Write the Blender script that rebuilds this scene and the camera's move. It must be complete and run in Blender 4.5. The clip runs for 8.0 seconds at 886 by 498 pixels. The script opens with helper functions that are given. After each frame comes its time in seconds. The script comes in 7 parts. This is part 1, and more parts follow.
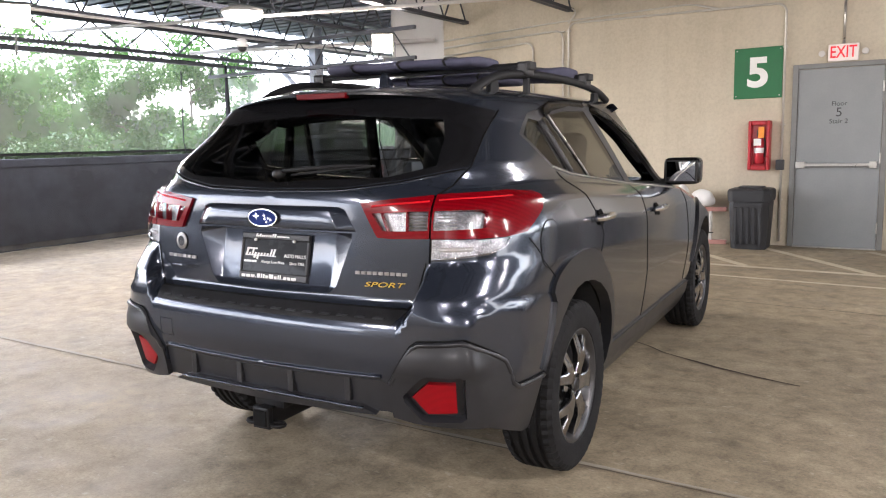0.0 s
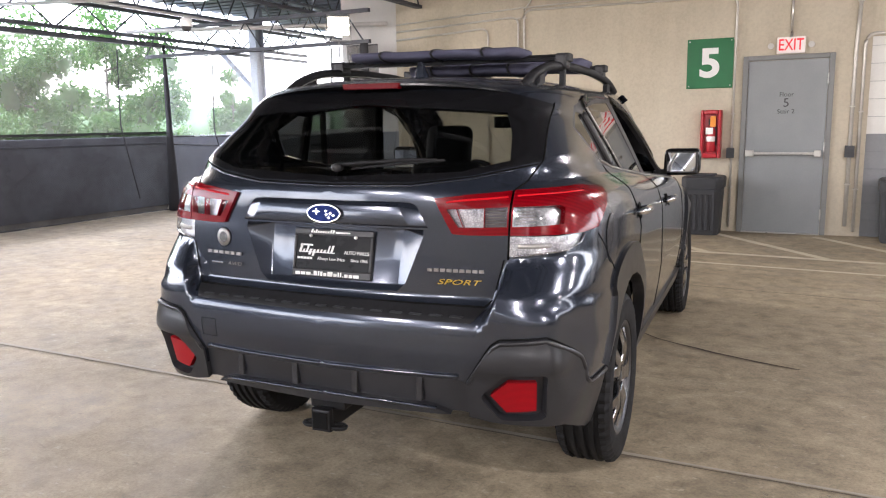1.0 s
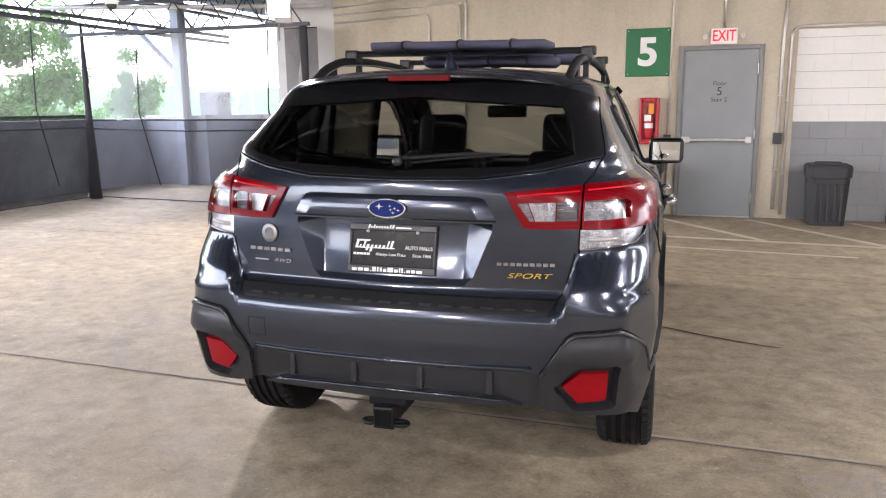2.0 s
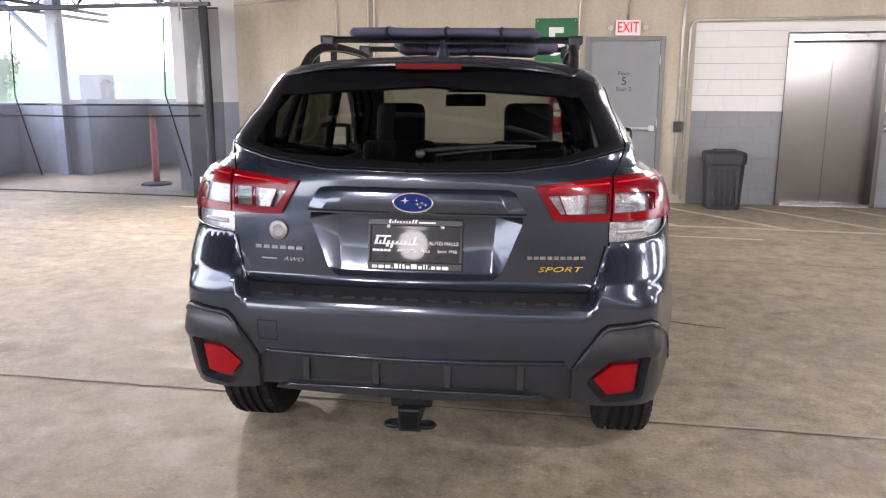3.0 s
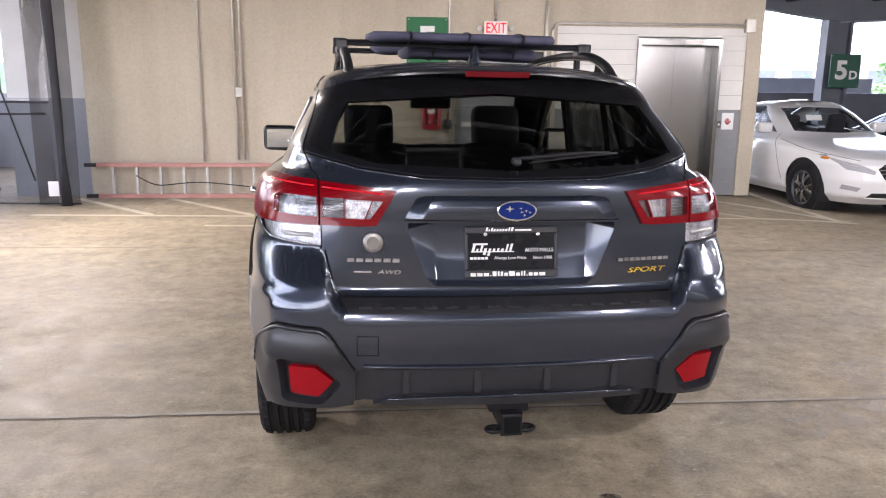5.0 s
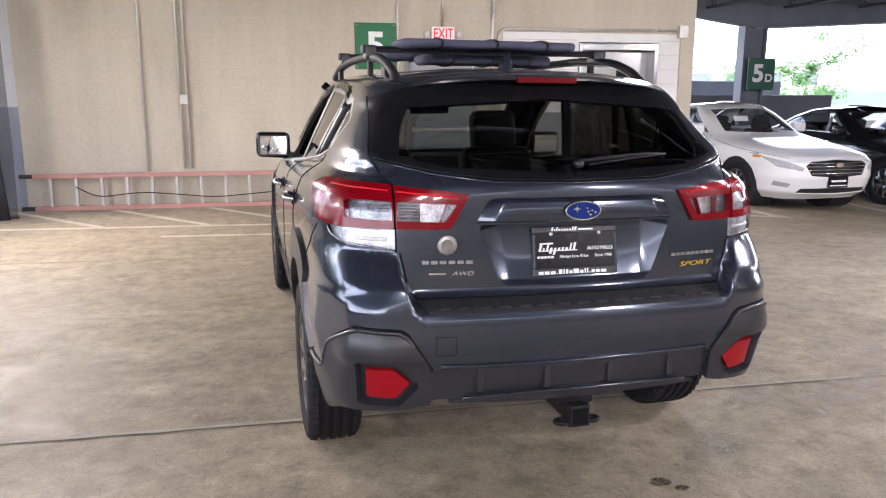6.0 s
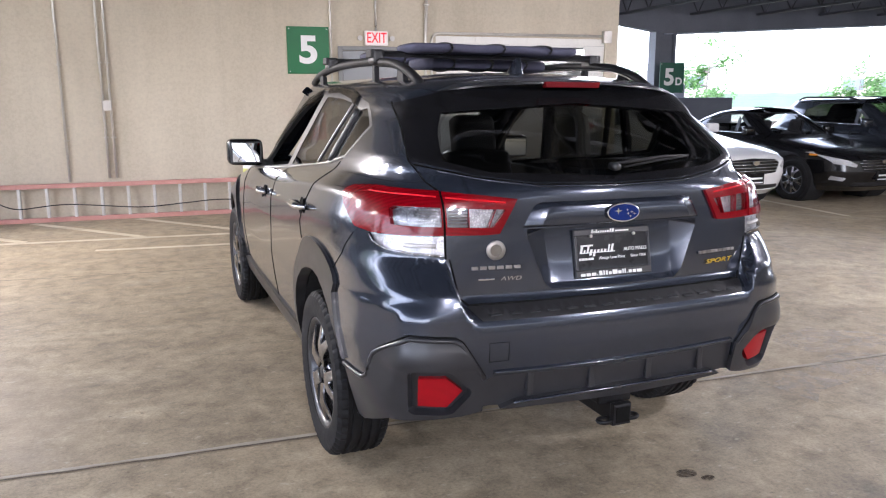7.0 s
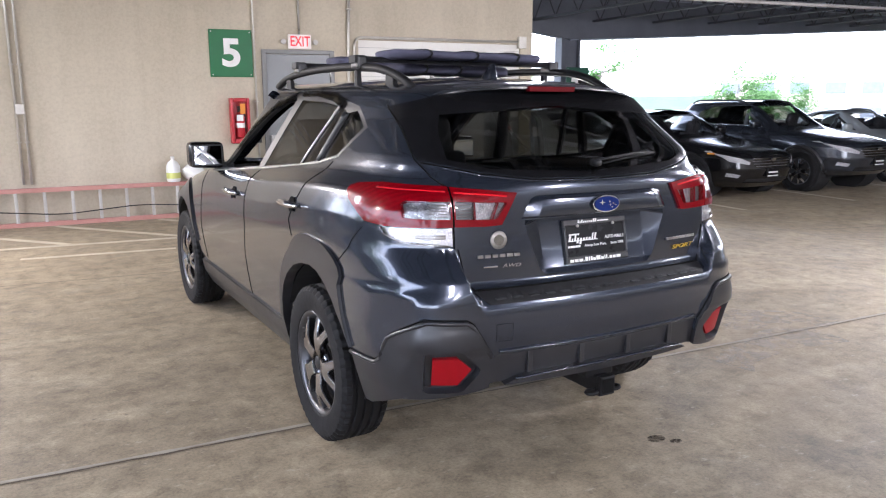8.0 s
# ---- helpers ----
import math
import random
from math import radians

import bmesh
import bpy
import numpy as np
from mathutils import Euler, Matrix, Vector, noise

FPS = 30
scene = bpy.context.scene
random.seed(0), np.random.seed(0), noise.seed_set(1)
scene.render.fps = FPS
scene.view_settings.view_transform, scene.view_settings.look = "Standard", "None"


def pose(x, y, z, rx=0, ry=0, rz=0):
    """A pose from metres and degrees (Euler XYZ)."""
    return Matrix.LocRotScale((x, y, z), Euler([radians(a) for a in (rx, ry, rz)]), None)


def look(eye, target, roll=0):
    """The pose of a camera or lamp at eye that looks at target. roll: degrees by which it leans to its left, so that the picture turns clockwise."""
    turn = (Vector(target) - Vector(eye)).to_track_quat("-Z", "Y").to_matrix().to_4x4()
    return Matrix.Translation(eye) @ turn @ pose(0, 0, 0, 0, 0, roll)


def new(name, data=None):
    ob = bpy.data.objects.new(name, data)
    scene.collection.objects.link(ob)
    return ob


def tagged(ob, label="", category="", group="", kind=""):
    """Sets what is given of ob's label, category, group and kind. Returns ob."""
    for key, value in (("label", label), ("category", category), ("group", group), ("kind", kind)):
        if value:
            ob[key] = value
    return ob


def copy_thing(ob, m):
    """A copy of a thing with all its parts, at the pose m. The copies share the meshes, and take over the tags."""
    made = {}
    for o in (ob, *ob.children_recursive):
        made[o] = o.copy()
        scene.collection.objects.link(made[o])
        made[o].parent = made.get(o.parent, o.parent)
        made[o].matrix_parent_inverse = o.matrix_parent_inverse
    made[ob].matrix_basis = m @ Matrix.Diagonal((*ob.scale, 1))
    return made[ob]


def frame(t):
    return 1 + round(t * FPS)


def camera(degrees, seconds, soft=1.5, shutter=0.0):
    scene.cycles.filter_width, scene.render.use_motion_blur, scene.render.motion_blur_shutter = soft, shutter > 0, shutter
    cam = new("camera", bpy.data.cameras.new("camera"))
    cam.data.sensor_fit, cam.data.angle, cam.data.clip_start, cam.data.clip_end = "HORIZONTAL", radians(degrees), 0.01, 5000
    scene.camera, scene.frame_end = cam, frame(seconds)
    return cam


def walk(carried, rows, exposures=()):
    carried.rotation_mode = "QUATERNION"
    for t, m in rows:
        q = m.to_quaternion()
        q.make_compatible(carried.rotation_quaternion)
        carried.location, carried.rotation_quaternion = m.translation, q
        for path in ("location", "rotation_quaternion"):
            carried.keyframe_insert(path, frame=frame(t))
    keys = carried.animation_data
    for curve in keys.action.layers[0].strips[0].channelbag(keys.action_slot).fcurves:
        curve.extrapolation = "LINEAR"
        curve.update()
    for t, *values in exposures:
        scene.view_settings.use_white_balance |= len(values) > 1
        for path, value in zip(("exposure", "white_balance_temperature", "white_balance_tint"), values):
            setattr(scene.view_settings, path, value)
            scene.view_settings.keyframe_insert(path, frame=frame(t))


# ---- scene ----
cam = camera(60.3, 8.0, 1.15)
PATH = [
    (0, (0.031, 0.407, 1.345), (-1.037, 2.075, 1.068), -1.4),
    (0.5, (-0.194, 0.319, 1.364), (-1.182, 2.032, 1.069), -1.2),
    (1, (-0.44, 0.204, 1.389), (-1.323, 1.969, 1.066), -0.9),
    (1.5, (-0.72, 0.077, 1.409), (-1.49, 1.89, 1.061), -0.6),
    (1.7, (-0.807, 0.038, 1.418), (-1.532, 1.868, 1.062), -0.6),
    (2.8, (-1.337, -0.019, 1.45), (-1.749, 1.896, 1.049), -0.0),
    (3, (-1.44, -0.038, 1.446), (-1.781, 1.891, 1.041), 0.1),
    (3.5, (-1.691, -0.108, 1.47), (-1.894, 1.838, 1.056), 0.3),
    (4, (-1.874, -0.123, 1.469), (-1.948, 1.832, 1.053), 0.5),
    (4.5, (-2.132, -0.103, 1.486), (-2.086, 1.853, 1.069), 0.6),
    (4.7, (-2.234, -0.093, 1.489), (-2.143, 1.86, 1.07), 0.6),
    (6, (-2.918, -0.093, 1.492), (-2.541, 1.829, 1.087), 0.1),
    (6.5, (-3.14, -0.019, 1.502), (-2.646, 1.877, 1.101), -0.1),
    (7, (-3.377, 0.049, 1.495), (-2.757, 1.909, 1.1), -0.2),
    (7.5, (-3.604, 0.044, 1.499), (-2.86, 1.859, 1.107), -0.2),
    (8, (-3.807, -0.016, 1.497), (-2.945, 1.747, 1.109), -0.2),
]
EXPOSURES = [(0.0, 1.98, 5950, 18), (3.5, 1.98, 5800, 22), (5.0, 1.98, 5750, 22), (8.0, 1.98, 5500, 20)]
walk(cam, [(t, look(eye, target, roll)) for t, eye, target, roll in PATH], EXPOSURES)

# ---------------------------------------------------------------- light
world = bpy.data.worlds.new("overcast_sky")
scene.world = world
world.use_nodes = True
wt = world.node_tree
wt.nodes.clear()
sky = wt.nodes.new("ShaderNodeTexSky")
sky.sky_type, sky.sun_disc = "NISHITA", False
sky.sun_elevation, sky.sun_rotation = radians(48), radians(250)
sky.air_density, sky.dust_density, sky.ozone_density = 1.4, 1.2, 1.0
pale = wt.nodes.new("ShaderNodeHueSaturation")
pale.inputs["Saturation"].default_value = 0.3
back = wt.nodes.new("ShaderNodeBackground")
back.inputs["Strength"].default_value = 0.4
wout = wt.nodes.new("ShaderNodeOutputWorld")
wt.links.new(sky.outputs[0], pale.inputs["Color"])
wt.links.new(pale.outputs[0], back.inputs["Color"])
wt.links.new(back.outputs[0], wout.inputs[0])

sun_data = bpy.data.lights.new("sun", "SUN")
sun_data.energy, sun_data.angle, sun_data.color = 0.7, radians(14), (1.0, 0.96, 0.9)
sun = new("sun", sun_data)
sun.matrix_world = look((-30, 14, 34), (0, 2, 0))


# lamps under the roof: warm floods, one known round ceiling light and added fill lights
def area_lamp(name, m, size, watts, colour):
    d = bpy.data.lights.new(name, "AREA")
    d.shape, d.size, d.energy, d.color = "DISK", size, watts, colour
    o = new(name, d)
    o.matrix_world = m
    return o


# The first light is known; the rest are fill, added to brighten the deck.
CEILING_AND_FILL_LIGHTS = [(-7.05, 7.12, 16), (0.8, 7.2, 10), (1.4, -2.4, 44), (-3.2, -2.4, 38), (-2.6, -5.2, 32), (2.4, 2.6, 40), (4.8, 5.2, 22), (4.6, -0.9, 44), (9.6, 3.6, 34)]
FLOODS = [((-6.18, 8.75, 2.66), (-2.0, 2.4, 0.2), 50), ((-7.9, 4.85, 2.72), (-2.4, 2.6, 0.5), 22)]
for eye, aim, watts in FLOODS:
    area_lamp("flood_light", look(eye, aim) @ Matrix.Translation((0, 0, -0.03)), 0.26, watts, (1.0, 0.87, 0.68))
for x, y, watts in CEILING_AND_FILL_LIGHTS:
    bulb = bpy.data.lights.new("ceiling_and_fill_lamp", "POINT")
    bulb.energy, bulb.color, bulb.shadow_soft_size = watts * 2.0, (1.0, 0.91, 0.79), 0.2
    new("ceiling_and_fill_lamp", bulb).matrix_world = pose(x, y, 2.62)

# ---------------------------------------------------------------- materials
def nodes_of(name):
    m = bpy.data.materials.new(name)
    m.use_nodes = True
    nt = m.node_tree
    return m, nt, nt.nodes["Principled BSDF"]


def setv(node, **kw):
    for k, v in kw.items():
        node.inputs[k.replace("_", " ")].default_value = v
    return node


def ramp(nt, src, stops):
    r = nt.nodes.new("ShaderNodeValToRGB")
    e = r.color_ramp.elements
    while len(e) < len(stops):
        e.new(0.5)
    for el, (p, c) in zip(e, stops):
        el.position, el.color = p, (*c, 1)
    nt.links.new(src, r.inputs[0])
    return r.outputs[0]


def noise_tex(nt, scale, detail=4, rough=0.55, vec=None, dist=0.0):
    n = nt.nodes.new("ShaderNodeTexNoise")
    setv(n, Scale=scale, Detail=detail, Roughness=rough, Distortion=dist)
    if vec is None:
        tc = nt.nodes.new("ShaderNodeTexCoord")
        vec = tc.outputs["Object"]
    nt.links.new(vec, n.inputs["Vector"])
    return n.outputs["Fac"]


def mixc(nt, fac, a, b, mode="MIX"):
    m = nt.nodes.new("ShaderNodeMix")
    m.data_type, m.blend_type = "RGBA", mode
    for sock, v in ((m.inputs[0], fac), (m.inputs[6], a), (m.inputs[7], b)):
        if isinstance(v, (int, float)):
            sock.default_value = v
        elif isinstance(v, tuple):
            sock.default_value = (*v, 1) if len(v) == 3 else v
        else:
            nt.links.new(v, sock)
    return m.outputs[2]


def bump(nt, bsdf, height, strength=0.2, dist=0.01):
    b = nt.nodes.new("ShaderNodeBump")
    setv(b, Strength=strength, Distance=dist)
    nt.links.new(height, b.inputs["Height"])
    nt.links.new(b.outputs[0], bsdf.inputs["Normal"])


def surface(name, lo, hi, scale=6.0, fine=60.0, rough=(0.5, 0.7), metal=0.0, bumps=0.15, bdist=0.004, coat=0.0, spec=0.5):
    """A worn surface: two scales of colour variation, uneven gloss and fine relief."""
    m, nt, b = nodes_of(name)
    a, f = noise_tex(nt, scale, 5, 0.6), noise_tex(nt, fine, 3, 0.6)
    c = mixc(nt, 0.3, ramp(nt, a, [(0.3, lo), (0.7, hi)]), ramp(nt, f, [(0.3, lo), (0.7, hi)]))
    nt.links.new(c, b.inputs["Base Color"])
    r = ramp(nt, a, [(0.3, (rough[0],) * 3), (0.7, (rough[1],) * 3)])
    nt.links.new(r, b.inputs["Roughness"])
    setv(b, Metallic=metal, Coat_Weight=coat, Specular_IOR_Level=spec)
    if bumps:
        bump(nt, b, f, bumps, bdist)
    return m


def concrete_floor():
    m, nt, b = nodes_of("concrete_floor")
    tc = nt.nodes.new("ShaderNodeTexCoord")
    mp = nt.nodes.new("ShaderNodeMapping")
    mp.inputs["Scale"].default_value = (0.5, 0.95, 1)
    mp.inputs["Rotation"].default_value = (0, 0, 0.12)
    nt.links.new(tc.outputs["Object"], mp.inputs[0])
    big = noise_tex(nt, 0.33, 5, 0.6, dist=0.5)
    streak = noise_tex(nt, 1.5, 11, 0.74, mp.outputs[0], 0.5)
    mid = noise_tex(nt, 2.8, 11, 0.76, dist=0.3)
    small = noise_tex(nt, 7, 9, 0.74, dist=0.3)
    fine = noise_tex(nt, 70, 4, 0.7)
    grit = noise_tex(nt, 260, 2, 0.6)
    c1 = ramp(nt, big, [(0.32, (0.2, 0.166, 0.1168)), (0.5, (0.28, 0.235, 0.1656)), (0.68, (0.36, 0.308, 0.2208))])
    c2 = ramp(nt, streak, [(0.37, (0.12, 0.099, 0.071)), (0.46, (0.25, 0.209, 0.1467)), (0.55, (0.3, 0.253, 0.179)), (0.64, (0.52, 0.458, 0.34))])
    c3 = ramp(nt, mid, [(0.36, (0.11, 0.093, 0.0672)), (0.48, (0.27, 0.227, 0.1592)), (0.64, (0.41, 0.355, 0.2576))])
    c = mixc(nt, 0.36, mixc(nt, 0.42, c1, c2), c3)
    c = mixc(nt, 0.5, c, ramp(nt, small, [(0.34, (0.45, 0.43, 0.38)), (0.5, (1.22, 1.18, 1.12)), (0.64, (1.7, 1.64, 1.54))]), "MULTIPLY")
    c = mixc(nt, 0.5, c, ramp(nt, fine, [(0.32, (0.5, 0.5, 0.5)), (0.5, (1, 1, 1)), (0.68, (1.3, 1.3, 1.3))]), "MULTIPLY")
    # worn light specks and dark pits
    fleck = noise_tex(nt, 24, 3, 0.7, mp.outputs[0])
    c = mixc(nt, ramp(nt, fleck, [(0.62, (0,) * 3), (0.7, (0.6,) * 3)]), c, (0.5, 0.44, 0.34))
    c = mixc(nt, ramp(nt, fleck, [(0.28, (0.55,) * 3), (0.35, (0,) * 3)]), c, (0.11, 0.09, 0.066))
    # scattered dark drips and scuffs
    spots = noise_tex(nt, 2.6, 5, 0.62, mp.outputs[0])
    c = mixc(nt, ramp(nt, spots, [(0.26, (0.55,) * 3), (0.35, (0,) * 3)]), c, (0.1, 0.084, 0.0626))
    nt.links.new(c, b.inputs["Base Color"])
    nt.links.new(ramp(nt, mid, [(0.35, (0.5,) * 3), (0.65, (0.75,) * 3)]), b.inputs["Roughness"])
    setv(b, Specular_IOR_Level=0.4)
    bump(nt, b, mixc(nt, 0.5, small, mixc(nt, 0.5, fine, grit)), 0.2, 0.004)
    return m


def wall_concrete():
    m, nt, b = nodes_of("cast_concrete")
    tc = nt.nodes.new("ShaderNodeTexCoord")
    mp = nt.nodes.new("ShaderNodeMapping")
    mp.inputs["Scale"].default_value = (1.4, 1.4, 0.16)
    nt.links.new(tc.outputs["Object"], mp.inputs[0])
    runs = noise_tex(nt, 2.0, 5, 0.6, mp.outputs[0])
    big = noise_tex(nt, 0.8, 5, 0.6)
    fine = noise_tex(nt, 30, 4, 0.65)
    c = mixc(nt, 0.45, ramp(nt, big, [(0.3, (0.46, 0.405, 0.3055)), (0.7, (0.58, 0.52, 0.4042))]),
             ramp(nt, runs, [(0.3, (0.42, 0.37, 0.282)), (0.65, (0.57, 0.515, 0.4042))]))
    c = mixc(nt, 0.25, c, ramp(nt, fine, [(0.35, (0.6, 0.6, 0.6)), (0.6, (1, 1, 1))]), "MULTIPLY")
    nt.links.new(c, b.inputs["Base Color"])
    setv(b, Roughness=0.8)
    bump(nt, b, fine, 0.12, 0.004)
    return m


def car_paint(name, lo, hi, flake=0.35, rough=0.28, spec=0.5):
    m, nt, b = nodes_of(name)
    f = noise_tex(nt, 900, 2, 0.5)
    nt.links.new(ramp(nt, f, [(0.35, lo), (0.65, hi)]), b.inputs["Base Color"])
    setv(b, Metallic=flake, Roughness=rough, Coat_Weight=1.0, Coat_Roughness=0.085, Specular_IOR_Level=spec)
    return m


def glassy(name, tint, rough=0.0, ior=1.45, alpha_mix=0.0):
    """Thin glass: tinted see-through with a mirror-like surface."""
    m = bpy.data.materials.new(name)
    m.use_nodes = True
    nt = m.node_tree
    nt.nodes.clear()
    out = nt.nodes.new("ShaderNodeOutputMaterial")
    tr = nt.nodes.new("ShaderNodeBsdfTransparent")
    tr.inputs[0].default_value = (*tint, 1)
    gl = nt.nodes.new("ShaderNodeBsdfGlossy")
    gl.inputs["Color"].default_value = (1, 1, 1, 1)
    gl.inputs["Roughness"].default_value = rough
    # a thin pane mirrors alike from both sides: Schlick's curve on the facing angle
    lw = nt.nodes.new("ShaderNodeLayerWeight")
    lw.inputs["Blend"].default_value = 0.5
    power, scale = nt.nodes.new("ShaderNodeMath"), nt.nodes.new("ShaderNodeMath")
    power.operation, scale.operation = "POWER", "MULTIPLY_ADD"
    f0 = ((ior - 1) / (ior + 1)) ** 2
    power.inputs[1].default_value = 5.0
    scale.inputs[1].default_value, scale.inputs[2].default_value = 1 - f0, f0
    mx = nt.nodes.new("ShaderNodeMixShader")
    nt.links.new(lw.outputs["Facing"], power.inputs[0])
    nt.links.new(power.outputs[0], scale.inputs[0])
    nt.links.new(scale.outputs[0], mx.inputs[0])
    nt.links.new(tr.outputs[0], mx.inputs[1])
    nt.links.new(gl.outputs[0], mx.inputs[2])
    nt.links.new(mx.outputs[0], out.inputs[0])
    return m


def netting(name, colour, cover):
    m = bpy.data.materials.new(name)
    m.use_nodes = True
    nt = m.node_tree
    nt.nodes.clear()
    out = nt.nodes.new("ShaderNodeOutputMaterial")
    tr = nt.nodes.new("ShaderNodeBsdfTransparent")
    df = nt.nodes.new("ShaderNodeBsdfDiffuse")
    df.inputs[0].default_value = (*colour, 1)
    mx = nt.nodes.new("ShaderNodeMixShader")
    n = noise_tex(nt, 1.3, 4, 0.6)
    lo, hi = max(0.0, cover - 0.08), cover + 0.08
    nt.links.new(ramp(nt, n, [(0.3, (lo,) * 3), (0.7, (hi,) * 3)]), mx.inputs[0])
    nt.links.new(tr.outputs[0], mx.inputs[1])
    nt.links.new(df.outputs[0], mx.inputs[2])
    nt.links.new(mx.outputs[0], out.inputs[0])
    return m


def glow(name, colour, strength):
    m, nt, b = nodes_of(name)
    setv(b, Base_Color=(*colour, 1), Emission_Color=(*colour, 1), Emission_Strength=strength)
    return m


def lens_plastic(name, colour, lines=0.0, rough=0.35):
    """Moulded lamp lens: coloured glossy plastic with fine ribs."""
    m, nt, b = nodes_of(name)
    w = nt.nodes.new("ShaderNodeTexWave")
    setv(w, Scale=75.0, Distortion=0.0)
    w.bands_direction = "Z"
    tc = nt.nodes.new("ShaderNodeTexCoord")
    nt.links.new(tc.outputs["Object"], w.inputs["Vector"])
    dark = tuple(v * (1 - lines) for v in colour)
    nt.links.new(ramp(nt, w.outputs["Fac"], [(0.2, dark), (0.7, colour)]), b.inputs["Base Color"])
    setv(b, Roughness=rough, Coat_Weight=0.3, Coat_Roughness=0.02, Specular_IOR_Level=0.15)
    return m


def facets(name, lo, hi, scale=90.0, metal=0.8, rough=0.2):
    """Lamp reflector: bright metal broken into small facets."""
    m, nt, b = nodes_of(name)
    v = nt.nodes.new("ShaderNodeTexVoronoi")
    setv(v, Scale=scale)
    tc = nt.nodes.new("ShaderNodeTexCoord")
    nt.links.new(tc.outputs["Object"], v.inputs["Vector"])
    n = noise_tex(nt, 28, 3, 0.6)
    nt.links.new(mixc(nt, 0.5, ramp(nt, v.outputs["Distance"], [(0.1, hi), (0.6, lo)]), ramp(nt, n, [(0.35, lo), (0.6, hi)])), b.inputs["Base Color"])
    setv(b, Metallic=metal, Roughness=rough)
    bump(nt, b, v.outputs["Distance"], 0.22, 0.004)
    return m


def scuff(name, colour, most, scale=7.0):
    """Thin broken marks on the floor: covered where the grain is, clear between."""
    m = netting(name, colour, 0.3)
    nt = m.node_tree
    n, r, mx = nt.nodes["Noise Texture"], nt.nodes["Color Ramp"], nt.nodes["Mix Shader"]
    setv(n, Scale=scale, Detail=8, Roughness=0.72, Distortion=0.6)
    for el, (p, c) in zip(r.color_ramp.elements, ((0.43, 0.0), (0.6, most))):
        el.position, el.color = p, (c, c, c, 1)
    return m


M_FLOOR = concrete_floor()
M_WALL = wall_concrete()
M_JOINT = surface("joint_sealant", (0.1, 0.085, 0.065), (0.19, 0.16, 0.12), 8, 60, (0.7, 0.9))
M_CRACK = surface("crack_dirt", (0.05, 0.04, 0.03), (0.13, 0.1, 0.075), 8, 60, (0.8, 0.95))
M_PATCH = surface("pale_joint_mortar", (0.3, 0.265, 0.21), (0.44, 0.4, 0.33), 9, 60, (0.6, 0.8))
M_SCUFF = scuff("pale_scuff", (0.52, 0.48, 0.42), 0.55, 10.0)
M_OIL = scuff("oil_stain", (0.07, 0.058, 0.045), 0.85, 11.0)
M_STRIPE = surface("worn_line_paint", (0.42, 0.37, 0.27), (0.72, 0.66, 0.52), 3.5, 40, (0.6, 0.8))
M_BLOCK_WHITE = surface("white_block_paint", (0.66, 0.65, 0.61), (0.76, 0.75, 0.71), 1.5, 40, (0.5, 0.65))
M_BLOCK_GREY = surface("grey_block_paint", (0.2, 0.205, 0.215), (0.26, 0.265, 0.275), 1.5, 40, (0.45, 0.6))
M_PALE_GREY = surface("pale_grey_paint", (0.5, 0.49, 0.47), (0.6, 0.585, 0.56), 1.5, 40, (0.5, 0.7))
M_PARAPET = surface("blue_grey_paint", (0.2, 0.215, 0.245), (0.3, 0.315, 0.35), 1.2, 30, (0.5, 0.7))
M_DOOR = surface("grey_door_enamel", (0.21, 0.222, 0.228), (0.26, 0.272, 0.278), 2.5, 60, (0.35, 0.5), bumps=0.05)
M_FRAME = surface("grey_frame_enamel", (0.15, 0.154, 0.15), (0.21, 0.21, 0.205), 3, 60, (0.35, 0.5), bumps=0.05)
M_STEEL = surface("galvanised_steel", (0.45, 0.44, 0.42), (0.62, 0.61, 0.58), 9, 90, (0.25, 0.45), 0.85, 0.05)
M_CONDUIT = surface("dull_zinc_conduit", (0.46, 0.44, 0.4), (0.6, 0.58, 0.53), 7, 80, (0.3, 0.45), 0.35, 0.05)
M_BRUSHED = surface("brushed_stainless", (0.2, 0.198, 0.192), (0.25, 0.247, 0.238), 1.0, 60, (0.2, 0.26), 1.0, 0.02, 0.001)
M_CHROME = surface("chrome", (0.7, 0.7, 0.7), (0.8, 0.8, 0.8), 5, 50, (0.06, 0.12), 1.0, 0.0)
M_JOIST = surface("dark_joist_paint", (0.03, 0.032, 0.04), (0.075, 0.08, 0.095), 4, 40, (0.45, 0.65))
M_PIPE = surface("pale_pipe_paint", (0.42, 0.41, 0.4), (0.58, 0.57, 0.55), 5, 50, (0.4, 0.6))
M_DECK = surface("galvanised_deck", (0.46, 0.49, 0.56), (0.62, 0.65, 0.72), 0.7, 20, (0.45, 0.6), 0.3, 0.05)
M_BEAM = surface("beam_paint", (0.1, 0.11, 0.135), (0.15, 0.16, 0.19), 2, 30, (0.4, 0.6))
M_COLUMN = surface("column_paint", (0.24, 0.27, 0.33), (0.34, 0.37, 0.43), 2, 30, (0.4, 0.6))
M_NET = netting("pale_netting", (0.7, 0.72, 0.74), 0.3)
M_SKIRT = netting("charcoal_net_skirt", (0.06, 0.06, 0.066), 0.8)
M_VEIL = netting("grey_net_skirt", (0.12, 0.125, 0.14), 0.42)
M_ROPE = surface("black_net_fabric", (0.014, 0.014, 0.016), (0.035, 0.035, 0.04), 8, 90, (0.8, 0.95), bumps=0.4)
M_SHEET = netting("hung_dark_net", (0.055, 0.05, 0.05), 0.6)
M_GREEN = surface("green_sign_enamel", (0.005, 0.115, 0.032), (0.008, 0.15, 0.045), 3, 60, (0.35, 0.5), bumps=0.02)
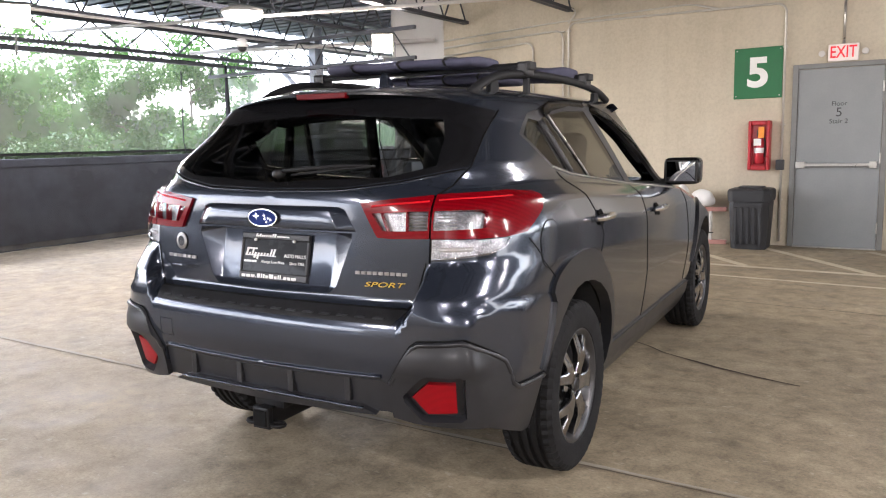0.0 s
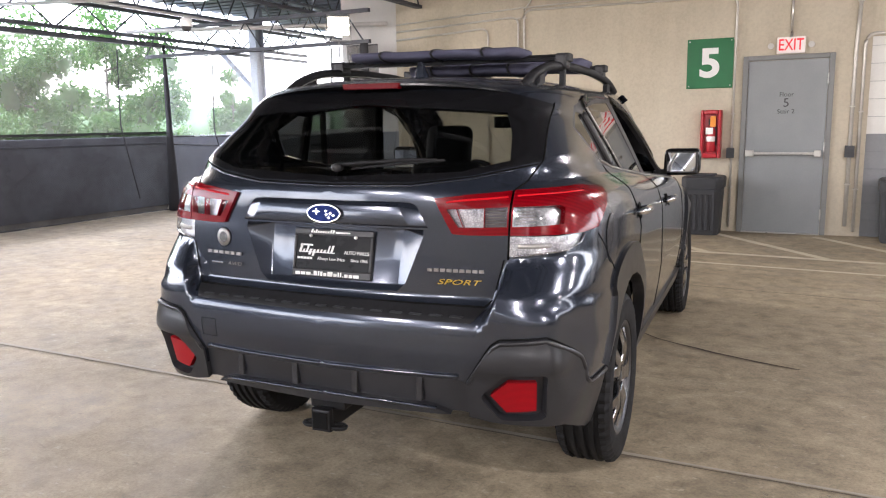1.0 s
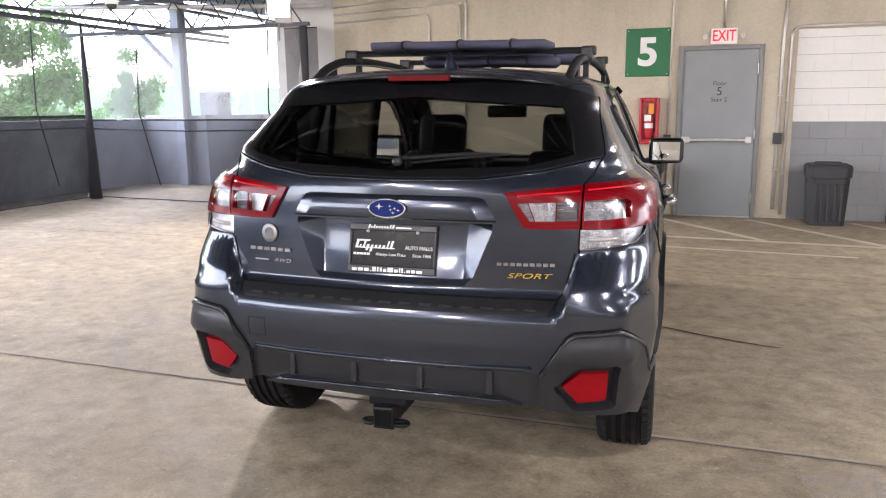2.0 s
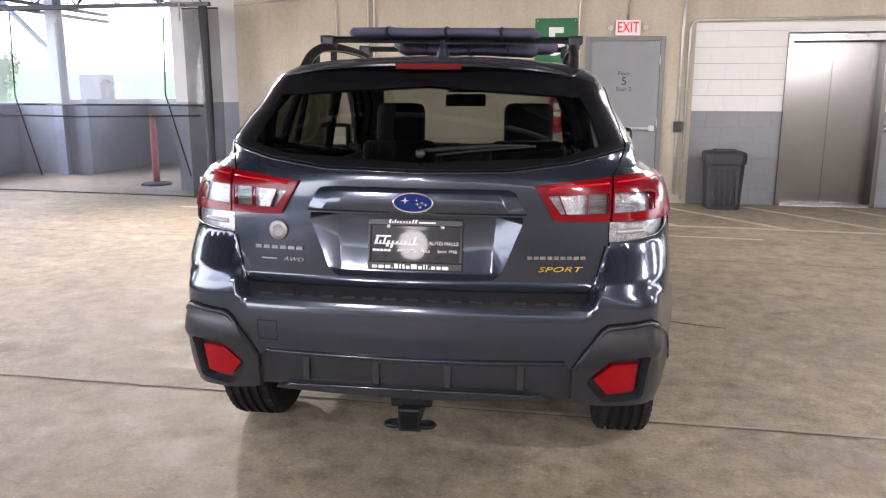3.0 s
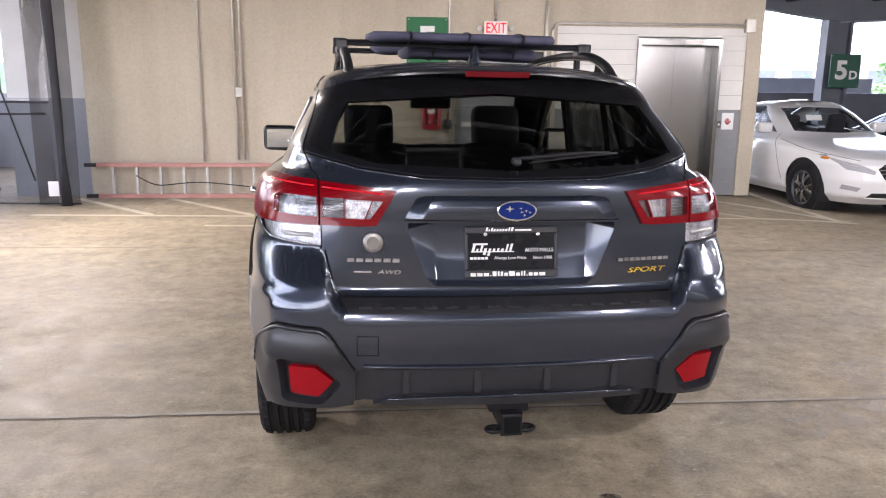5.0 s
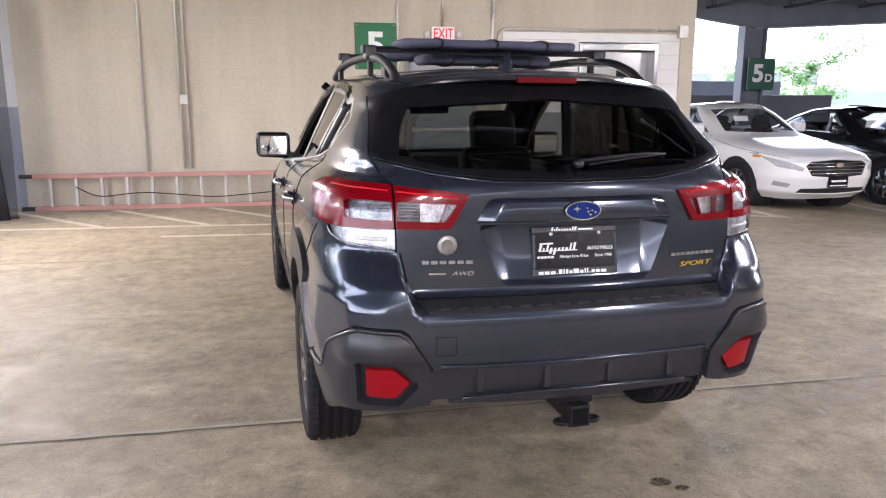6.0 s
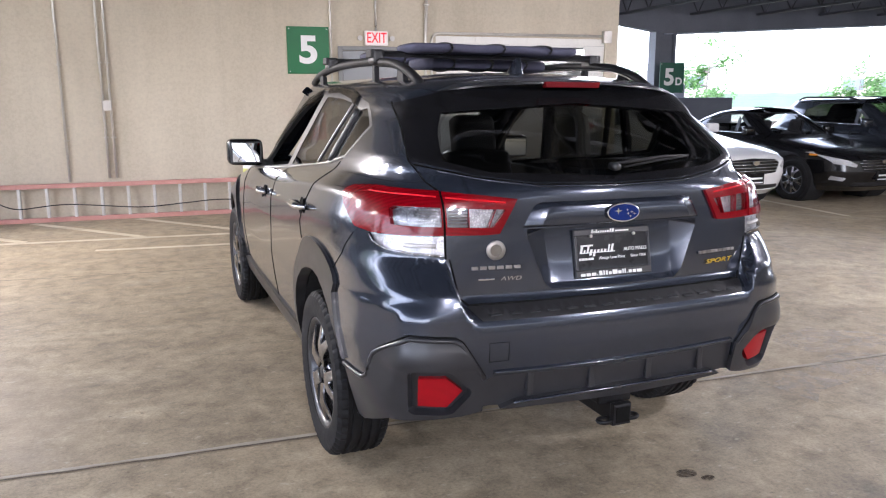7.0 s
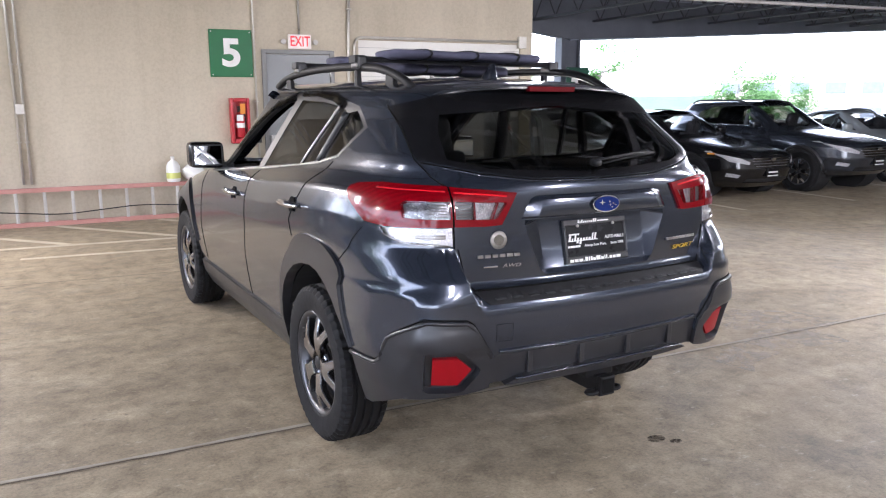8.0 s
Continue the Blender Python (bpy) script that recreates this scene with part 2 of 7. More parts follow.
# Shaded copy of the sign enamel: the far sign's shade is in its colour.
M_SHADED_GREEN = surface("shaded_green_enamel", (0.01, 0.075, 0.045), (0.014, 0.1, 0.06), 3, 60, (0.35, 0.5), bumps=0.02)
M_WHITE = surface("white_lettering", (0.76, 0.76, 0.74), (0.84, 0.84, 0.82), 6, 60, (0.4, 0.6), bumps=0.02)
M_BLACKINK = surface("black_lettering", (0.02, 0.02, 0.02), (0.04, 0.04, 0.04), 6, 60, (0.4, 0.6), bumps=0.02)
M_RED = surface("red_enamel", (0.36, 0.012, 0.02), (0.46, 0.02, 0.03), 5, 60, (0.25, 0.4), bumps=0.03)
M_ORANGE = surface("orange_tag", (0.75, 0.24, 0.02), (0.85, 0.33, 0.04), 5, 60, (0.5, 0.6))
M_EXIT = glow("exit_sign_face", (0.8, 0.72, 0.68), 0.03)
M_EXITRED = glow("exit_letters", (0.7, 0.02, 0.03), 0.12)
M_BIN = surface("charcoal_plastic", (0.022, 0.023, 0.026), (0.04, 0.042, 0.046), 8, 120, (0.45, 0.6), bumps=0.25)
M_LADDER = surface("faded_red_fibreglass", (0.42, 0.19, 0.16), (0.55, 0.29, 0.25), 4, 60, (0.45, 0.6))
M_RUNG = surface("dull_aluminium", (0.5, 0.49, 0.47), (0.64, 0.63, 0.6), 6, 60, (0.35, 0.5), 0.7)
M_POST = surface("red_rubber", (0.3, 0.03, 0.03), (0.42, 0.06, 0.05), 6, 60, (0.5, 0.7))
M_RUBBER = surface("black_rubber", (0.012, 0.012, 0.013), (0.03, 0.03, 0.032), 10, 160, (0.6, 0.8), bumps=0.3)
M_LAMPGLASS = glow("flood_glass", (1.0, 0.86, 0.62), 28.0)
M_RAIL = surface("matt_black_rail", (0.01, 0.01, 0.011), (0.02, 0.02, 0.022), 10, 120, (0.55, 0.65), bumps=0.1, spec=0.25)
M_OVAL = glow("lit_diffuser", (1.0, 0.97, 0.9), 6.0)

# ---------------------------------------------------------------- builders
def part(name, bm, material, parent=None, label="", smooth=False, at=None):
    me = bpy.data.meshes.new(name)
    bm.normal_update()
    bm.to_mesh(me)
    bm.free()
    for m in material if isinstance(material, (list, tuple)) else (material,):
        me.materials.append(m)
    if smooth:
        me.shade_smooth()
    ob = new(name, me)
    if at is not None:
        ob.matrix_basis = at
    if parent:
        ob.parent = parent
    if label:
        ob["label"] = label
    return ob


def thing(name, m, label, category, group="", kind=""):
    ob = new(name)
    ob.empty_display_size = 0.1
    ob.matrix_basis = m
    return tagged(ob, label, category, group, kind)


def again(ob, at, parent=None):
    """Another object on the same mesh."""
    o = ob.copy()
    scene.collection.objects.link(o)
    o.matrix_basis = at
    o.parent = parent or ob.parent
    return o


def box(x0, x1, y0, y1, z0, z1, bevel=0.0, seg=2, bm=None):
    own = bm is None
    bm = bm or bmesh.new()
    r = bmesh.ops.create_cube(bm, size=1.0)
    vs = r["verts"]
    for v in vs:
        v.co = Vector(((x0 + x1) / 2 + v.co.x * (x1 - x0), (y0 + y1) / 2 + v.co.y * (y1 - y0), (z0 + z1) / 2 + v.co.z * (z1 - z0)))
    if bevel:
        es = list({e for v in vs for e in v.link_edges})
        bmesh.ops.bevel(bm, geom=es, offset=bevel, segments=seg, affect="EDGES", profile=0.6)
    return bm


def tube(points, radius, sides=8, bm=None, caps=True, closed=False):
    """A round bar along a line of points."""
    bm = bm or bmesh.new()
    pts = [Vector(p) for p in points]
    rings = []
    n = len(pts)
    for i, p in enumerate(pts):
        a = pts[(i - 1) % n] if (i or closed) else p
        b = pts[(i + 1) % n] if (i < n - 1 or closed) else p
        d = (b - a).normalized()
        ref = Vector((0, 0, 1)) if abs(d.z) < 0.95 else Vector((1, 0, 0))
        u = d.cross(ref).normalized()
        w = d.cross(u)
        r = radius(i / max(1, n - 1)) if callable(radius) else radius
        rings.append([bm.verts.new(p + (u * math.cos(t) + w * math.sin(t)) * r) for t in (2 * math.pi * k / sides for k in range(sides))])
    for i in range(n if closed else n - 1):
        A, B = rings[i], rings[(i + 1) % n]
        for k in range(sides):
            bm.faces.new((A[k], A[(k + 1) % sides], B[(k + 1) % sides], B[k]))
    if caps and not closed:
        bm.faces.new(list(reversed(rings[0])))
        bm.faces.new(rings[-1])
    bmesh.ops.recalc_face_normals(bm, faces=bm.faces)
    return bm


def bend(points, r=0.12, steps=5):
    """The line with its inner corners rounded."""
    pts = [Vector(p) for p in points]
    out = [pts[0]]
    for a, b, c in zip(pts, pts[1:], pts[2:]):
        u, v = (a - b).normalized(), (c - b).normalized()
        q = min(r, (a - b).length * 0.45, (c - b).length * 0.45)
        p0, p2 = b + u * q, b + v * q
        out += [p0.lerp(b, t).lerp(b.lerp(p2, t), t) for t in (k / steps for k in range(steps + 1))]
    return out + [pts[-1]]


def extrude(poly, depth, axis="y", bevel=0.0, seg=2, bm=None):
    """A flat outline (a, b) given thickness: axis y takes (x, z), axis z takes (x, y), axis x takes (y, z)."""
    bm = bm or bmesh.new()
    put = {"y": lambda a, b, d: (a, d, b), "z": lambda a, b, d: (a, b, d), "x": lambda a, b, d: (d, a, b)}[axis]
    lo = [bm.verts.new(put(a, b, 0)) for a, b in poly]
    hi = [bm.verts.new(put(a, b, depth)) for a, b in poly]
    f0, f1 = bm.faces.new(lo), bm.faces.new(list(reversed(hi)))
    n = len(poly)
    for i in range(n):
        bm.faces.new((lo[i], lo[(i + 1) % n], hi[(i + 1) % n], hi[i]))
    bmesh.ops.recalc_face_normals(bm, faces=bm.faces)
    if bevel:
        es = list({e for f in (f0, f1) for e in f.edges})
        bmesh.ops.bevel(bm, geom=es, offset=bevel, segments=seg, affect="EDGES", profile=0.6)
    return bm


def lathe(profile, sides=24, axis="z", bm=None):
    """A turned body from (radius, height) pairs."""
    bm = bm or bmesh.new()
    rings = []
    for r, h in profile:
        ring = []
        for k in range(sides):
            t = 2 * math.pi * k / sides
            c, s = math.cos(t) * r, math.sin(t) * r
            ring.append(bm.verts.new({"z": (c, s, h), "x": (h, c, s), "y": (c, h, s)}[axis]))
        rings.append(ring)
    for A, B in zip(rings, rings[1:]):
        for k in range(sides):
            bm.faces.new((A[k], A[(k + 1) % sides], B[(k + 1) % sides], B[k]))
    if profile[0][0] > 1e-4:
        bm.faces.new(list(reversed(rings[0])))
    if profile[-1][0] > 1e-4:
        bm.faces.new(rings[-1])
    bmesh.ops.remove_doubles(bm, verts=bm.verts, dist=1e-5)
    bmesh.ops.recalc_face_normals(bm, faces=bm.faces)
    return bm


def letters(text, height, depth, material, name="lettering", spacing=1.0, shear=0.0, widen=1.0, bold=0.0):
    """Raised writing, as a mesh, lying in x and z and facing -y."""
    cu = bpy.data.curves.new(name, "FONT")
    cu.body, cu.size, cu.extrude = text, height * 1.38, depth / 2
    cu.offset = bold
    cu.align_x, cu.align_y, cu.space_character, cu.shear = "CENTER", "CENTER", spacing, shear
    tmp = new(name, cu)
    bpy.context.view_layer.update()
    me = bpy.data.meshes.new_from_object(tmp.evaluated_get(bpy.context.evaluated_depsgraph_get()))
    bpy.data.objects.remove(tmp)
    me.transform(Matrix.Rotation(radians(90), 4, "X") @ Matrix.Diagonal((widen, 1, 1, 1)))
    me.materials.clear()
    me.materials.append(material)
    return new(name, me)


def pick(xs, fs, x):
    return float(np.interp(x, xs, fs))

# ---------------------------------------------------------------- floor
WALL_Y, WALL_L, WALL_R, ROOF_Z = 10.38, -6.25, 2.83, 3.62


def floor_z(x):
    """The deck falls a little towards the parked cars."""
    t = min(1, max(0, (x - 1.8) / 4.0))
    return -0.2 * t * t * (3 - 2 * t)


fall = [-11.6] + [1.8 + 0.25 * k for k in range(17)] + [34]
floor = tagged(part("floor", extrude([(x, floor_z(x)) for x in fall] + [(34, -0.6), (-11.6, -0.6)], 35.5, "y"), M_FLOOR, at=pose(0, -16, 0)), "stained tan concrete parking deck floor", "floor", kind="structure")


def floor_strip(name, points, width, material, label, parent=None, lift=0.004, wob=0.0):
    """A thin flat band along a line on the floor."""
    bm = bmesh.new()
    pts = [Vector((x, y, 0)) for x, y in points]
    dense = []
    for a, b in zip(pts, pts[1:]):
        n = max(1, int((b - a).length / 0.12))
        dense += [a.lerp(b, k / n) for k in range(n)]
    dense.append(pts[-1])
    prev = None
    for i, p in enumerate(dense):
        d = (dense[min(i + 1, len(dense) - 1)] - dense[max(i - 1, 0)]).normalized()
        s = Vector((-d.y, d.x, 0))
        j = wob * noise.noise((p.x * 5, p.y * 5, 3.1))
        h = width * (0.5 + (0.35 * noise.noise((p.x * 9, p.y * 9, 7.7)) if wob else 0))
        up = Vector((0, 0, lift + floor_z(p.x)))
        row = [bm.verts.new(p + s * (j + h) + up), bm.verts.new(p + s * (j - h) + up)]
        if prev:
            bm.faces.new((prev[0], prev[1], row[1], row[0]))
        prev = row
    bmesh.ops.recalc_face_normals(bm, faces=bm.faces)
    ob = part(name, bm, material, parent)
    if parent is None:
        tagged(ob, label, "marking", kind="structure")
    return ob


floor_strip("floor_joint", [(-10.4, 3.27), (30, 3.25)], 0.024, M_PATCH, "pale sealed joint across the concrete floor", wob=0.006)
floor_strip("floor_joint", [(-10.4, 3.252), (30, 3.232)], 0.009, M_JOINT, "dark edge along the pale floor joint", lift=0.003, wob=0.006)
floor_strip("floor_joint", [(-10.4, 7.15), (-5.1, 7.03), (-1.44, 6.83), (0.7, 6.71), (30, 5.3)], 0.014, M_JOINT, "dark sealed joint across the concrete floor", wob=0.01)
floor_strip("floor_joint", [(-10.4, -0.6), (30, -0.65)], 0.022, M_JOINT, "dark sealed joint across the concrete floor", wob=0.006)
floor_strip("floor_crack", [(-2.2, 5.45), (-1.58, 5.24), (-1.2, 5.0), (-0.85, 4.85), (-0.5, 4.74)], 0.018, M_CRACK, "dark jagged crack in the concrete floor", wob=0.03)
floor_strip("floor_scrape", [(-0.55, 3.0), (-0.2, 3.1), (0.1, 3.2), (0.5, 3.12)], 0.3, M_SCUFF, "pale scraped patch beside the floor joint", wob=0.05)
floor_strip("floor_scrape", [(0.0, 3.55), (0.35, 3.62), (0.62, 3.5), (0.7, 3.25)], 0.28, M_SCUFF, "pale curved scrape on the concrete floor", lift=0.005, wob=0.07)
for sx, sy, sr in ((-1.56, 2.42, 0.045), (-1.5, 2.36, 0.03)):
    bm = bmesh.new()
    ring = [bm.verts.new((sx + math.cos(a) * sr * (1 + 0.4 * noise.noise((a * 3, sx, 1))), sy + math.sin(a) * sr * 0.7, 0.004)) for a in (k * math.pi / 8 for k in range(16))]
    bm.faces.new(ring)
    tagged(part("oil_spot", bm, M_OIL), "dark oil drip on the concrete floor", "stain", kind="structure")

# painted keep-clear lines in front of the wall
edge = lambda x: 8.86 - (x + 6.2) * 0.054
floor_strip("floor_line", [(-6.4, edge(-6.4)), (3.2, edge(3.2))], 0.1, M_STRIPE, "worn pale yellow line on the concrete floor")
floor_strip("floor_line", [(-4.3, 8.14), (-2.9, 8.05)], 0.09, M_STRIPE, "worn pale yellow line on the concrete floor")
floor_strip("floor_line", [(-2.0, 8.0), (0.4, 7.86)], 0.06, M_STRIPE, "worn pale yellow line on the concrete floor")
for k in range(8):
    x0 = -6.35 + 1.17 * k
    floor_strip("floor_line", [(x0, 10.15), (x0 + 1.3, edge(x0 + 1.3) + 0.05)], 0.1, M_STRIPE, "worn pale yellow diagonal line on the concrete floor")
for x in (3.0, 5.4, 7.9, 10.4, 12.9):
    floor_strip("floor_line", [(x, 8.3), (x + 0.15, 13.2)], 0.1, M_STRIPE, "worn pale parking bay line on the concrete floor")

# ---------------------------------------------------------------- walls
wall = tagged(new("wall_north"), "beige cast concrete wall with conduits", "wall", kind="structure")
AL, AR, AT = -0.03, 2.62, 2.3
part("wall_face", box(WALL_L, AL, WALL_Y, WALL_Y + 0.35, 0, ROOF_Z), M_WALL, wall)
part("wall_face", box(AR, WALL_R, WALL_Y, WALL_Y + 0.9, 0, ROOF_Z), M_WALL, wall)
part("wall_face", box(AL, AR, WALL_Y, WALL_Y + 0.35, AT, ROOF_Z), M_WALL, wall)
# block infill round the lift opening, courses as real blocks
LL, LR, LT, BY = 1.085, 2.275, 2.155, WALL_Y + 0.035
for c in range(12):
    z0, z1 = c * 0.2 + 0.002, c * 0.2 + 0.198
    if z0 > AT:
        break
    z1 = min(z1, AT)
    mat = M_BLOCK_GREY if c < 6 else M_BLOCK_WHITE
    spans = [(AL, LL), (LR, AR)] if z1 < LT + 0.05 else [(AL, AR)]
    for x0, x1 in spans:
        cut = x0
        shift = 0.2 if c % 2 else 0.4
        nxt = x0 + shift
        while cut < x1 - 0.01:
            e = min(nxt, x1)
            part("block", box(cut + 0.0002, e - 0.0002, BY, BY + 0.15, z0, z1, 0.0018, 1), mat, wall)
            cut, nxt = e, e + 0.4
part("wall_core", box(AL, LL, BY + 0.004, BY + 0.3, 0, AT), M_BLOCK_GREY, wall)
part("wall_core", box(LR, AR, BY + 0.006, BY + 0.3, 0, AT), M_BLOCK_GREY, wall)
part("wall_core", box(LL, LR, BY + 0.006, BY + 0.3, LT + 0.02, AT), M_BLOCK_WHITE, wall)
# painted return beyond the wall's end, low parapet and outer edge
ret = tagged(new("wall_return"), "pale and blue-grey painted concrete wall return", "wall", kind="structure")
part("wall_face", box(-7.25, WALL_L - 0.004, WALL_Y + 0.05, WALL_Y + 0.35, 1.29, ROOF_Z), M_PALE_GREY, ret)
part("wall_face", box(-7.25, WALL_L - 0.004, WALL_Y + 0.05, WALL_Y + 0.354, 0, 1.29), M_PARAPET, ret)
par = tagged(new("parapet"), "blue-grey painted concrete parapet at the deck edge", "wall", kind="structure")
part("parapet_wall", box(-11.4, -7.0, 14.1, 14.35, 0, 1.3, 0.01), M_PARAPET, par)
part("parapet_wall", box(-11.6, -11.3, -16, 14.35, 0, 1.25, 0.01), M_PARAPET, par)
part("parapet_wall", box(-11.3, -10.15, 12.2, 12.45, 0, 1.3, 0.01), M_PARAPET, par)
part("parapet_wall", box(-10.15, -9.9, 12.2, 14.1, 0, 1.3, 0.01), M_PARAPET, par)
part("parapet_wall", box(-9.95, -9.55, 12.1, 12.5, 1.3, 1.72, 0.01), M_PARAPET, par)
parr = tagged(new("parapet"), "dark grey concrete parapet behind the parked cars", "wall", kind="structure")
part("parapet_wall", box(2.0, 9.5, 16.0, 16.25, -0.4, 1.42, 0.01), M_BEAM, parr)
part("parapet_wall", box(6.2, 9.1, 17.4, 17.7, -0.4, 1.75, 0.01), M_COLUMN, parr)
part("parapet_wall", box(-11.3, 34, -15.9, -15.6, -0.4, 1.2, 0.01), M_PARAPET, parr)
# Unseen south and east walls, added to keep bright sky out of the car's reflections.
unseen_wall_s = tagged(new("unseen_wall_south"), "added unseen wall that blocks light from the south", "wall", kind="structure")
part("wall_face", box(-8.5, 33.6, -15.58, -15.3, -0.3, ROOF_Z), M_WALL, unseen_wall_s)
unseen_wall_e = tagged(new("unseen_wall_east"), "added unseen wall that blocks light from the east", "wall", kind="structure")
part("wall_face", box(33.2, 33.5, -15.3, 7.0, -0.4, ROOF_Z), M_WALL, unseen_wall_e)
part("parapet_wall", box(33.6, 33.9, -15.6, 18.2, -0.4, 1.1, 0.01), M_PARAPET, parr)
part("parapet_wall", box(11.2, 34, 18.2, 18.4, -0.4, 0.75, 0.01), M_BLOCK_WHITE, parr)

# ---------------------------------------------------------------- roof
def deck_sheet(x0, x1, y0, y1, z, pitch=0.3, h=0.06):
    bm = bmesh.new()
    prof, y = [], y0
    while y < y1:
        prof += [(y, z), (y + pitch * 0.4, z), (y + pitch * 0.5, z + h), (y + pitch * 0.9, z + h)]
        y += pitch
    a = [bm.verts.new((x0, q, w)) for q, w in prof]
    b = [bm.verts.new((x1, q, w)) for q, w in prof]
    for i in range(len(prof) - 1):
        bm.faces.new((a[i], a[i + 1], b[i + 1], b[i]))
    bmesh.ops.solidify(bm, geom=bm.faces, thickness=0.02)
    return bm


tagged(part("ceiling", deck_sheet(-11.4, 34, -14, 17.0, ROOF_Z), M_DECK), "corrugated pale blue-grey steel roof deck", "ceiling", kind="structure")
tagged(part("roof_slab", box(-11.4, 34, -14, 17.0, ROOF_Z + 0.12, ROOF_Z + 0.4), M_DECK), "flat roof over the steel deck", "roof", kind="structure")


def joist(length, depth=0.5, panel=0.6):
    """Open-web steel joist along -y from its end at the origin; its bottom chord lies at z = 0."""
    th = thing("roof_joist", Matrix(), "dark open-web steel roof joist", "joist", "roof joists", "structure")
    for sx in (-0.028, 0.028):
        part("bottom_chord", box(sx - 0.02, sx + 0.02, -length, 0, 0, 0.045), M_JOIST, th)
    part("top_chord", box(-0.06, 0.06, -length, 0, depth, depth + 0.05), M_JOIST, th)
    up = part("web", tube([(0, 0, 0.02), (0, -panel / 2, depth + 0.02)], 0.013, 6), M_JOIST, th)
    dn = part("web", tube([(0, -panel / 2, depth + 0.02), (0, -panel, 0.02)], 0.013, 6), M_JOIST, th)
    for k in range(1, int(length / panel)):
        again(up, Matrix.Translation((0, -k * panel, 0)))
        again(dn, Matrix.Translation((0, -k * panel, 0)))
    return th


JZ = 3.05
first = joist(12.0)
first.matrix_basis = pose(-5.85, WALL_Y - 0.01, JZ)
for k in (-2, -1, 1, 2, 3, 4, 5):
    copy_thing(first, pose(-5.85 + 1.65 * k, (WALL_Y if k >= 0 else 13.6) - 0.01, JZ))
long_j = joist(18.0, 0.55, 0.75)
long_j.matrix_basis = pose(5.0, 15.2, JZ)
for k in range(1, 7):
    copy_thing(long_j, pose(5.0 + 1.65 * k, 15.2, JZ + 0.04 * k))
# edge girder over the netting
gird = thing("edge_girder", pose(-10.5, 13.9, 2.72), "dark steel lattice girder over the deck edge", "girder", "", "structure")
for z in (0.0, 0.12, 0.5):
    part("chord", box(-0.05, 0.05, -22, 0, z, z + 0.05), M_JOIST, gird)
g_up = part("web", tube([(0, 0, 0.14), (0, -0.5, 0.52)], 0.014, 6), M_JOIST, gird)
g_dn = part("web", tube([(0, -0.5, 0.52), (0, -1.0, 0.14)], 0.014, 6), M_JOIST, gird)
for k in range(1, 21):
    again(g_up, Matrix.Translation((0, -k, 0)))
    again(g_dn, Matrix.Translation((0, -k, 0)))
cross = thing("cross_girder", pose(-10.5, 9.55, 2.52), "dark steel rail that carries the netting", "girder", "", "structure")
part("chord", box(0, 4.3, -0.03, 0.03, 0, 0.05), M_JOIST, cross)
part("chord", box(0, 4.3, -0.03, 0.03, 0.42, 0.47), M_JOIST, cross)
for k in range(7):
    part("web", tube([(k * 0.6, 0, 0.03), (k * 0.6 + 0.3, 0, 0.44), (k * 0.6 + 0.6, 0, 0.03)], 0.012, 6), M_JOIST, cross)
def pipe_run(points, r=0.024, label="pale painted pipe under the roof joists"):
    return tagged(part("ceiling_pipe", tube(points, r, 8), M_PIPE, smooth=True), label, "pipe", "pipes under the roof", "structure")


pipe_run([(-10.4, 6.6, 2.98), (-1.5, 9.4, 2.98)])
pipe_run([(-10.4, 9.1, 2.9), (-6.3, 10.2, 2.86)], 0.03)
pipe_run([(-10.4, 4.6, 3.02), (8.0, 4.6, 3.02)], 0.02)
pipe_run([(-8.9, 13.0, 3.0), (-8.9, -6, 3.0)], 0.02)
pipe_run([(3.5, 9.7, 3.02), (16, 9.7, 3.2)], 0.03)
# steel frame on the far side
frm = thing("steel_frame", pose(6.05, 13.9, 0), "dark blue-grey rigid steel frame with haunched beam", "steel frame", "", "structure")
part("beam", extrude([(0, 2.72), (12.0, 3.36), (12.0, 3.62), (-4.2, 3.62), (-4.2, 3.05), (-2.0, 3.0)], 0.22, "y"), M_BEAM, frm)
part("flange", extrude([(0, 2.7), (12.0, 3.34), (12.0, 3.365), (0, 2.725)], 0.34, "y", bm=None), M_COLUMN, frm)
part("column_web", box(-0.16, 0.2, 0.06, 0.12, -0.21, 2.9), M_BEAM, frm)
part("column_flange", box(-0.24, -0.16, -0.02, 0.24, -0.21, 2.75, 0.004), M_BEAM, frm)
part("column_flange", box(0.2, 0.25, -0.02, 0.24, -0.21, 2.75, 0.004), M_BEAM, frm)
colb = thing("steel_column", pose(-10.32, 12.1, 0), "pale blue-grey steel column with a diagonal brace", "column", "", "structure")
part("shaft", box(-0.085, 0.085, -0.12, -0.09, 0, ROOF_Z), M_COLUMN, colb)
part("shaft", box(-0.085, 0.085, 0.09, 0.12, 0, ROOF_Z), M_COLUMN, colb)
part("web", box(-0.02, 0.02, -0.09, 0.09, 0, ROOF_Z), M_COLUMN, colb)
part("brace", tube([(-0.1, 0, 2.1), (-0.85, -0.2, 2.95)], 0.05, 6), M_COLUMN, colb)

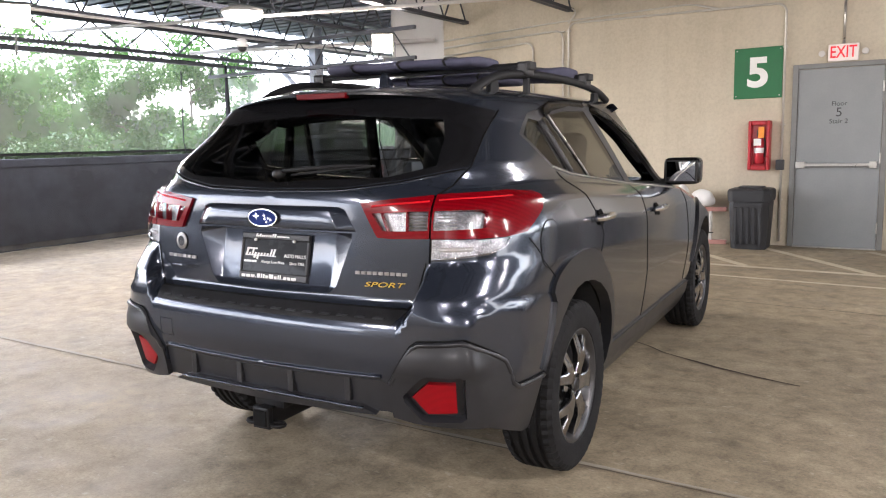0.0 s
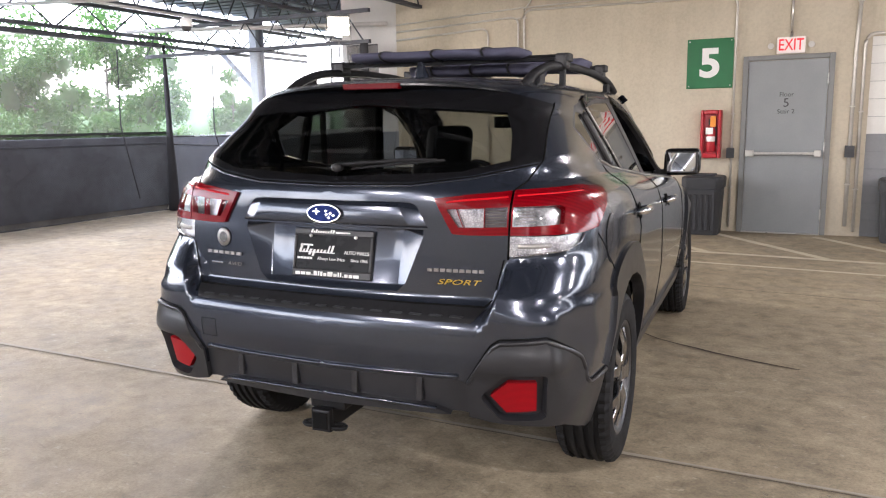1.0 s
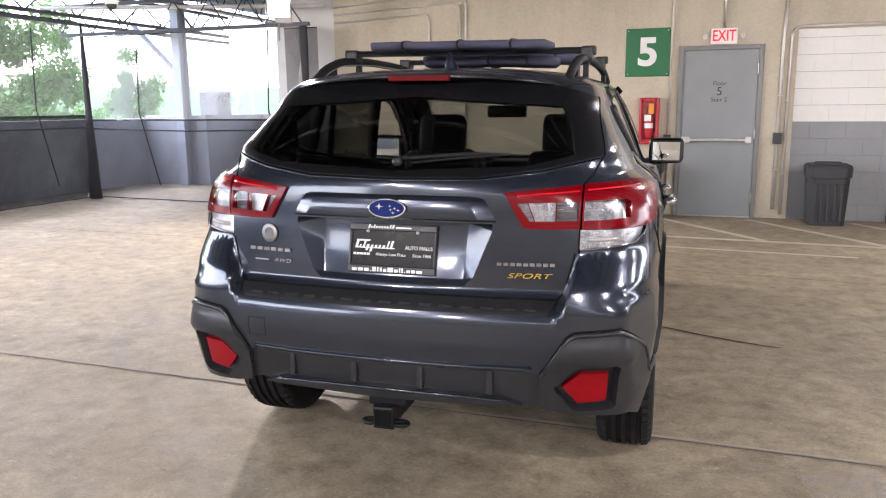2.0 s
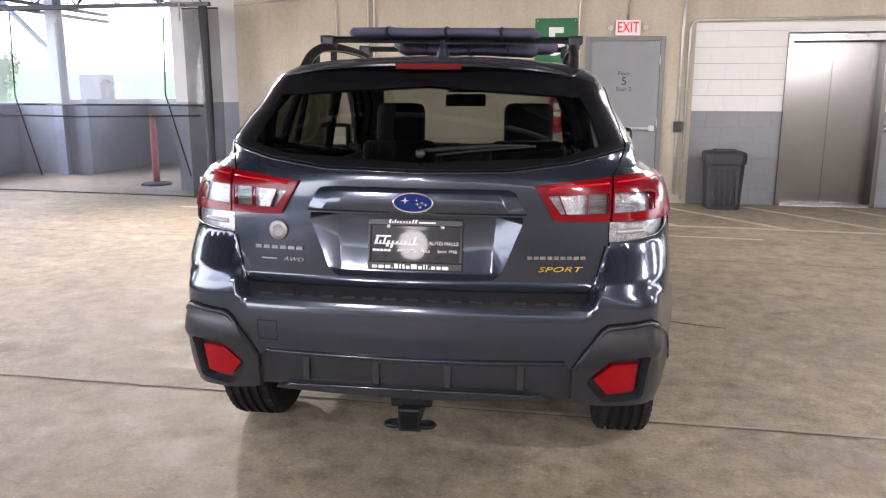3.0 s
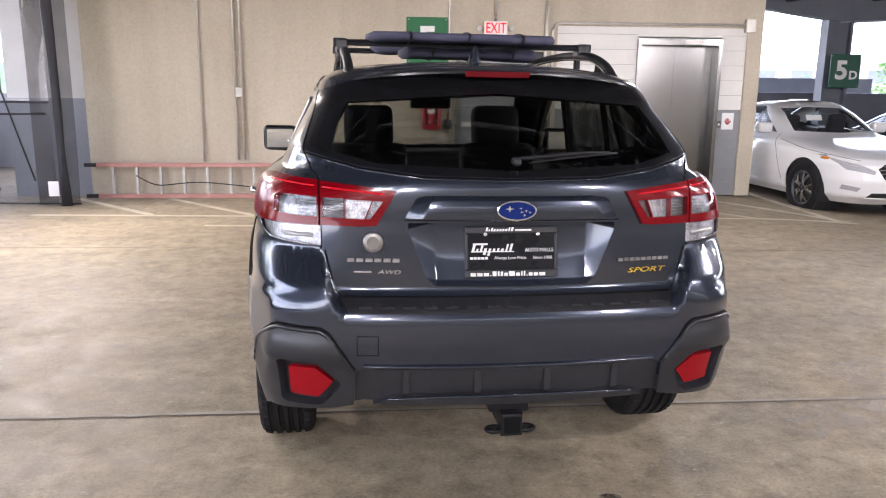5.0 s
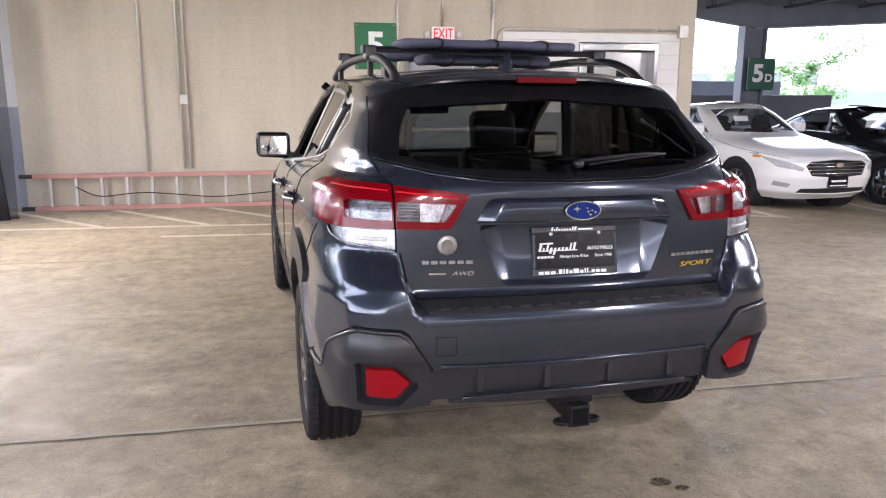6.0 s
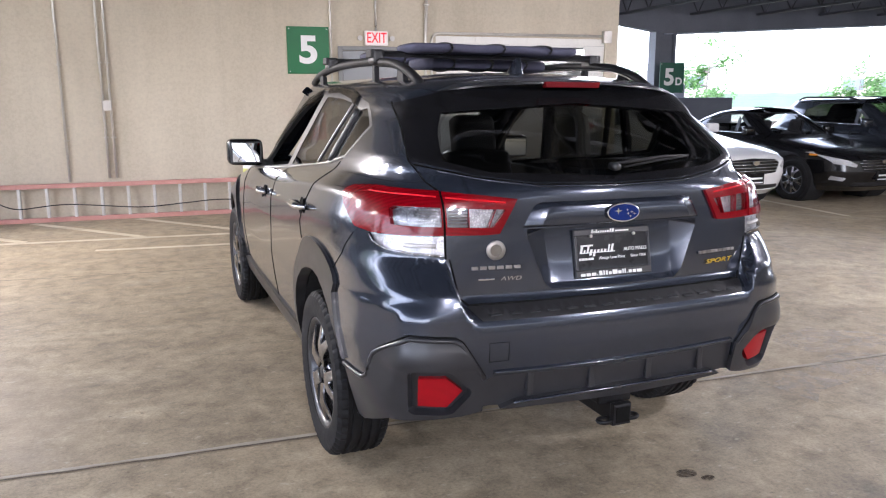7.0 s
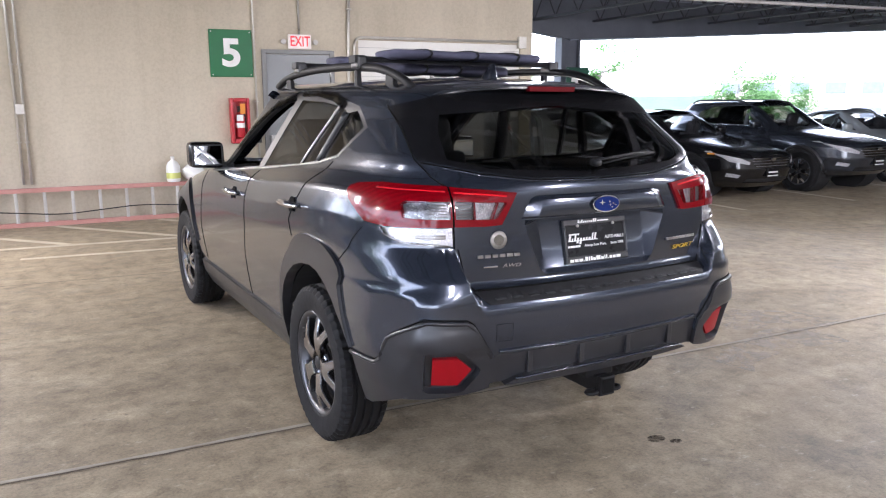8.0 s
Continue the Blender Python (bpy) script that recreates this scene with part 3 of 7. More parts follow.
# ---------------------------------------------------------------- netting
def hanging(name, a, b, z0, z1, material, label, waves=0.05, step=0.15, foot=0.0, rows=10, cat="net"):
    """A hung cloth from a to b with soft folds."""
    bm = bmesh.new()
    a, b = Vector((*a, 0)), Vector((*b, 0))
    d = (b - a)
    n = max(2, int(d.length / step))
    s = Vector((-d.y, d.x, 0)).normalized()
    grid = []
    for j in range(rows + 1):
        v = j / rows
        line = []
        for i in range(n + 1):
            p = a + d * (i / n)
            amp = waves * (1.15 - v) + foot * max(0, 0.12 - v) * 4
            q = noise.noise((p.x * 1.1, p.y * 1.1, v * 0.7)) + 0.4 * noise.noise((p.x * 3.5, p.y * 3.5, v * 1.6))
            line.append(bm.verts.new(p + s * (q * amp) + Vector((0, 0, z0 + (z1 - z0) * v))))
        grid.append(line)
    for j in range(rows):
        for i in range(n):
            bm.faces.new((grid[j][i], grid[j][i + 1], grid[j + 1][i + 1], grid[j + 1][i]))
    ob = tagged(part(name, bm, material, smooth=True), label, cat)
    for z in (z0 + 0.012, z1):
        part("hem", tube([(a.x, a.y, z), (b.x, b.y, z)], 0.009, 6), M_ROPE, ob, "black hem rope")
    return ob


hanging("net", (-10.47, -9.5), (-10.47, 9.85), 1.3, 2.78, M_NET, "pale see-through netting hung at the deck edge", 0.04)
SKIRTS = []
SKIRTS.append(hanging("net_skirt", (-10.47, -9.5), (-10.47, 9.85), 0.01, 1.33, M_SKIRT, "charcoal net skirt wrinkled along the floor", 0.05, 0.12, 0.35, 12))
hanging("net", (-10.47, 9.9), (-6.4, 9.62), 1.25, 2.54, M_NET, "pale see-through netting hung at the deck edge", 0.04)
SKIRTS.append(hanging("net_skirt", (-10.47, 9.9), (-6.4, 9.62), 0.01, 1.25, M_VEIL, "thin grey net skirt gathered along the floor", 0.05, 0.12, 0.4, 12))
hanging("net_fold", (-6.62, 9.6), (-6.12, 9.62), 0.01, 2.5, M_SHEET, "dark gathered net hanging beside the wall", 0.16, 0.04, 0.4, 24)
for pts in ([(-10.44, -9.5, 1.18), (-10.43, 0, 1.16), (-10.44, 9.8, 1.14)], [(-10.4, 9.86, 1.12), (-8.4, 9.72, 1.09), (-6.45, 9.6, 1.12)]):
    part("edge_rope", tube(pts, 0.012, 6), M_ROPE, SKIRTS[0 if pts[0][1] < 0 else 1], "black rope along the skirt", True)
def gathered(name, x, y, top, r0, r1, label, lean=0.0):
    bm = bmesh.new()
    rings = []
    for j in range(15):
        v = j / 14
        r = (r0 + (r1 - r0) * v) + 0.16 * max(0, 0.25 - v) * (1.5 if r0 > 0.1 else 0.7)
        ring = []
        for k in range(14):
            a = 2 * math.pi * k / 14
            q = r * (1 + 0.35 * noise.noise((math.cos(a) * 2, math.sin(a) * 2, v * 3 + x)))
            ring.append(bm.verts.new((x + lean * v + q * math.cos(a), y + q * 0.6 * math.sin(a), 0.005 + top * v)))
        rings.append(ring)
    for A, B in zip(rings, rings[1:]):
        for k in range(14):
            bm.faces.new((A[k], A[(k + 1) % 14], B[(k + 1) % 14], B[k]))
    bm.faces.new(rings[-1])
    bm.faces.new(list(reversed(rings[0])))
    return tagged(part(name, bm, M_ROPE, smooth=True), label, "net")


gathered("hanging_net", -10.36, 9.8, 2.74, 0.1, 0.028, "black net gathered into a hanging bundle")
gathered("hanging_net", -6.27, 9.55, 2.52, 0.04, 0.06, "black net gathered into a hanging bundle", -0.02)
tagged(part("paper_tag", box(-6.42, -6.3, 9.43, 9.436, 0.14, 0.32), M_WHITE), "crumpled white paper tag on the net bundle", "tag")
for x, y, z0, z1 in ((-10.42, 8.9, 0.3, 2.6), (-9.3, 9.78, 0.25, 2.5), (-6.9, 9.63, 0.3, 2.5)):
    part("cord", tube([(x, y, z1), (x - 0.05, y, (z0 + z1) / 2), (x + 0.25, y, z0)], 0.01, 6), M_ROPE, SKIRTS[0 if x < -10.4 else 1], "black cord", True)

# ---------------------------------------------------------------- things on the wall
def put_letters(text, h, x, y, z, material, parent, depth=0.004, **kw):
    ob = letters(text, h, depth, material, **kw)
    ob.matrix_basis = pose(x, y, z)
    ob.parent = parent
    return ob


def floor_sign(m, material, texts, w=0.55, h=0.6):
    th = thing("floor_sign", m, "green metal sign with a white number five", "sign")
    part("plate", box(-w / 2, w / 2, -0.02, 0, -h / 2, h / 2, 0.008), material, th)
    for text, size, x, z in texts:
        put_letters(text, size, x, -0.023, z, M_WHITE, th, name="numeral", bold=size * 0.045, widen=1.08)
    for sx in (-1, 1):
        for sz in (-1, 1):
            part("bolt", lathe([(0.008, 0), (0.008, -0.004), (0, -0.006)], 8, "y"), M_STEEL, th, at=pose(sx * (w / 2 - 0.03), -0.02, sz * (h / 2 - 0.03)))
    return th


floor_sign(pose(-1.785, WALL_Y, 2.078), M_GREEN, [("5", 0.345, 0, -0.01)])
floor_sign(pose(6.1, 13.7, 1.83), M_SHADED_GREEN, [("5", 0.33, -0.07, 0.0), ("D", 0.15, 0.16, -0.08)], 0.58, 0.6)

# exit sign
ex = thing("exit_sign", pose(-0.876, WALL_Y, 2.245), "white exit sign with red lit letters", "sign")
part("housing", box(-0.155, 0.155, -0.06, 0, -0.095, 0.095, 0.012), M_EXIT, ex)
put_letters("EXIT", 0.135, 0, -0.062, 0, M_EXITRED, ex, name="lettering", widen=0.72, bold=0.002)
for sx in (-1, 1):
    hd = part("lamp_head", lathe([(0, 0), (0.03, -0.004), (0.036, -0.04), (0.034, -0.05), (0, -0.05)], 14, "y"), M_PALE_GREY, ex, at=pose(sx * 0.22, 0.0, 0.0))
part("stem", tube([(0, -0.02, 0.09), (0, -0.02, 0.75)], 0.014, 8), M_STEEL, ex, smooth=True)

# stair door
dr = tagged(new("door_1"), "grey painted steel stair door with push bar", "door", kind="structure")
dr.matrix_basis = pose(-0.895, WALL_Y, 0)
part("door_frame", box(-0.5, -0.44, -0.035, 0.02, 0, 2.14, 0.006), M_FRAME, dr)
part("door_frame", box(0.44, 0.5, -0.035, 0.02, 0, 2.14, 0.006), M_FRAME, dr)
part("door_frame", box(-0.44, 0.44, -0.035, 0.02, 2.085, 2.14, 0.006), M_FRAME, dr)
leaf = part("leaf", box(-0.436, 0.436, -0.018, 0.03, 0.01, 2.08, 0.003), M_DOOR, dr)
part("threshold", box(-0.44, 0.44, -0.06, 0.02, 0, 0.012, 0.003), M_STEEL, dr)
pb = part("push_bar", box(-0.41, 0.41, -0.085, -0.055, 0.962, 0.994, 0.006), M_STEEL, dr)
for sx, w in ((-0.38, 0.05), (0.37, 0.035)):
    part("bar_case", box(sx - w, sx + w, -0.09, -0.016, 0.94, 1.015, 0.006), M_STEEL, dr)
for z in (0.25, 1.05, 1.85):
    part("hinge", tube([(0.437, -0.04, z - 0.06), (0.437, -0.04, z + 0.06)], 0.009, 8), M_STEEL, dr)
for text, h, z in (("Floor", 0.054, 1.675), ("5", 0.105, 1.575), ("Stair 2", 0.054, 1.475)):
    put_letters(text, h, 0.0, -0.0205, z, M_BLACKINK, dr, 0.003)

# fire extinguisher cabinet
fx = thing("extinguisher_cabinet", pose(-1.73, WALL_Y, 1.215), "red cabinet with a fire extinguisher behind glass", "fire extinguisher")
part("back", box(-0.1, 0.1, -0.075, 0, -0.27, 0.27), M_RED, fx)
for a in ((-0.122, -0.085, -0.15, 0, -0.295, 0.295), (0.085, 0.122, -0.15, 0, -0.295, 0.295), (-0.085, 0.085, -0.15, 0, 0.24, 0.295), (-0.085, 0.085, -0.15, 0, -0.295, -0.235)):
    part("case_side", box(*a, 0.016, 3), M_RED, fx)
part("cylinder", lathe([(0, -0.22), (0.055, -0.215), (0.06, -0.2), (0.06, 0.04), (0.045, 0.08), (0.02, 0.1), (0.02, 0.12), (0, 0.12)], 18), M_RED, fx, "red extinguisher bottle", True, pose(0, -0.085, 0))
part("label_band", lathe([(0.0605, -0.09), (0.0612, -0.088), (0.0612, -0.03), (0.0605, -0.028)], 18), M_WHITE, fx, "pale label", True, pose(0, -0.085, 0))
part("valve", box(-0.03, 0.05, -0.1, -0.07, 0.11, 0.19, 0.008), M_BLACKINK, fx)
part("hose", tube(bend([(0.04, -0.1, 0.14), (0.065, -0.1, 0.05), (0.06, -0.105, -0.14)], 0.05), 0.01, 8), M_BLACKINK, fx, smooth=True)
part("tag", box(-0.005, 0.06, -0.152, -0.149, 0.09, 0.22), M_ORANGE, fx, "orange inspection tag")
part("notice", box(-0.055, 0.03, -0.152, -0.149, 0.0, 0.08), M_WHITE, fx)

# conduits
def conduit(points, r=0.014, boxes=(), label="galvanised conduit on the concrete wall", group="wall conduits"):
    th = thing("conduit", Matrix(), label, "conduit", group)
    part("pipe", tube(bend(points, 0.12), r, 8), M_CONDUIT, th, smooth=True)
    n = 0
    for a, b in zip(points, points[1:]):
        a, b = Vector(a), Vector(b)
        k = 0.5
        while k < (b - a).length:
            p = a.lerp(b, k / (b - a).length)
            part("clip", box(p.x - r - 0.012, p.x + r + 0.012, WALL_Y - 2 * r - 0.012, WALL_Y, p.z - 0.009, p.z + 0.009, 0.003, 1), M_CONDUIT, th)
            k += 0.9
    for x, z, s in boxes:
        part("junction_box", box(x - s, x + s, WALL_Y - 0.075, WALL_Y, z - s * 1.35, z + s * 1.35, 0.006), M_CONDUIT if x > 2 or x < -4 else M_BIN, th)
    return th


CY0 = WALL_Y - 0.03
conduit([(-4.76, CY0, 0.47), (-4.76, CY0, 2.7), (WALL_L + 0.02, CY0, 2.62)])
conduit([(-4.31, CY0, 0.5), (-4.31, CY0, 2.82), (WALL_L + 0.02, CY0, 2.74)], boxes=[(-4.26, 1.385, 0.045)])
conduit([(-4.225, CY0, 0.5), (-4.225, CY0, 2.9), (-1.49, CY0, 2.86), (-1.485, CY0, 0.06)], boxes=[(-1.5, 0.98, 0.045)])
conduit([(WALL_L + 0.02, CY0, 2.84), (-4.4, CY0, 2.93), (-2.6, CY0, 2.97), (-2.2, CY0, 2.86)], 0.011)
conduit([(-4.225, CY0, 2.9), (-4.1, CY0, 3.05), (-4.2, CY0 - 0.1, 3.1)], 0.012)
conduit([(-0.19, CY0, 0.12), (-0.19, CY0, 2.2), (-0.16, CY0, 3.0)], 0.022, [(-0.19, 1.0, 0.05)])
conduit([(-0.1, CY0, 0.06), (-0.1, CY0, 2.33), (2.55, CY0, 2.34)], 0.018, [(2.62, 2.33, 0.065)])
conduit([(-0.876, CY0, 2.98), (-0.876, CY0, 3.4)], 0.012)

# lift
lf = tagged(new("door_2"), "brushed stainless steel lift doors in a steel frame", "lift door", kind="structure")
lf.matrix_basis = pose((LL + LR) / 2, WALL_Y, 0)
hw = (LR - LL) / 2
for s in (-1, 1):
    part("jamb", box(min(s * hw, s * (hw - 0.055)), max(s * hw, s * (hw - 0.055)), -0.012, 0.3, 0, LT, 0.004), M_BRUSHED, lf)
part("header", box(-hw + 0.055, hw - 0.055, -0.012, 0.3, LT - 0.09, LT, 0.004), M_BRUSHED, lf)
part("display", box(0.05, 0.3, -0.016, -0.01, LT - 0.075, LT - 0.02), M_EXIT, lf)
for s in (-1, 1):
    part("leaf", box(min(0.003 * s, s * (hw - 0.058)), max(0.003 * s, s * (hw - 0.058)), 0.2 + 0.012 * (s > 0), 0.25, 0.012, LT - 0.09, 0.002), M_BRUSHED, lf)
part("sill", box(-hw + 0.055, hw - 0.055, -0.01, 0.26, 0, 0.01), M_STEEL, lf)
part("shaft_back", box(-hw, hw, 0.3, 0.34, 0, LT), M_FRAME, lf)
cb = thing("call_button", pose(LR + 0.02, WALL_Y + 0.03, 1.0), "small steel lift call button plate", "button")
part("plate", box(-0.012, 0.05, -0.014, 0.006, -0.045, 0.045, 0.004), M_BRUSHED, cb)
part("button", lathe([(0.012, 0), (0.012, -0.006), (0, -0.008)], 12, "y"), M_WHITE, cb, at=pose(0.02, -0.013, 0))
ls = thing("lift_notice", pose(2.45, WALL_Y + 0.035, 1.045), "white notice with a red fire symbol", "sign")
part("plate", box(-0.09, 0.08, -0.008, 0, -0.115, 0.115, 0.003), M_WHITE, ls)
for a in range(3):
    part("symbol", box(-0.035 + 0.02 * a, -0.022 + 0.02 * a, -0.0105, -0.008, -0.04, 0.045 - 0.012 * abs(a - 1)), M_RED, ls)
part("symbol", extrude([(-0.05, 0), (0, -0.055), (0.05, 0), (0.04, 0.012), (0, -0.03), (-0.04, 0.012)], 0.002, "y"), M_RED, ls, at=pose(-0.004, -0.0105, 0))


def litter_bin(m, label):
    th = thing("litter_bin", m, label, "trash bin", "litter bins by the wall")
    def octo(w, d, cut):
        return [(-w, -d + cut), (-w + cut, -d), (w - cut, -d), (w, -d + cut), (w, d - cut), (w - cut, d), (-w + cut, d), (-w, d - cut)]
    def loft(levels):
        bm = bmesh.new()
        rings = [[bm.verts.new((x, y, z)) for x, y in octo(w, d, c)] for w, d, c, z in levels]
        for A, B in zip(rings, rings[1:]):
            for k in range(8):
                bm.faces.new((A[k], A[(k + 1) % 8], B[(k + 1) % 8], B[k]))
        bm.faces.new(list(reversed(rings[0])))
        bm.faces.new(rings[-1])
        bmesh.ops.recalc_face_normals(bm, faces=bm.faces)
        bmesh.ops.bevel(bm, geom=[e for e in bm.edges if e.calc_face_angle(0) > 0.3], offset=0.008, segments=2, affect="EDGES")
        return bm
    part("body", loft([(0.2, 0.2, 0.06, 0.0), (0.225, 0.225, 0.065, 0.56)]), M_BIN, th)
    part("lid", loft([(0.24, 0.24, 0.07, 0.565), (0.245, 0.245, 0.07, 0.69), (0.225, 0.225, 0.07, 0.715)]), M_BIN, th)
    part("lid_ridge", box(-0.14, 0.14, -0.1, 0.1, 0.712, 0.74, 0.015), M_BIN, th)
    for k in range(5):
        part("rib", box(-0.16 + 0.07 * k, -0.12 + 0.07 * k, -0.229, -0.2, 0.06, 0.5, 0.006, 1), M_BIN, th)
    return th


litter_bin(pose(-1.76, 10.08, 0), "charcoal plastic eight-sided bin beside the stair door")
litter_bin(pose(0.365, 10.06, 0), "charcoal plastic eight-sided bin beside the lift")

# ladder lying on its edge against the wall
ld = thing("ladder", pose(-6.13, WALL_Y - 0.11, 0), "faded red fibreglass ladder lying on its edge", "ladder")
LEN = 4.05
for z in (0.0, 0.41):
    part("rail", extrude([(-0.035, 0), (0.035, 0), (0.035, 0.012), (-0.022, 0.014), (-0.022, 0.036), (0.035, 0.038), (0.035, 0.05), (-0.035, 0.05)], LEN, "x"), M_LADDER, ld, at=pose(0, 0, z))
    part("end_cap", box(-0.16, 0.02, -0.03, 0.03, z - 0.001 + 0.002, z + 0.049, 0.006), M_RUBBER, ld)
rung = part("rung", box(0.182, 0.218, -0.022, 0.022, 0.03, 0.43, 0.008), M_RUNG, ld)
for k in range(1, 13):
    again(rung, Matrix.Translation((0.3048 * k, 0, 0)))
part("rope", tube(bend([(0.5, -0.045, 0.3), (0.75, -0.05, 0.16), (1.3, -0.045, 0.22), (2.2, -0.05, 0.13), (3.1, -0.05, 0.2), (3.9, -0.045, 0.14)], 0.2), 0.007, 6), M_ROPE, ld, "thin dark rope", True)
jug = thing("plastic_jug", pose(-2.62, WALL_Y - 0.16, 0.46), "white plastic jug with yellow-green liquid on the ladder", "jug")
part("bottle", lathe([(0, 0), (0.075, 0.005), (0.085, 0.03), (0.085, 0.2), (0.06, 0.25), (0.022, 0.28), (0.022, 0.31), (0, 0.31)], 16), M_WHITE, jug, smooth=True)
part("label_band", lathe([(0.0852, 0.05), (0.0865, 0.052), (0.0865, 0.12), (0.0852, 0.122)], 16), surface("yellow_green_label", (0.5, 0.52, 0.12), (0.6, 0.62, 0.2), 6, 60), jug, smooth=True)
part("cap", lathe([(0.025, 0.3), (0.025, 0.325), (0, 0.325)], 12), M_WHITE, jug, smooth=True)
bag = bmesh.new()
bmesh.ops.create_icosphere(bag, subdivisions=3, radius=0.13)
for v in bag.verts:
    v.co = Vector((v.co.x * 1.15, v.co.y * 0.7, max(-0.09, v.co.z * 0.85))) * (1 + 0.28 * noise.noise(v.co * 9))
tagged(part("plastic_bag", bag, M_WHITE, smooth=True, at=pose(-2.36, WALL_Y - 0.14, 0.57)), "crumpled white plastic bag on the ladder", "bag")

# delineator post behind the netting
dp = thing("delineator_post", pose(-7.95, 10.95, 0), "faded red rubber delineator post on a black base", "post")
part("base", lathe([(0, 0), (0.24, 0), (0.24, 0.025), (0.2, 0.04), (0.07, 0.05), (0, 0.05)], 8), M_RUBBER, dp)
part("tube", lathe([(0.055, 0.05), (0.05, 0.25), (0.045, 0.98), (0.03, 1.0), (0.018, 1.02), (0.018, 1.1), (0, 1.1)], 16), M_POST, dp, smooth=True)

# flood lamps
def flood(m, label):
    th = thing("flood_lamp", m, label, "lamp", "roof lamps")
    part("case", extrude([(-0.15, -0.13), (0.15, -0.13), (0.12, 0.13), (-0.12, 0.13)], 0.12, "y", 0.015), M_FRAME, th)
    part("glass", box(-0.13, 0.13, -0.008, 0.004, -0.11, 0.11, 0.004), M_LAMPGLASS, th)
    part("yoke", tube([(-0.16, 0.06, 0), (-0.16, 0.06, 0.2), (0.16, 0.06, 0.2), (0.16, 0.06, 0)], 0.01, 6), M_FRAME, th)
    part("stem", tube([(0, 0.06, 0.2), (0, 0.06, 0.42)], 0.012, 6), M_FRAME, th)
    return th


for eye, aim, _ in FLOODS:
    m = look(eye, aim)
    flood(m @ pose(0, 0, 0, -90, 0, 0) @ pose(0, 0, 0, 180, 0, 0), "lit flood lamp hung from the roof joists")
ov = thing("ceiling_and_fill_light", pose(*CEILING_AND_FILL_LIGHTS[0][:2], 2.92), "round lit ceiling light, repeated as added fill lights", "lamp", "roof lamps")
part("body", lathe([(0.12, 0.1), (0.24, 0.06), (0.26, 0.02), (0, 0.02)], 20), M_PIPE, ov, smooth=True)
part("diffuser", lathe([(0.235, 0.018), (0.2, -0.05), (0.1, -0.075), (0, -0.08)], 20), M_OVAL, ov, smooth=True)
# Copies stand at the added fill lights, where no fitting is known.
for spot_xy in CEILING_AND_FILL_LIGHTS[1:]:
    copy_thing(ov, pose(*spot_xy[:2], 2.92))
cam_dome = thing("security_camera", pose(-8.6, 8.55, 2.8), "small white dome camera under the joists", "camera")
part("body", lathe([(0.05, 0.12), (0.08, 0.1), (0.085, 0.0), (0, 0.0)], 14), M_WHITE, cam_dome, smooth=True)
part("dome", lathe([(0.07, 0), (0.06, -0.04), (0.03, -0.065), (0, -0.07)], 14), M_BLACKINK, cam_dome, smooth=True)

# ---------------------------------------------------------------- car bodies
from mathutils.geometry import delaunay_2d_cdt


def inside(px, py, poly):
    """Which of the points lie in the polygon."""
    hit = np.zeros(len(px), bool)
    n = len(poly)
    for i in range(n):
        x0, y0 = poly[i]
        x1, y1 = poly[(i + 1) % n]
        if y0 == y1:
            continue
        c = (py < y0) != (py < y1)
        hit ^= c & (px < (x1 - x0) * (py - y0) / (y1 - y0) + x0)
    return hit


def smooth01(t):
    t = np.clip(t, 0, 1)
    return t * t * (3 - 2 * t)


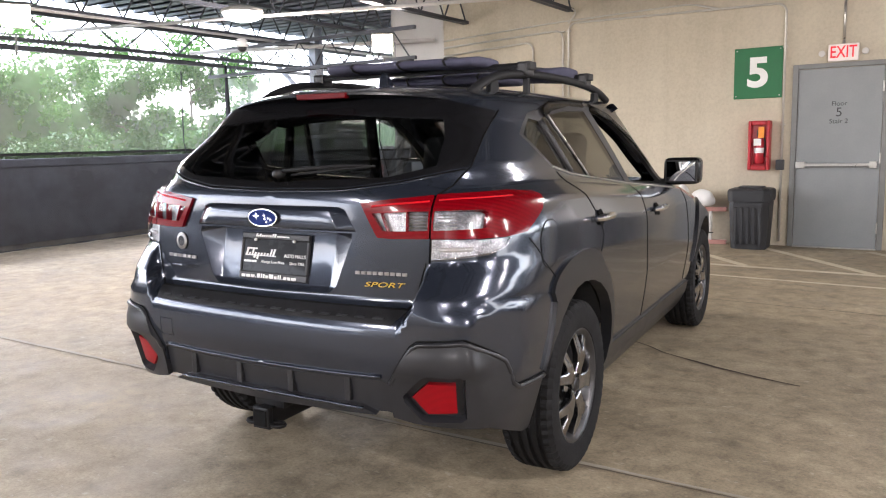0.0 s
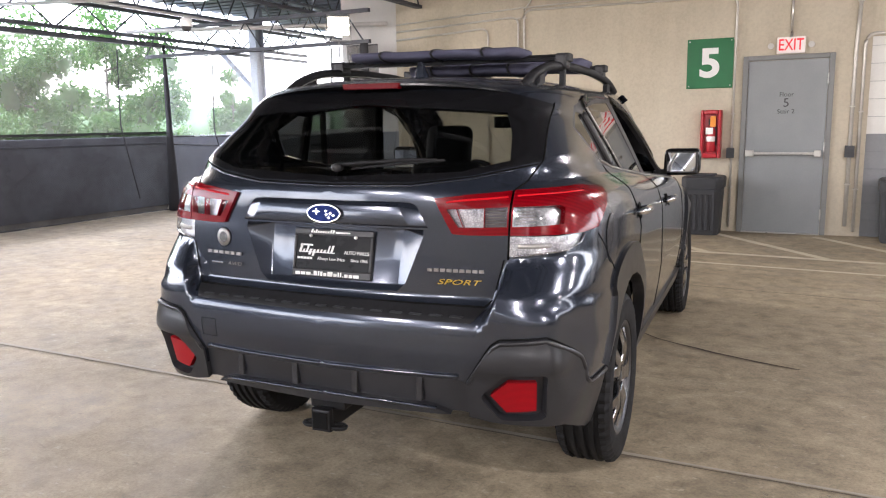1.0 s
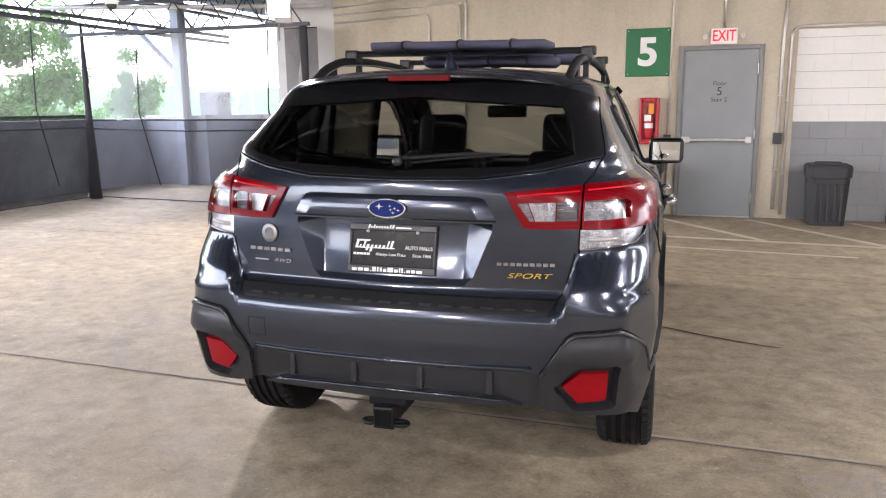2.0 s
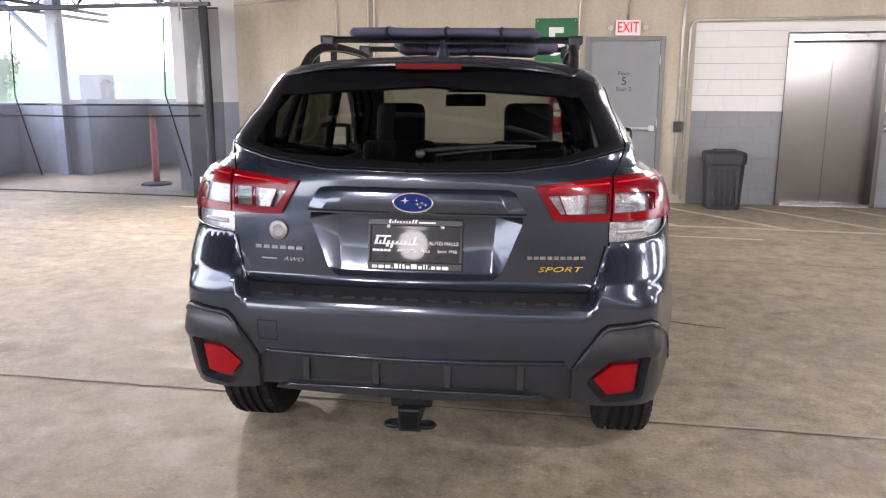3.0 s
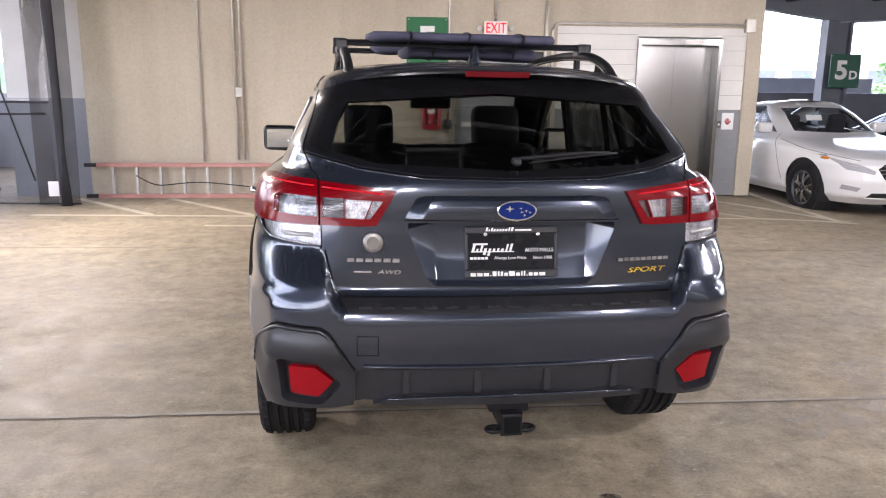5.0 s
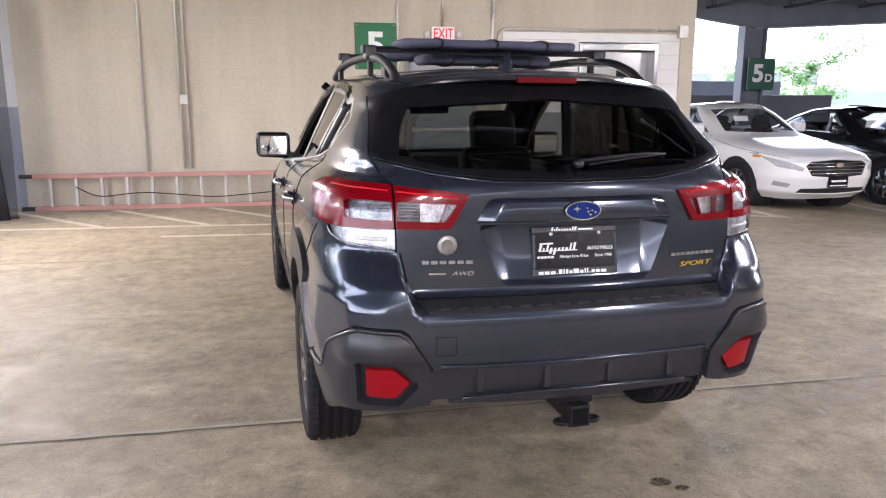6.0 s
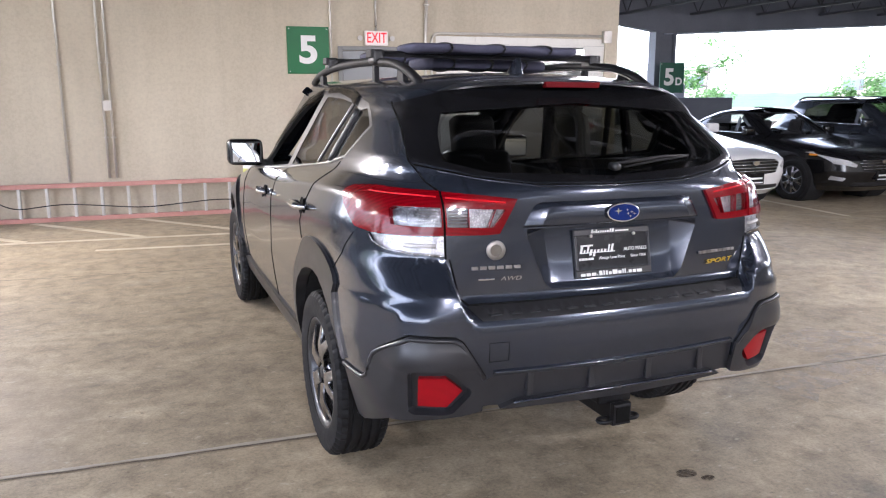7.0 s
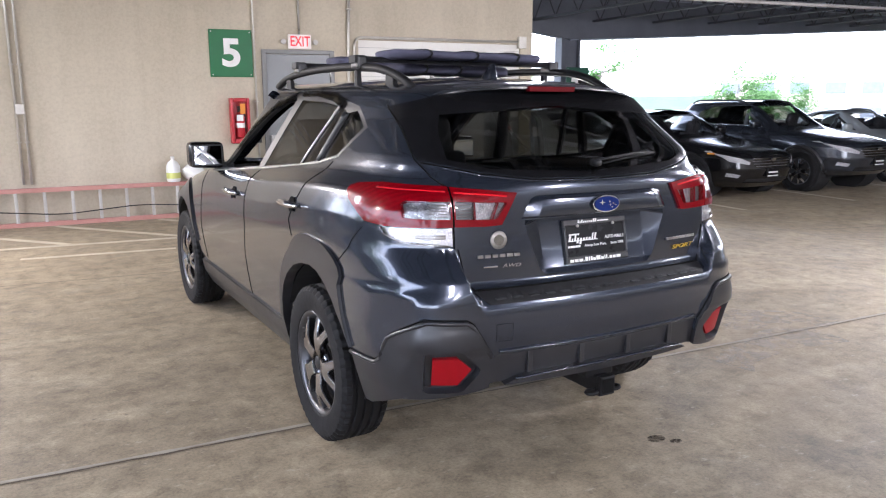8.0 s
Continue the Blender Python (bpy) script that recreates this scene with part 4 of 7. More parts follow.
class Shell:
    """A car's skin as a stack of rounded plan outlines, cut into panels.
    Rows: v, z, half width, rear y, front y, how square the rear and front corners are, and the rear's bow. The car faces +y."""

    def __init__(self, rows, ym, rise=0.0, reach=(2.4, 1.9), band=(0.72, 0.95, 1.1, 1.42)):
        rows = np.array(rows, float)
        self.vs = np.arange(rows[0, 0], rows[-1, 0] + 1e-6, 0.004)
        k = np.exp(-0.5 * (np.arange(-5, 6) / 1.1) ** 2)
        k /= k.sum()
        self.cols = []
        for c in range(1, 10):
            a = np.interp(self.vs, rows[:, 0], rows[:, c])
            self.cols.append(np.convolve(np.pad(a, 5, mode="reflect", reflect_type="odd"), k, "valid"))
        self.ym, self.lift, self.reach, self.band = ym, rise, reach, band
        self.polys = []
        self.corner = None
        self.crease = None

    def rear_at(self, yr, a, v):
        """The rear line, with its step filled in towards the corners where the body has a proud corner."""
        if self.corner is None:
            return yr
        vs, ys, va, aa, soft = self.corner
        k = smooth01((a - np.interp(v, va, aa)) / soft) * ((v > vs[0]) & (v < vs[-1]))
        return yr + k * np.minimum(0, np.interp(v, vs, ys) - yr)

    def at(self, v):
        return [np.interp(v, self.vs, c) for c in self.cols]

    def rise(self, y, v):
        a, b, c, d = self.band
        fade = smooth01((v - a) / (b - a)) * (1 - np.clip((v - c) / (d - c), 0, 1))
        return self.lift * smooth01((self.reach[0] - y) / self.reach[1]) * fade

    def place(self, q, v):
        q, v = np.asarray(q, float), np.asarray(v, float)
        z, w, yr, yf, nr, mr, nf, mf, bow = self.at(v)
        rear = q <= 1
        n, m, d = np.where(rear, nr, nf), np.where(rear, mr, mf), np.where(rear, q, 2 - q)
        lo, hi = np.maximum(0, d), np.minimum(1, 1 + d)
        for _ in range(36):
            a = (lo + hi) / 2
            big = a**n + np.clip(a - d, 0, 1) ** m > 1
            hi, lo = np.where(big, a, hi), np.where(big, lo, a)
        b = a - d
        y = np.where(rear, self.ym - b * (self.ym - self.rear_at(yr, a, v) - bow * a * a), self.ym + b * (yf - self.ym))
        if self.crease is not None:
            # the corner is cut by an upright plane that meets the rear in a crease
            x0, y0, slope, soft, v_top, spread, lo_v = self.crease
            cut = y0 + slope * (w * a - x0 - spread * np.maximum(0, v - v_top))
            fade = smooth01((v - lo_v[0]) / (lo_v[1] - lo_v[0]))
            y = np.where(rear, y + fade * (0.5 * (y + cut + np.sqrt((y - cut) ** 2 + soft**2)) - y), y)
        return np.stack([w * a, y, z + self.rise(y, v)], -1)

    def normal(self, q, v):
        e = 0.004
        du = self.place(np.minimum(q + e, 3), v) - self.place(np.maximum(q - e, -1), v)
        dv = self.place(q, np.minimum(v + e, self.vs[-1])) - self.place(q, np.maximum(v - e, self.vs[0]))
        n = np.cross(du, dv)
        return n / np.maximum(1e-9, np.linalg.norm(n, axis=-1, keepdims=True))

    def chart(self, kind, c, z):
        """From a place on the rear (x, z), the side (y, z) or the front (x, z) to the skin's own coordinates."""
        v, a = z, 1.0
        for _ in range(30):
            _, w, yr, yf, nr, mr, nf, mf, bow = [float(t) for t in self.at(v)]
            if kind == "s":
                y = c
                if c <= self.ym:
                    b = min(1, max(0, (self.ym - c) / (self.ym - yr - bow * a * a)))
                    a = (1 - b**mr) ** (1 / nr)
                    q = a - b
                else:
                    b = min(1, max(0, (c - self.ym) / (yf - self.ym)))
                    q = 2 - ((1 - b**mf) ** (1 / nf) - b)
            else:
                a = min(1, abs(c) / w)
                if kind == "r":
                    b = (1 - a**nr) ** (1 / mr)
                    y, q = self.ym - b * (self.ym - yr - bow * a * a), a - b
                else:
                    b = (1 - a**nf) ** (1 / mf)
                    y, q = self.ym + b * (yf - self.ym), 2 - (a - b)
            v = 0.5 * v + 0.5 * float(np.interp(z - float(self.rise(y, v)), self.cols[0], self.vs))
        return q, v

    def spot(self, kind, c, z, out=0.0):
        q, v = self.chart(kind, c, z)
        p, n = self.place([q], [v])[0], self.normal(np.array([q]), np.array([v]))[0]
        p = p + n * out
        if c < 0 and kind != "s":
            p[0], n = -p[0], n * np.array([-1, 1, 1])
        return Vector(p), Vector(n)

    def line(self, pts, step=0.03, closed=False):
        """The skin coordinates along a line of (kind, c, z)."""
        out = []
        seq = pts + [pts[0]] if closed else pts
        for (k0, a0, b0), (k1, a1, b1) in zip(seq, seq[1:]):
            if k0 == k1:
                n = max(1, int(math.hypot(a1 - a0, b1 - b0) / step))
                out += [self.chart(k0, a0 + (a1 - a0) * i / n, b0 + (b1 - b0) * i / n) for i in range(n)]
            else:
                s, e = np.array(self.chart(k0, a0, b0)), np.array(self.chart(k1, a1, b1))
                n = max(1, int(np.linalg.norm(e - s) / step))
                out += [tuple(s + (e - s) * i / n) for i in range(n)]
        if not closed:
            out.append(self.chart(*seq[-1]))
        return out

    def region(self, name, pts):
        self.polys.append((name, self.line(pts, closed=True)))

    def build(self, qs, rest, dv=0.03):
        """Cuts the skin. rest(p, q, v) names what no region covers."""
        v0, v1 = self.vs[0], self.vs[-1]
        grid_v = []
        v = v0
        while v < v1:
            grid_v.append(v)
            v += dv
        grid_v.append(v1)
        Q, V = [g.ravel() for g in np.meshgrid(qs, grid_v)]
        keep = np.ones(len(Q), bool)
        edges_pts = np.array([p for _, poly in self.polys for p in poly])
        inner = (Q > -1 + 1e-6) & (Q < 3 - 1e-6) & (V > v0 + 1e-6) & (V < v1 - 1e-6)
        for i in np.nonzero(inner)[0]:
            if np.min((edges_pts[:, 0] - Q[i]) ** 2 + (edges_pts[:, 1] - V[i]) ** 2) < 0.011**2:
                keep[i] = False
        pts = [Vector((float(a), float(b))) for a, b in zip(Q[keep], V[keep])]
        cuts = []
        for _, poly in self.polys:
            base = len(pts)
            pts += [Vector((min(3, max(-1, a)), min(v1, max(v0, b)))) for a, b in poly]
            cuts += [(base + i, base + (i + 1) % len(poly)) for i in range(len(poly))]
        cv, _, cf, *_ = delaunay_2d_cdt(pts, cuts, [], 0, 1e-5)
        C = np.array([(p.x, p.y) for p in cv])
        T = np.array([f for f in cf if len(f) == 3])
        P = self.place(C[:, 0], C[:, 1])
        area = np.linalg.norm(np.cross(P[T[:, 1]] - P[T[:, 0]], P[T[:, 2]] - P[T[:, 0]]), axis=1)
        T = T[area > 1e-9]
        mid = C[T].mean(1)
        names = np.array([""] * len(T), object)
        for name, poly in self.polys:
            hit = inside(mid[:, 0], mid[:, 1], poly) & (names == "")
            names[hit] = name
        M = P[T].mean(1)
        for i in np.nonzero(names == "")[0]:
            names[i] = rest(M[i], mid[i, 0], mid[i, 1])
        self.P, self.N, self.T, self.names = P, self.normal(C[:, 0], C[:, 1]), T, names

    def panel(self, part_name, regions, material, parent, side="B", out=0.0, skirt=0.02, label="", only=None):
        """One panel as a mesh: side R, L or B (both halves joined)."""
        if isinstance(regions, str):
            regions = (regions,)
        pick_t = self.T[np.isin(self.names, regions)]
        if only is not None:
            pick_t = pick_t[[only(m) for m in self.P[pick_t].mean(1)]]
        if not len(pick_t):
            return None
        bm = bmesh.new()
        nl, tl = bm.verts.layers.float_vector.new("skin_normal"), bm.faces.layers.int.new("skin")
        for s in {"R": (1,), "L": (-1,), "B": (1, -1)}[side]:
            vs = {}
            for t in pick_t:
                face = []
                for i in t:
                    if i not in vs:
                        p, n = self.P[i], self.N[i]
                        o = out(p) if callable(out) else out
                        vs[i] = bm.verts.new((s * (p[0] + n[0] * o), p[1] + n[1] * o, p[2] + n[2] * o))
                        vs[i].normal = (s * n[0], n[1], n[2])
                        vs[i][nl] = (s * n[0], n[1], n[2])
                    face.append(vs[i])
                try:
                    bm.faces.new(face if s > 0 else face[::-1])[tl] = 1
                except ValueError:
                    pass
            if skirt:
                edges = [e for e in bm.edges if e.is_boundary and e.verts[0] in set(vs.values()) and abs(e.verts[0].co.x) + abs(e.verts[1].co.x) > 2e-3]
                low = {}
                for e in edges:
                    for v in e.verts:
                        if v not in low:
                            low[v] = bm.verts.new(v.co - Vector(v.normal) * skirt)
                for e in edges:
                    a, b = e.verts
                    bm.faces.new((b, a, low[a], low[b]))
        bmesh.ops.remove_doubles(bm, verts=[v for v in bm.verts if abs(v.co.x) < 1e-3], dist=1e-4)
        bmesh.ops.recalc_face_normals(bm, faces=bm.faces)
        ob = part(part_name, bm, material, parent, label, True)
        me = ob.data
        me.set_sharp_from_angle(angle=radians(38))
        if not callable(out):
            skin = np.empty(len(me.polygons), np.int32)
            me.attributes["skin"].data.foreach_get("value", skin)
            vn = np.empty(len(me.vertices) * 3, np.float32)
            me.attributes["skin_normal"].data.foreach_get("vector", vn)
            vn = vn.reshape(-1, 3)
            loops = [(0, 0, 0)] * len(me.loops)
            for p in me.polygons:
                if skin[p.index]:
                    for li in p.loop_indices:
                        n = Vector(vn[me.loops[li].vertex_index].tolist())
                        loops[li] = n if n.dot(p.normal) > 0 else -n
            me.normals_split_custom_set(loops)
        return ob

    def bead(self, pts, r, material, parent, name="seam", side=1, out=0.0, closed=False, label="", sides=6):
        """A thin bar laid along a line on the skin."""
        C = np.array(self.line(pts, 0.025, closed))
        P, N = self.place(C[:, 0], C[:, 1]), self.normal(C[:, 0], C[:, 1])
        P = P + N * out
        return part(name, tube([(side * p[0], p[1], p[2]) for p in P], r, sides, closed=closed), material, parent, label, True)


def q_samples():
    return np.concatenate([np.linspace(-1, -0.4, 16), np.linspace(-0.385, 0.06, 42), np.linspace(0.08, 0.3, 11), np.linspace(0.33, 1.67, 38), np.linspace(1.7, 2.1, 14), np.linspace(2.14, 3, 20)])


# -- car materials
M_TYRE = surface("tyre_rubber", (0.008, 0.008, 0.0085), (0.017, 0.017, 0.018), 14, 220, (0.6, 0.8), bumps=0.25, bdist=0.002, spec=0.18)
M_RIM = surface("dark_polished_alloy", (0.3, 0.3, 0.31), (0.44, 0.44, 0.45), 12, 80, (0.12, 0.22), 1.0, 0.0)
M_BARREL = surface("dark_wheel_barrel", (0.07, 0.07, 0.073), (0.12, 0.12, 0.124), 12, 80, (0.25, 0.4), 0.8, 0.0)
M_RIM_BRIGHT = surface("bright_alloy", (0.5, 0.5, 0.51), (0.62, 0.62, 0.63), 12, 80, (0.15, 0.25), 1.0, 0.0)
M_WELL = surface("black_wheel_well", (0.008, 0.008, 0.009), (0.016, 0.016, 0.017), 9, 90, (0.8, 0.95))
M_DISC = surface("brake_steel", (0.2, 0.19, 0.18), (0.32, 0.3, 0.28), 12, 90, (0.35, 0.5), 0.9)
M_GREY_PAINT = car_paint("magnetite_grey_paint", (0.021, 0.026, 0.038), (0.042, 0.051, 0.073), 0.55, 0.22, 0.3)
M_WHITE_PAINT = car_paint("white_car_paint", (0.72, 0.72, 0.71), (0.8, 0.8, 0.79), 0.0, 0.3)
M_BLACK_PAINT = car_paint("black_car_paint", (0.004, 0.004, 0.005), (0.008, 0.008, 0.009), 0.0, 0.2, 0.2)
M_DARK_PAINT = car_paint("dark_grey_car_paint", (0.02, 0.024, 0.033), (0.036, 0.042, 0.054), 0.4, 0.25)
M_PALE_PAINT = car_paint("silver_car_paint", (0.45, 0.5, 0.52), (0.55, 0.6, 0.62), 0.4, 0.3)
M_CLAD = surface("dark_grey_cladding", (0.017, 0.0175, 0.02), (0.026, 0.027, 0.031), 10, 260, (0.28, 0.33), bumps=0.05, bdist=0.001)
M_GLOSSBLACK = surface("gloss_black", (0.006, 0.006, 0.007), (0.01, 0.01, 0.011), 6, 60, (0.2, 0.26), bumps=0.0, coat=0.0, spec=0.4)
M_TRIM = surface("satin_black_trim", (0.012, 0.012, 0.013), (0.024, 0.024, 0.026), 10, 120, (0.35, 0.5), bumps=0.1)
M_SEAM = surface("panel_gap", (0.004, 0.004, 0.004), (0.008, 0.008, 0.008), 10, 100, (0.8, 0.9), bumps=0, spec=0.1)
M_PRIVACY = glassy("privacy_glass", (0.2, 0.2, 0.185), 0.0, 1.35)
M_REARGLASS = glassy("tinted_rear_glass", (0.27, 0.28, 0.26), 0.0, 1.7)
M_CLEARGLASS = glassy("clear_glass", (0.95, 0.96, 0.95), 0.0, 1.5)
M_SMOKE = glassy("smoked_acrylic", (0.1, 0.1, 0.1), 0.03, 1.5)
M_REDLENS = lens_plastic("red_lens", (0.21, 0.001, 0.005), 0.5, 0.2)
M_REFLECTOR = lens_plastic("red_reflector", (0.3, 0.001, 0.006), 0.3, 0.5)
M_REFLECTOR.node_tree.nodes["Principled BSDF"].inputs["Coat Weight"].default_value = 0.3
M_FACET = facets("lamp_reflector", (0.22, 0.22, 0.23), (0.7, 0.7, 0.72), 140.0, 0.7, 0.28)
M_FACET_DIM = facets("smoked_lamp_reflector", (0.11, 0.11, 0.115), (0.4, 0.4, 0.42), 120.0, 0.7, 0.3)
M_LOUVRE = surface("lamp_louvre", (0.09, 0.09, 0.095), (0.16, 0.16, 0.17), 12, 90, (0.3, 0.4), 0.4, 0.0)
M_LAMPCOVER = glassy("clear_lamp_cover", (0.93, 0.93, 0.94), 0.0, 1.45)
# Brighter than the lens: its top glow line is painted into this red.
M_REDGLOW = lens_plastic("painted_red_glow", (0.62, 0.008, 0.015), 0.1, 0.2)
M_WHITELENS = lens_plastic("clear_lens", (0.45, 0.45, 0.47), 0.5)
M_DARKRED = surface("dark_red_lens", (0.1, 0.0005, 0.003), (0.14, 0.001, 0.004), 8, 90, (0.4, 0.5), spec=0.1, coat=0.05, bumps=0.0)
M_AMBER = lens_plastic("amber_lens", (0.8, 0.3, 0.02), 0.3)
M_SEAT = surface("dark_seat_cloth", (0.012, 0.012, 0.014), (0.026, 0.026, 0.03), 20, 220, (0.85, 0.95), bumps=0.3)
M_MIRROR = surface("mirror_glass", (0.86, 0.87, 0.88), (0.9, 0.91, 0.92), 3, 30, (0.01, 0.02), 1.0, 0.0)
M_BLUE = surface("blue_enamel", (0.004, 0.014, 0.1), (0.008, 0.024, 0.15), 12, 90, (0.4, 0.5), 0.0, 0.0, coat=0.0, spec=0.1)
M_GOLD = surface("yellow_badge", (0.5, 0.33, 0.02), (0.62, 0.42, 0.04), 12, 90, (0.25, 0.35), 0.3, 0.0)
M_PLATE = surface("black_plate", (0.008, 0.008, 0.009), (0.014, 0.014, 0.015), 8, 90, (0.25, 0.3), bumps=0.0, coat=0.1, spec=0.12)
M_NAVY = surface("navy_canvas", (0.06, 0.06, 0.1), (0.1, 0.1, 0.15), 12, 260, (0.75, 0.9), bumps=0.5)
M_HITCH = surface("black_steel", (0.005, 0.005, 0.006), (0.012, 0.012, 0.013), 14, 120, (0.35, 0.5), 0.0, 0.15, spec=0.25)


def wheel(parent, x, y, r=0.35, width=0.225, rim_r=0.225, spokes=5, split=True, rim_m=None, steer=0.0, name="wheel"):
    """A road wheel; x > 0 shows its face to +x."""
    rim_m = rim_m or M_RIM
    s = 1 if x > 0 else -1
    wh = new(name)
    wh.parent = parent
    wh.matrix_basis = pose(x, y, r, 0, 0, (0 if s > 0 else 180) + steer)
    h = width / 2
    # tyre with ribs, grooves and shoulder blocks
    bm = bmesh.new()
    prof = [(rim_r, -h * 0.78), (rim_r + 0.012, -h * 0.9), (r * 0.82, -h * 1.0), (r * 0.93, -h * 0.95), (r * 0.982, -h * 0.82)]
    for c in (-0.52, -0.17, 0.17, 0.52):
        c *= h
        prof += [(r * 0.997, c - 0.011), (r * 0.962, c - 0.0075), (r * 0.962, c + 0.0075), (r * 0.997, c + 0.011)]
    prof += [(r * 0.982, h * 0.82), (r * 0.93, h * 0.95), (r * 0.82, h * 1.0), (rim_r + 0.012, h * 0.9), (rim_r, h * 0.78)]
    sides = 156
    rings = []
    for i, (q, p) in enumerate(prof):
        ring = []
        for k in range(sides):
            a = 2 * math.pi * k / sides
            cut = 0.978 if (k % 3 == 0 and abs(p) > h * 0.6 and q > r * 0.9) else 1.0
            ring.append(bm.verts.new((p, math.cos(a) * q * cut, math.sin(a) * q * cut)))
        rings.append(ring)
    for A, B in zip(rings, rings[1:]):
        for k in range(sides):
            bm.faces.new((A[k], A[(k + 1) % sides], B[(k + 1) % sides], B[k]))
    bmesh.ops.recalc_face_normals(bm, faces=bm.faces)
    ty = part("tyre", bm, M_TYRE, wh, smooth=True)
    ty.data.set_sharp_from_angle(angle=radians(30))
    part("rim", lathe([(rim_r + 0.004, -h * 0.8), (rim_r - 0.012, -h * 0.7), (rim_r - 0.02, 0), (rim_r - 0.014, h * 0.6), (rim_r + 0.008, h * 0.76), (rim_r + 0.012, h * 0.86), (rim_r + 0.002, h * 0.88), (rim_r - 0.012, h * 0.74), (rim_r - 0.03, h * 0.3), (rim_r - 0.03, -h * 0.6)], 48, "x"), rim_m if not split else M_BARREL, wh, smooth=True)
    part("brake_disc", lathe([(0.0, -0.03), (0.14, -0.03), (0.14, -0.01), (0.08, -0.008), (0.07, 0.02), (0, 0.02)], 28, "x"), M_DISC, wh, smooth=True)
    part("wheel_well_back", lathe([(0.0, -h * 0.75), (rim_r - 0.01, -h * 0.75), (rim_r - 0.01, -h * 0.72), (0, -h * 0.72)], 24, "x"), M_WELL, wh)
    # spokes
    f = h * 0.72
    if split:
        arm = [(0.045, -0.032), (0.09, -0.03), (0.122, -0.042), (rim_r - 0.006, -0.088), (rim_r + 0.002, -0.05), (0.158, -0.012), (0.146, 0.0), (0.158, 0.012), (rim_r + 0.002, 0.05), (rim_r - 0.006, 0.088), (0.122, 0.042), (0.09, 0.03), (0.045, 0.032)]
    else:
        arm = [(0.04, -0.022), (0.12, -0.017), (rim_r - 0.01, -0.03), (rim_r - 0.01, 0.03), (0.12, 0.017), (0.04, 0.022)]
    bm = extrude([(a, b) for a, b in arm], 0.035, "x", 0.007, 2)
    for v in bm.verts:
        v.co.x += f - 0.035 + 0.03 * math.sin(min(1, v.co.y / rim_r) * 2.6) - 0.02 * (v.co.y / rim_r) ** 2
    sp = part("spoke", bm, rim_m, wh)
    for k in range(1, spokes):
        again(sp, pose(0, 0, 0, 360 / spokes * k, 0, 0), wh)
    part("hub", lathe([(0.075, f - 0.04), (0.07, f - 0.008), (0.03, f + 0.0), (0.0, f)], 24, "x"), rim_m, wh, smooth=True)
    part("hub_cap", lathe([(0.03, f - 0.005), (0.03, f + 0.008), (0.024, f + 0.012), (0.0, f + 0.013)], 20, "x"), M_TRIM, wh, smooth=True)
    nut = part("wheel_nut", lathe([(0.01, 0), (0.01, 0.016), (0.006, 0.02), (0, 0.02)], 6, "x"), M_CHROME, wh, at=pose(f - 0.02, 0.052, 0))
    for k in range(1, 5):
        a = 2 * math.pi * k / 5
        again(nut, pose(f - 0.02, 0.052 * math.cos(a), 0.052 * math.sin(a)), wh)
    return wh


def seat(parent, x, y, z, w=0.5, top=0.6, lean=14, bench=False):
    bm = box(-w / 2, w / 2, -0.08, 0.08, 0.0, top, 0.06, 3)
    part("seat_back", bm, M_SEAT, parent, smooth=True, at=pose(x, y, z, lean))
    part("seat_cushion", box(-w / 2, w / 2, 0.0, 0.5, -0.1, 0.06, 0.05, 3), M_SEAT, parent, smooth=True, at=pose(x, y, z))
    for hx in ((-0.42, 0.0, 0.42) if bench else (0.0,)):
        part("headrest", box(-0.14, 0.14, -0.06, 0.06, top - 0.02, top + (0.12 if bench else 0.22), 0.058, 4), M_SEAT, parent, smooth=True, at=pose(x + hx, y, z, lean))
        for k in (-0.05, 0.05):
            part("headrest_post", tube([(k, 0, top - 0.04), (k, 0, top + 0.06)], 0.008, 6), M_CHROME, parent, at=pose(x + hx, y, z, lean))

# ---------------------------------------------------------------- the grey crossover
CAR = pose(-1.963, 2.28, 0, 0, 0, 3.7)
LEAN = 0.5
RA, FA = 0.895, 3.56
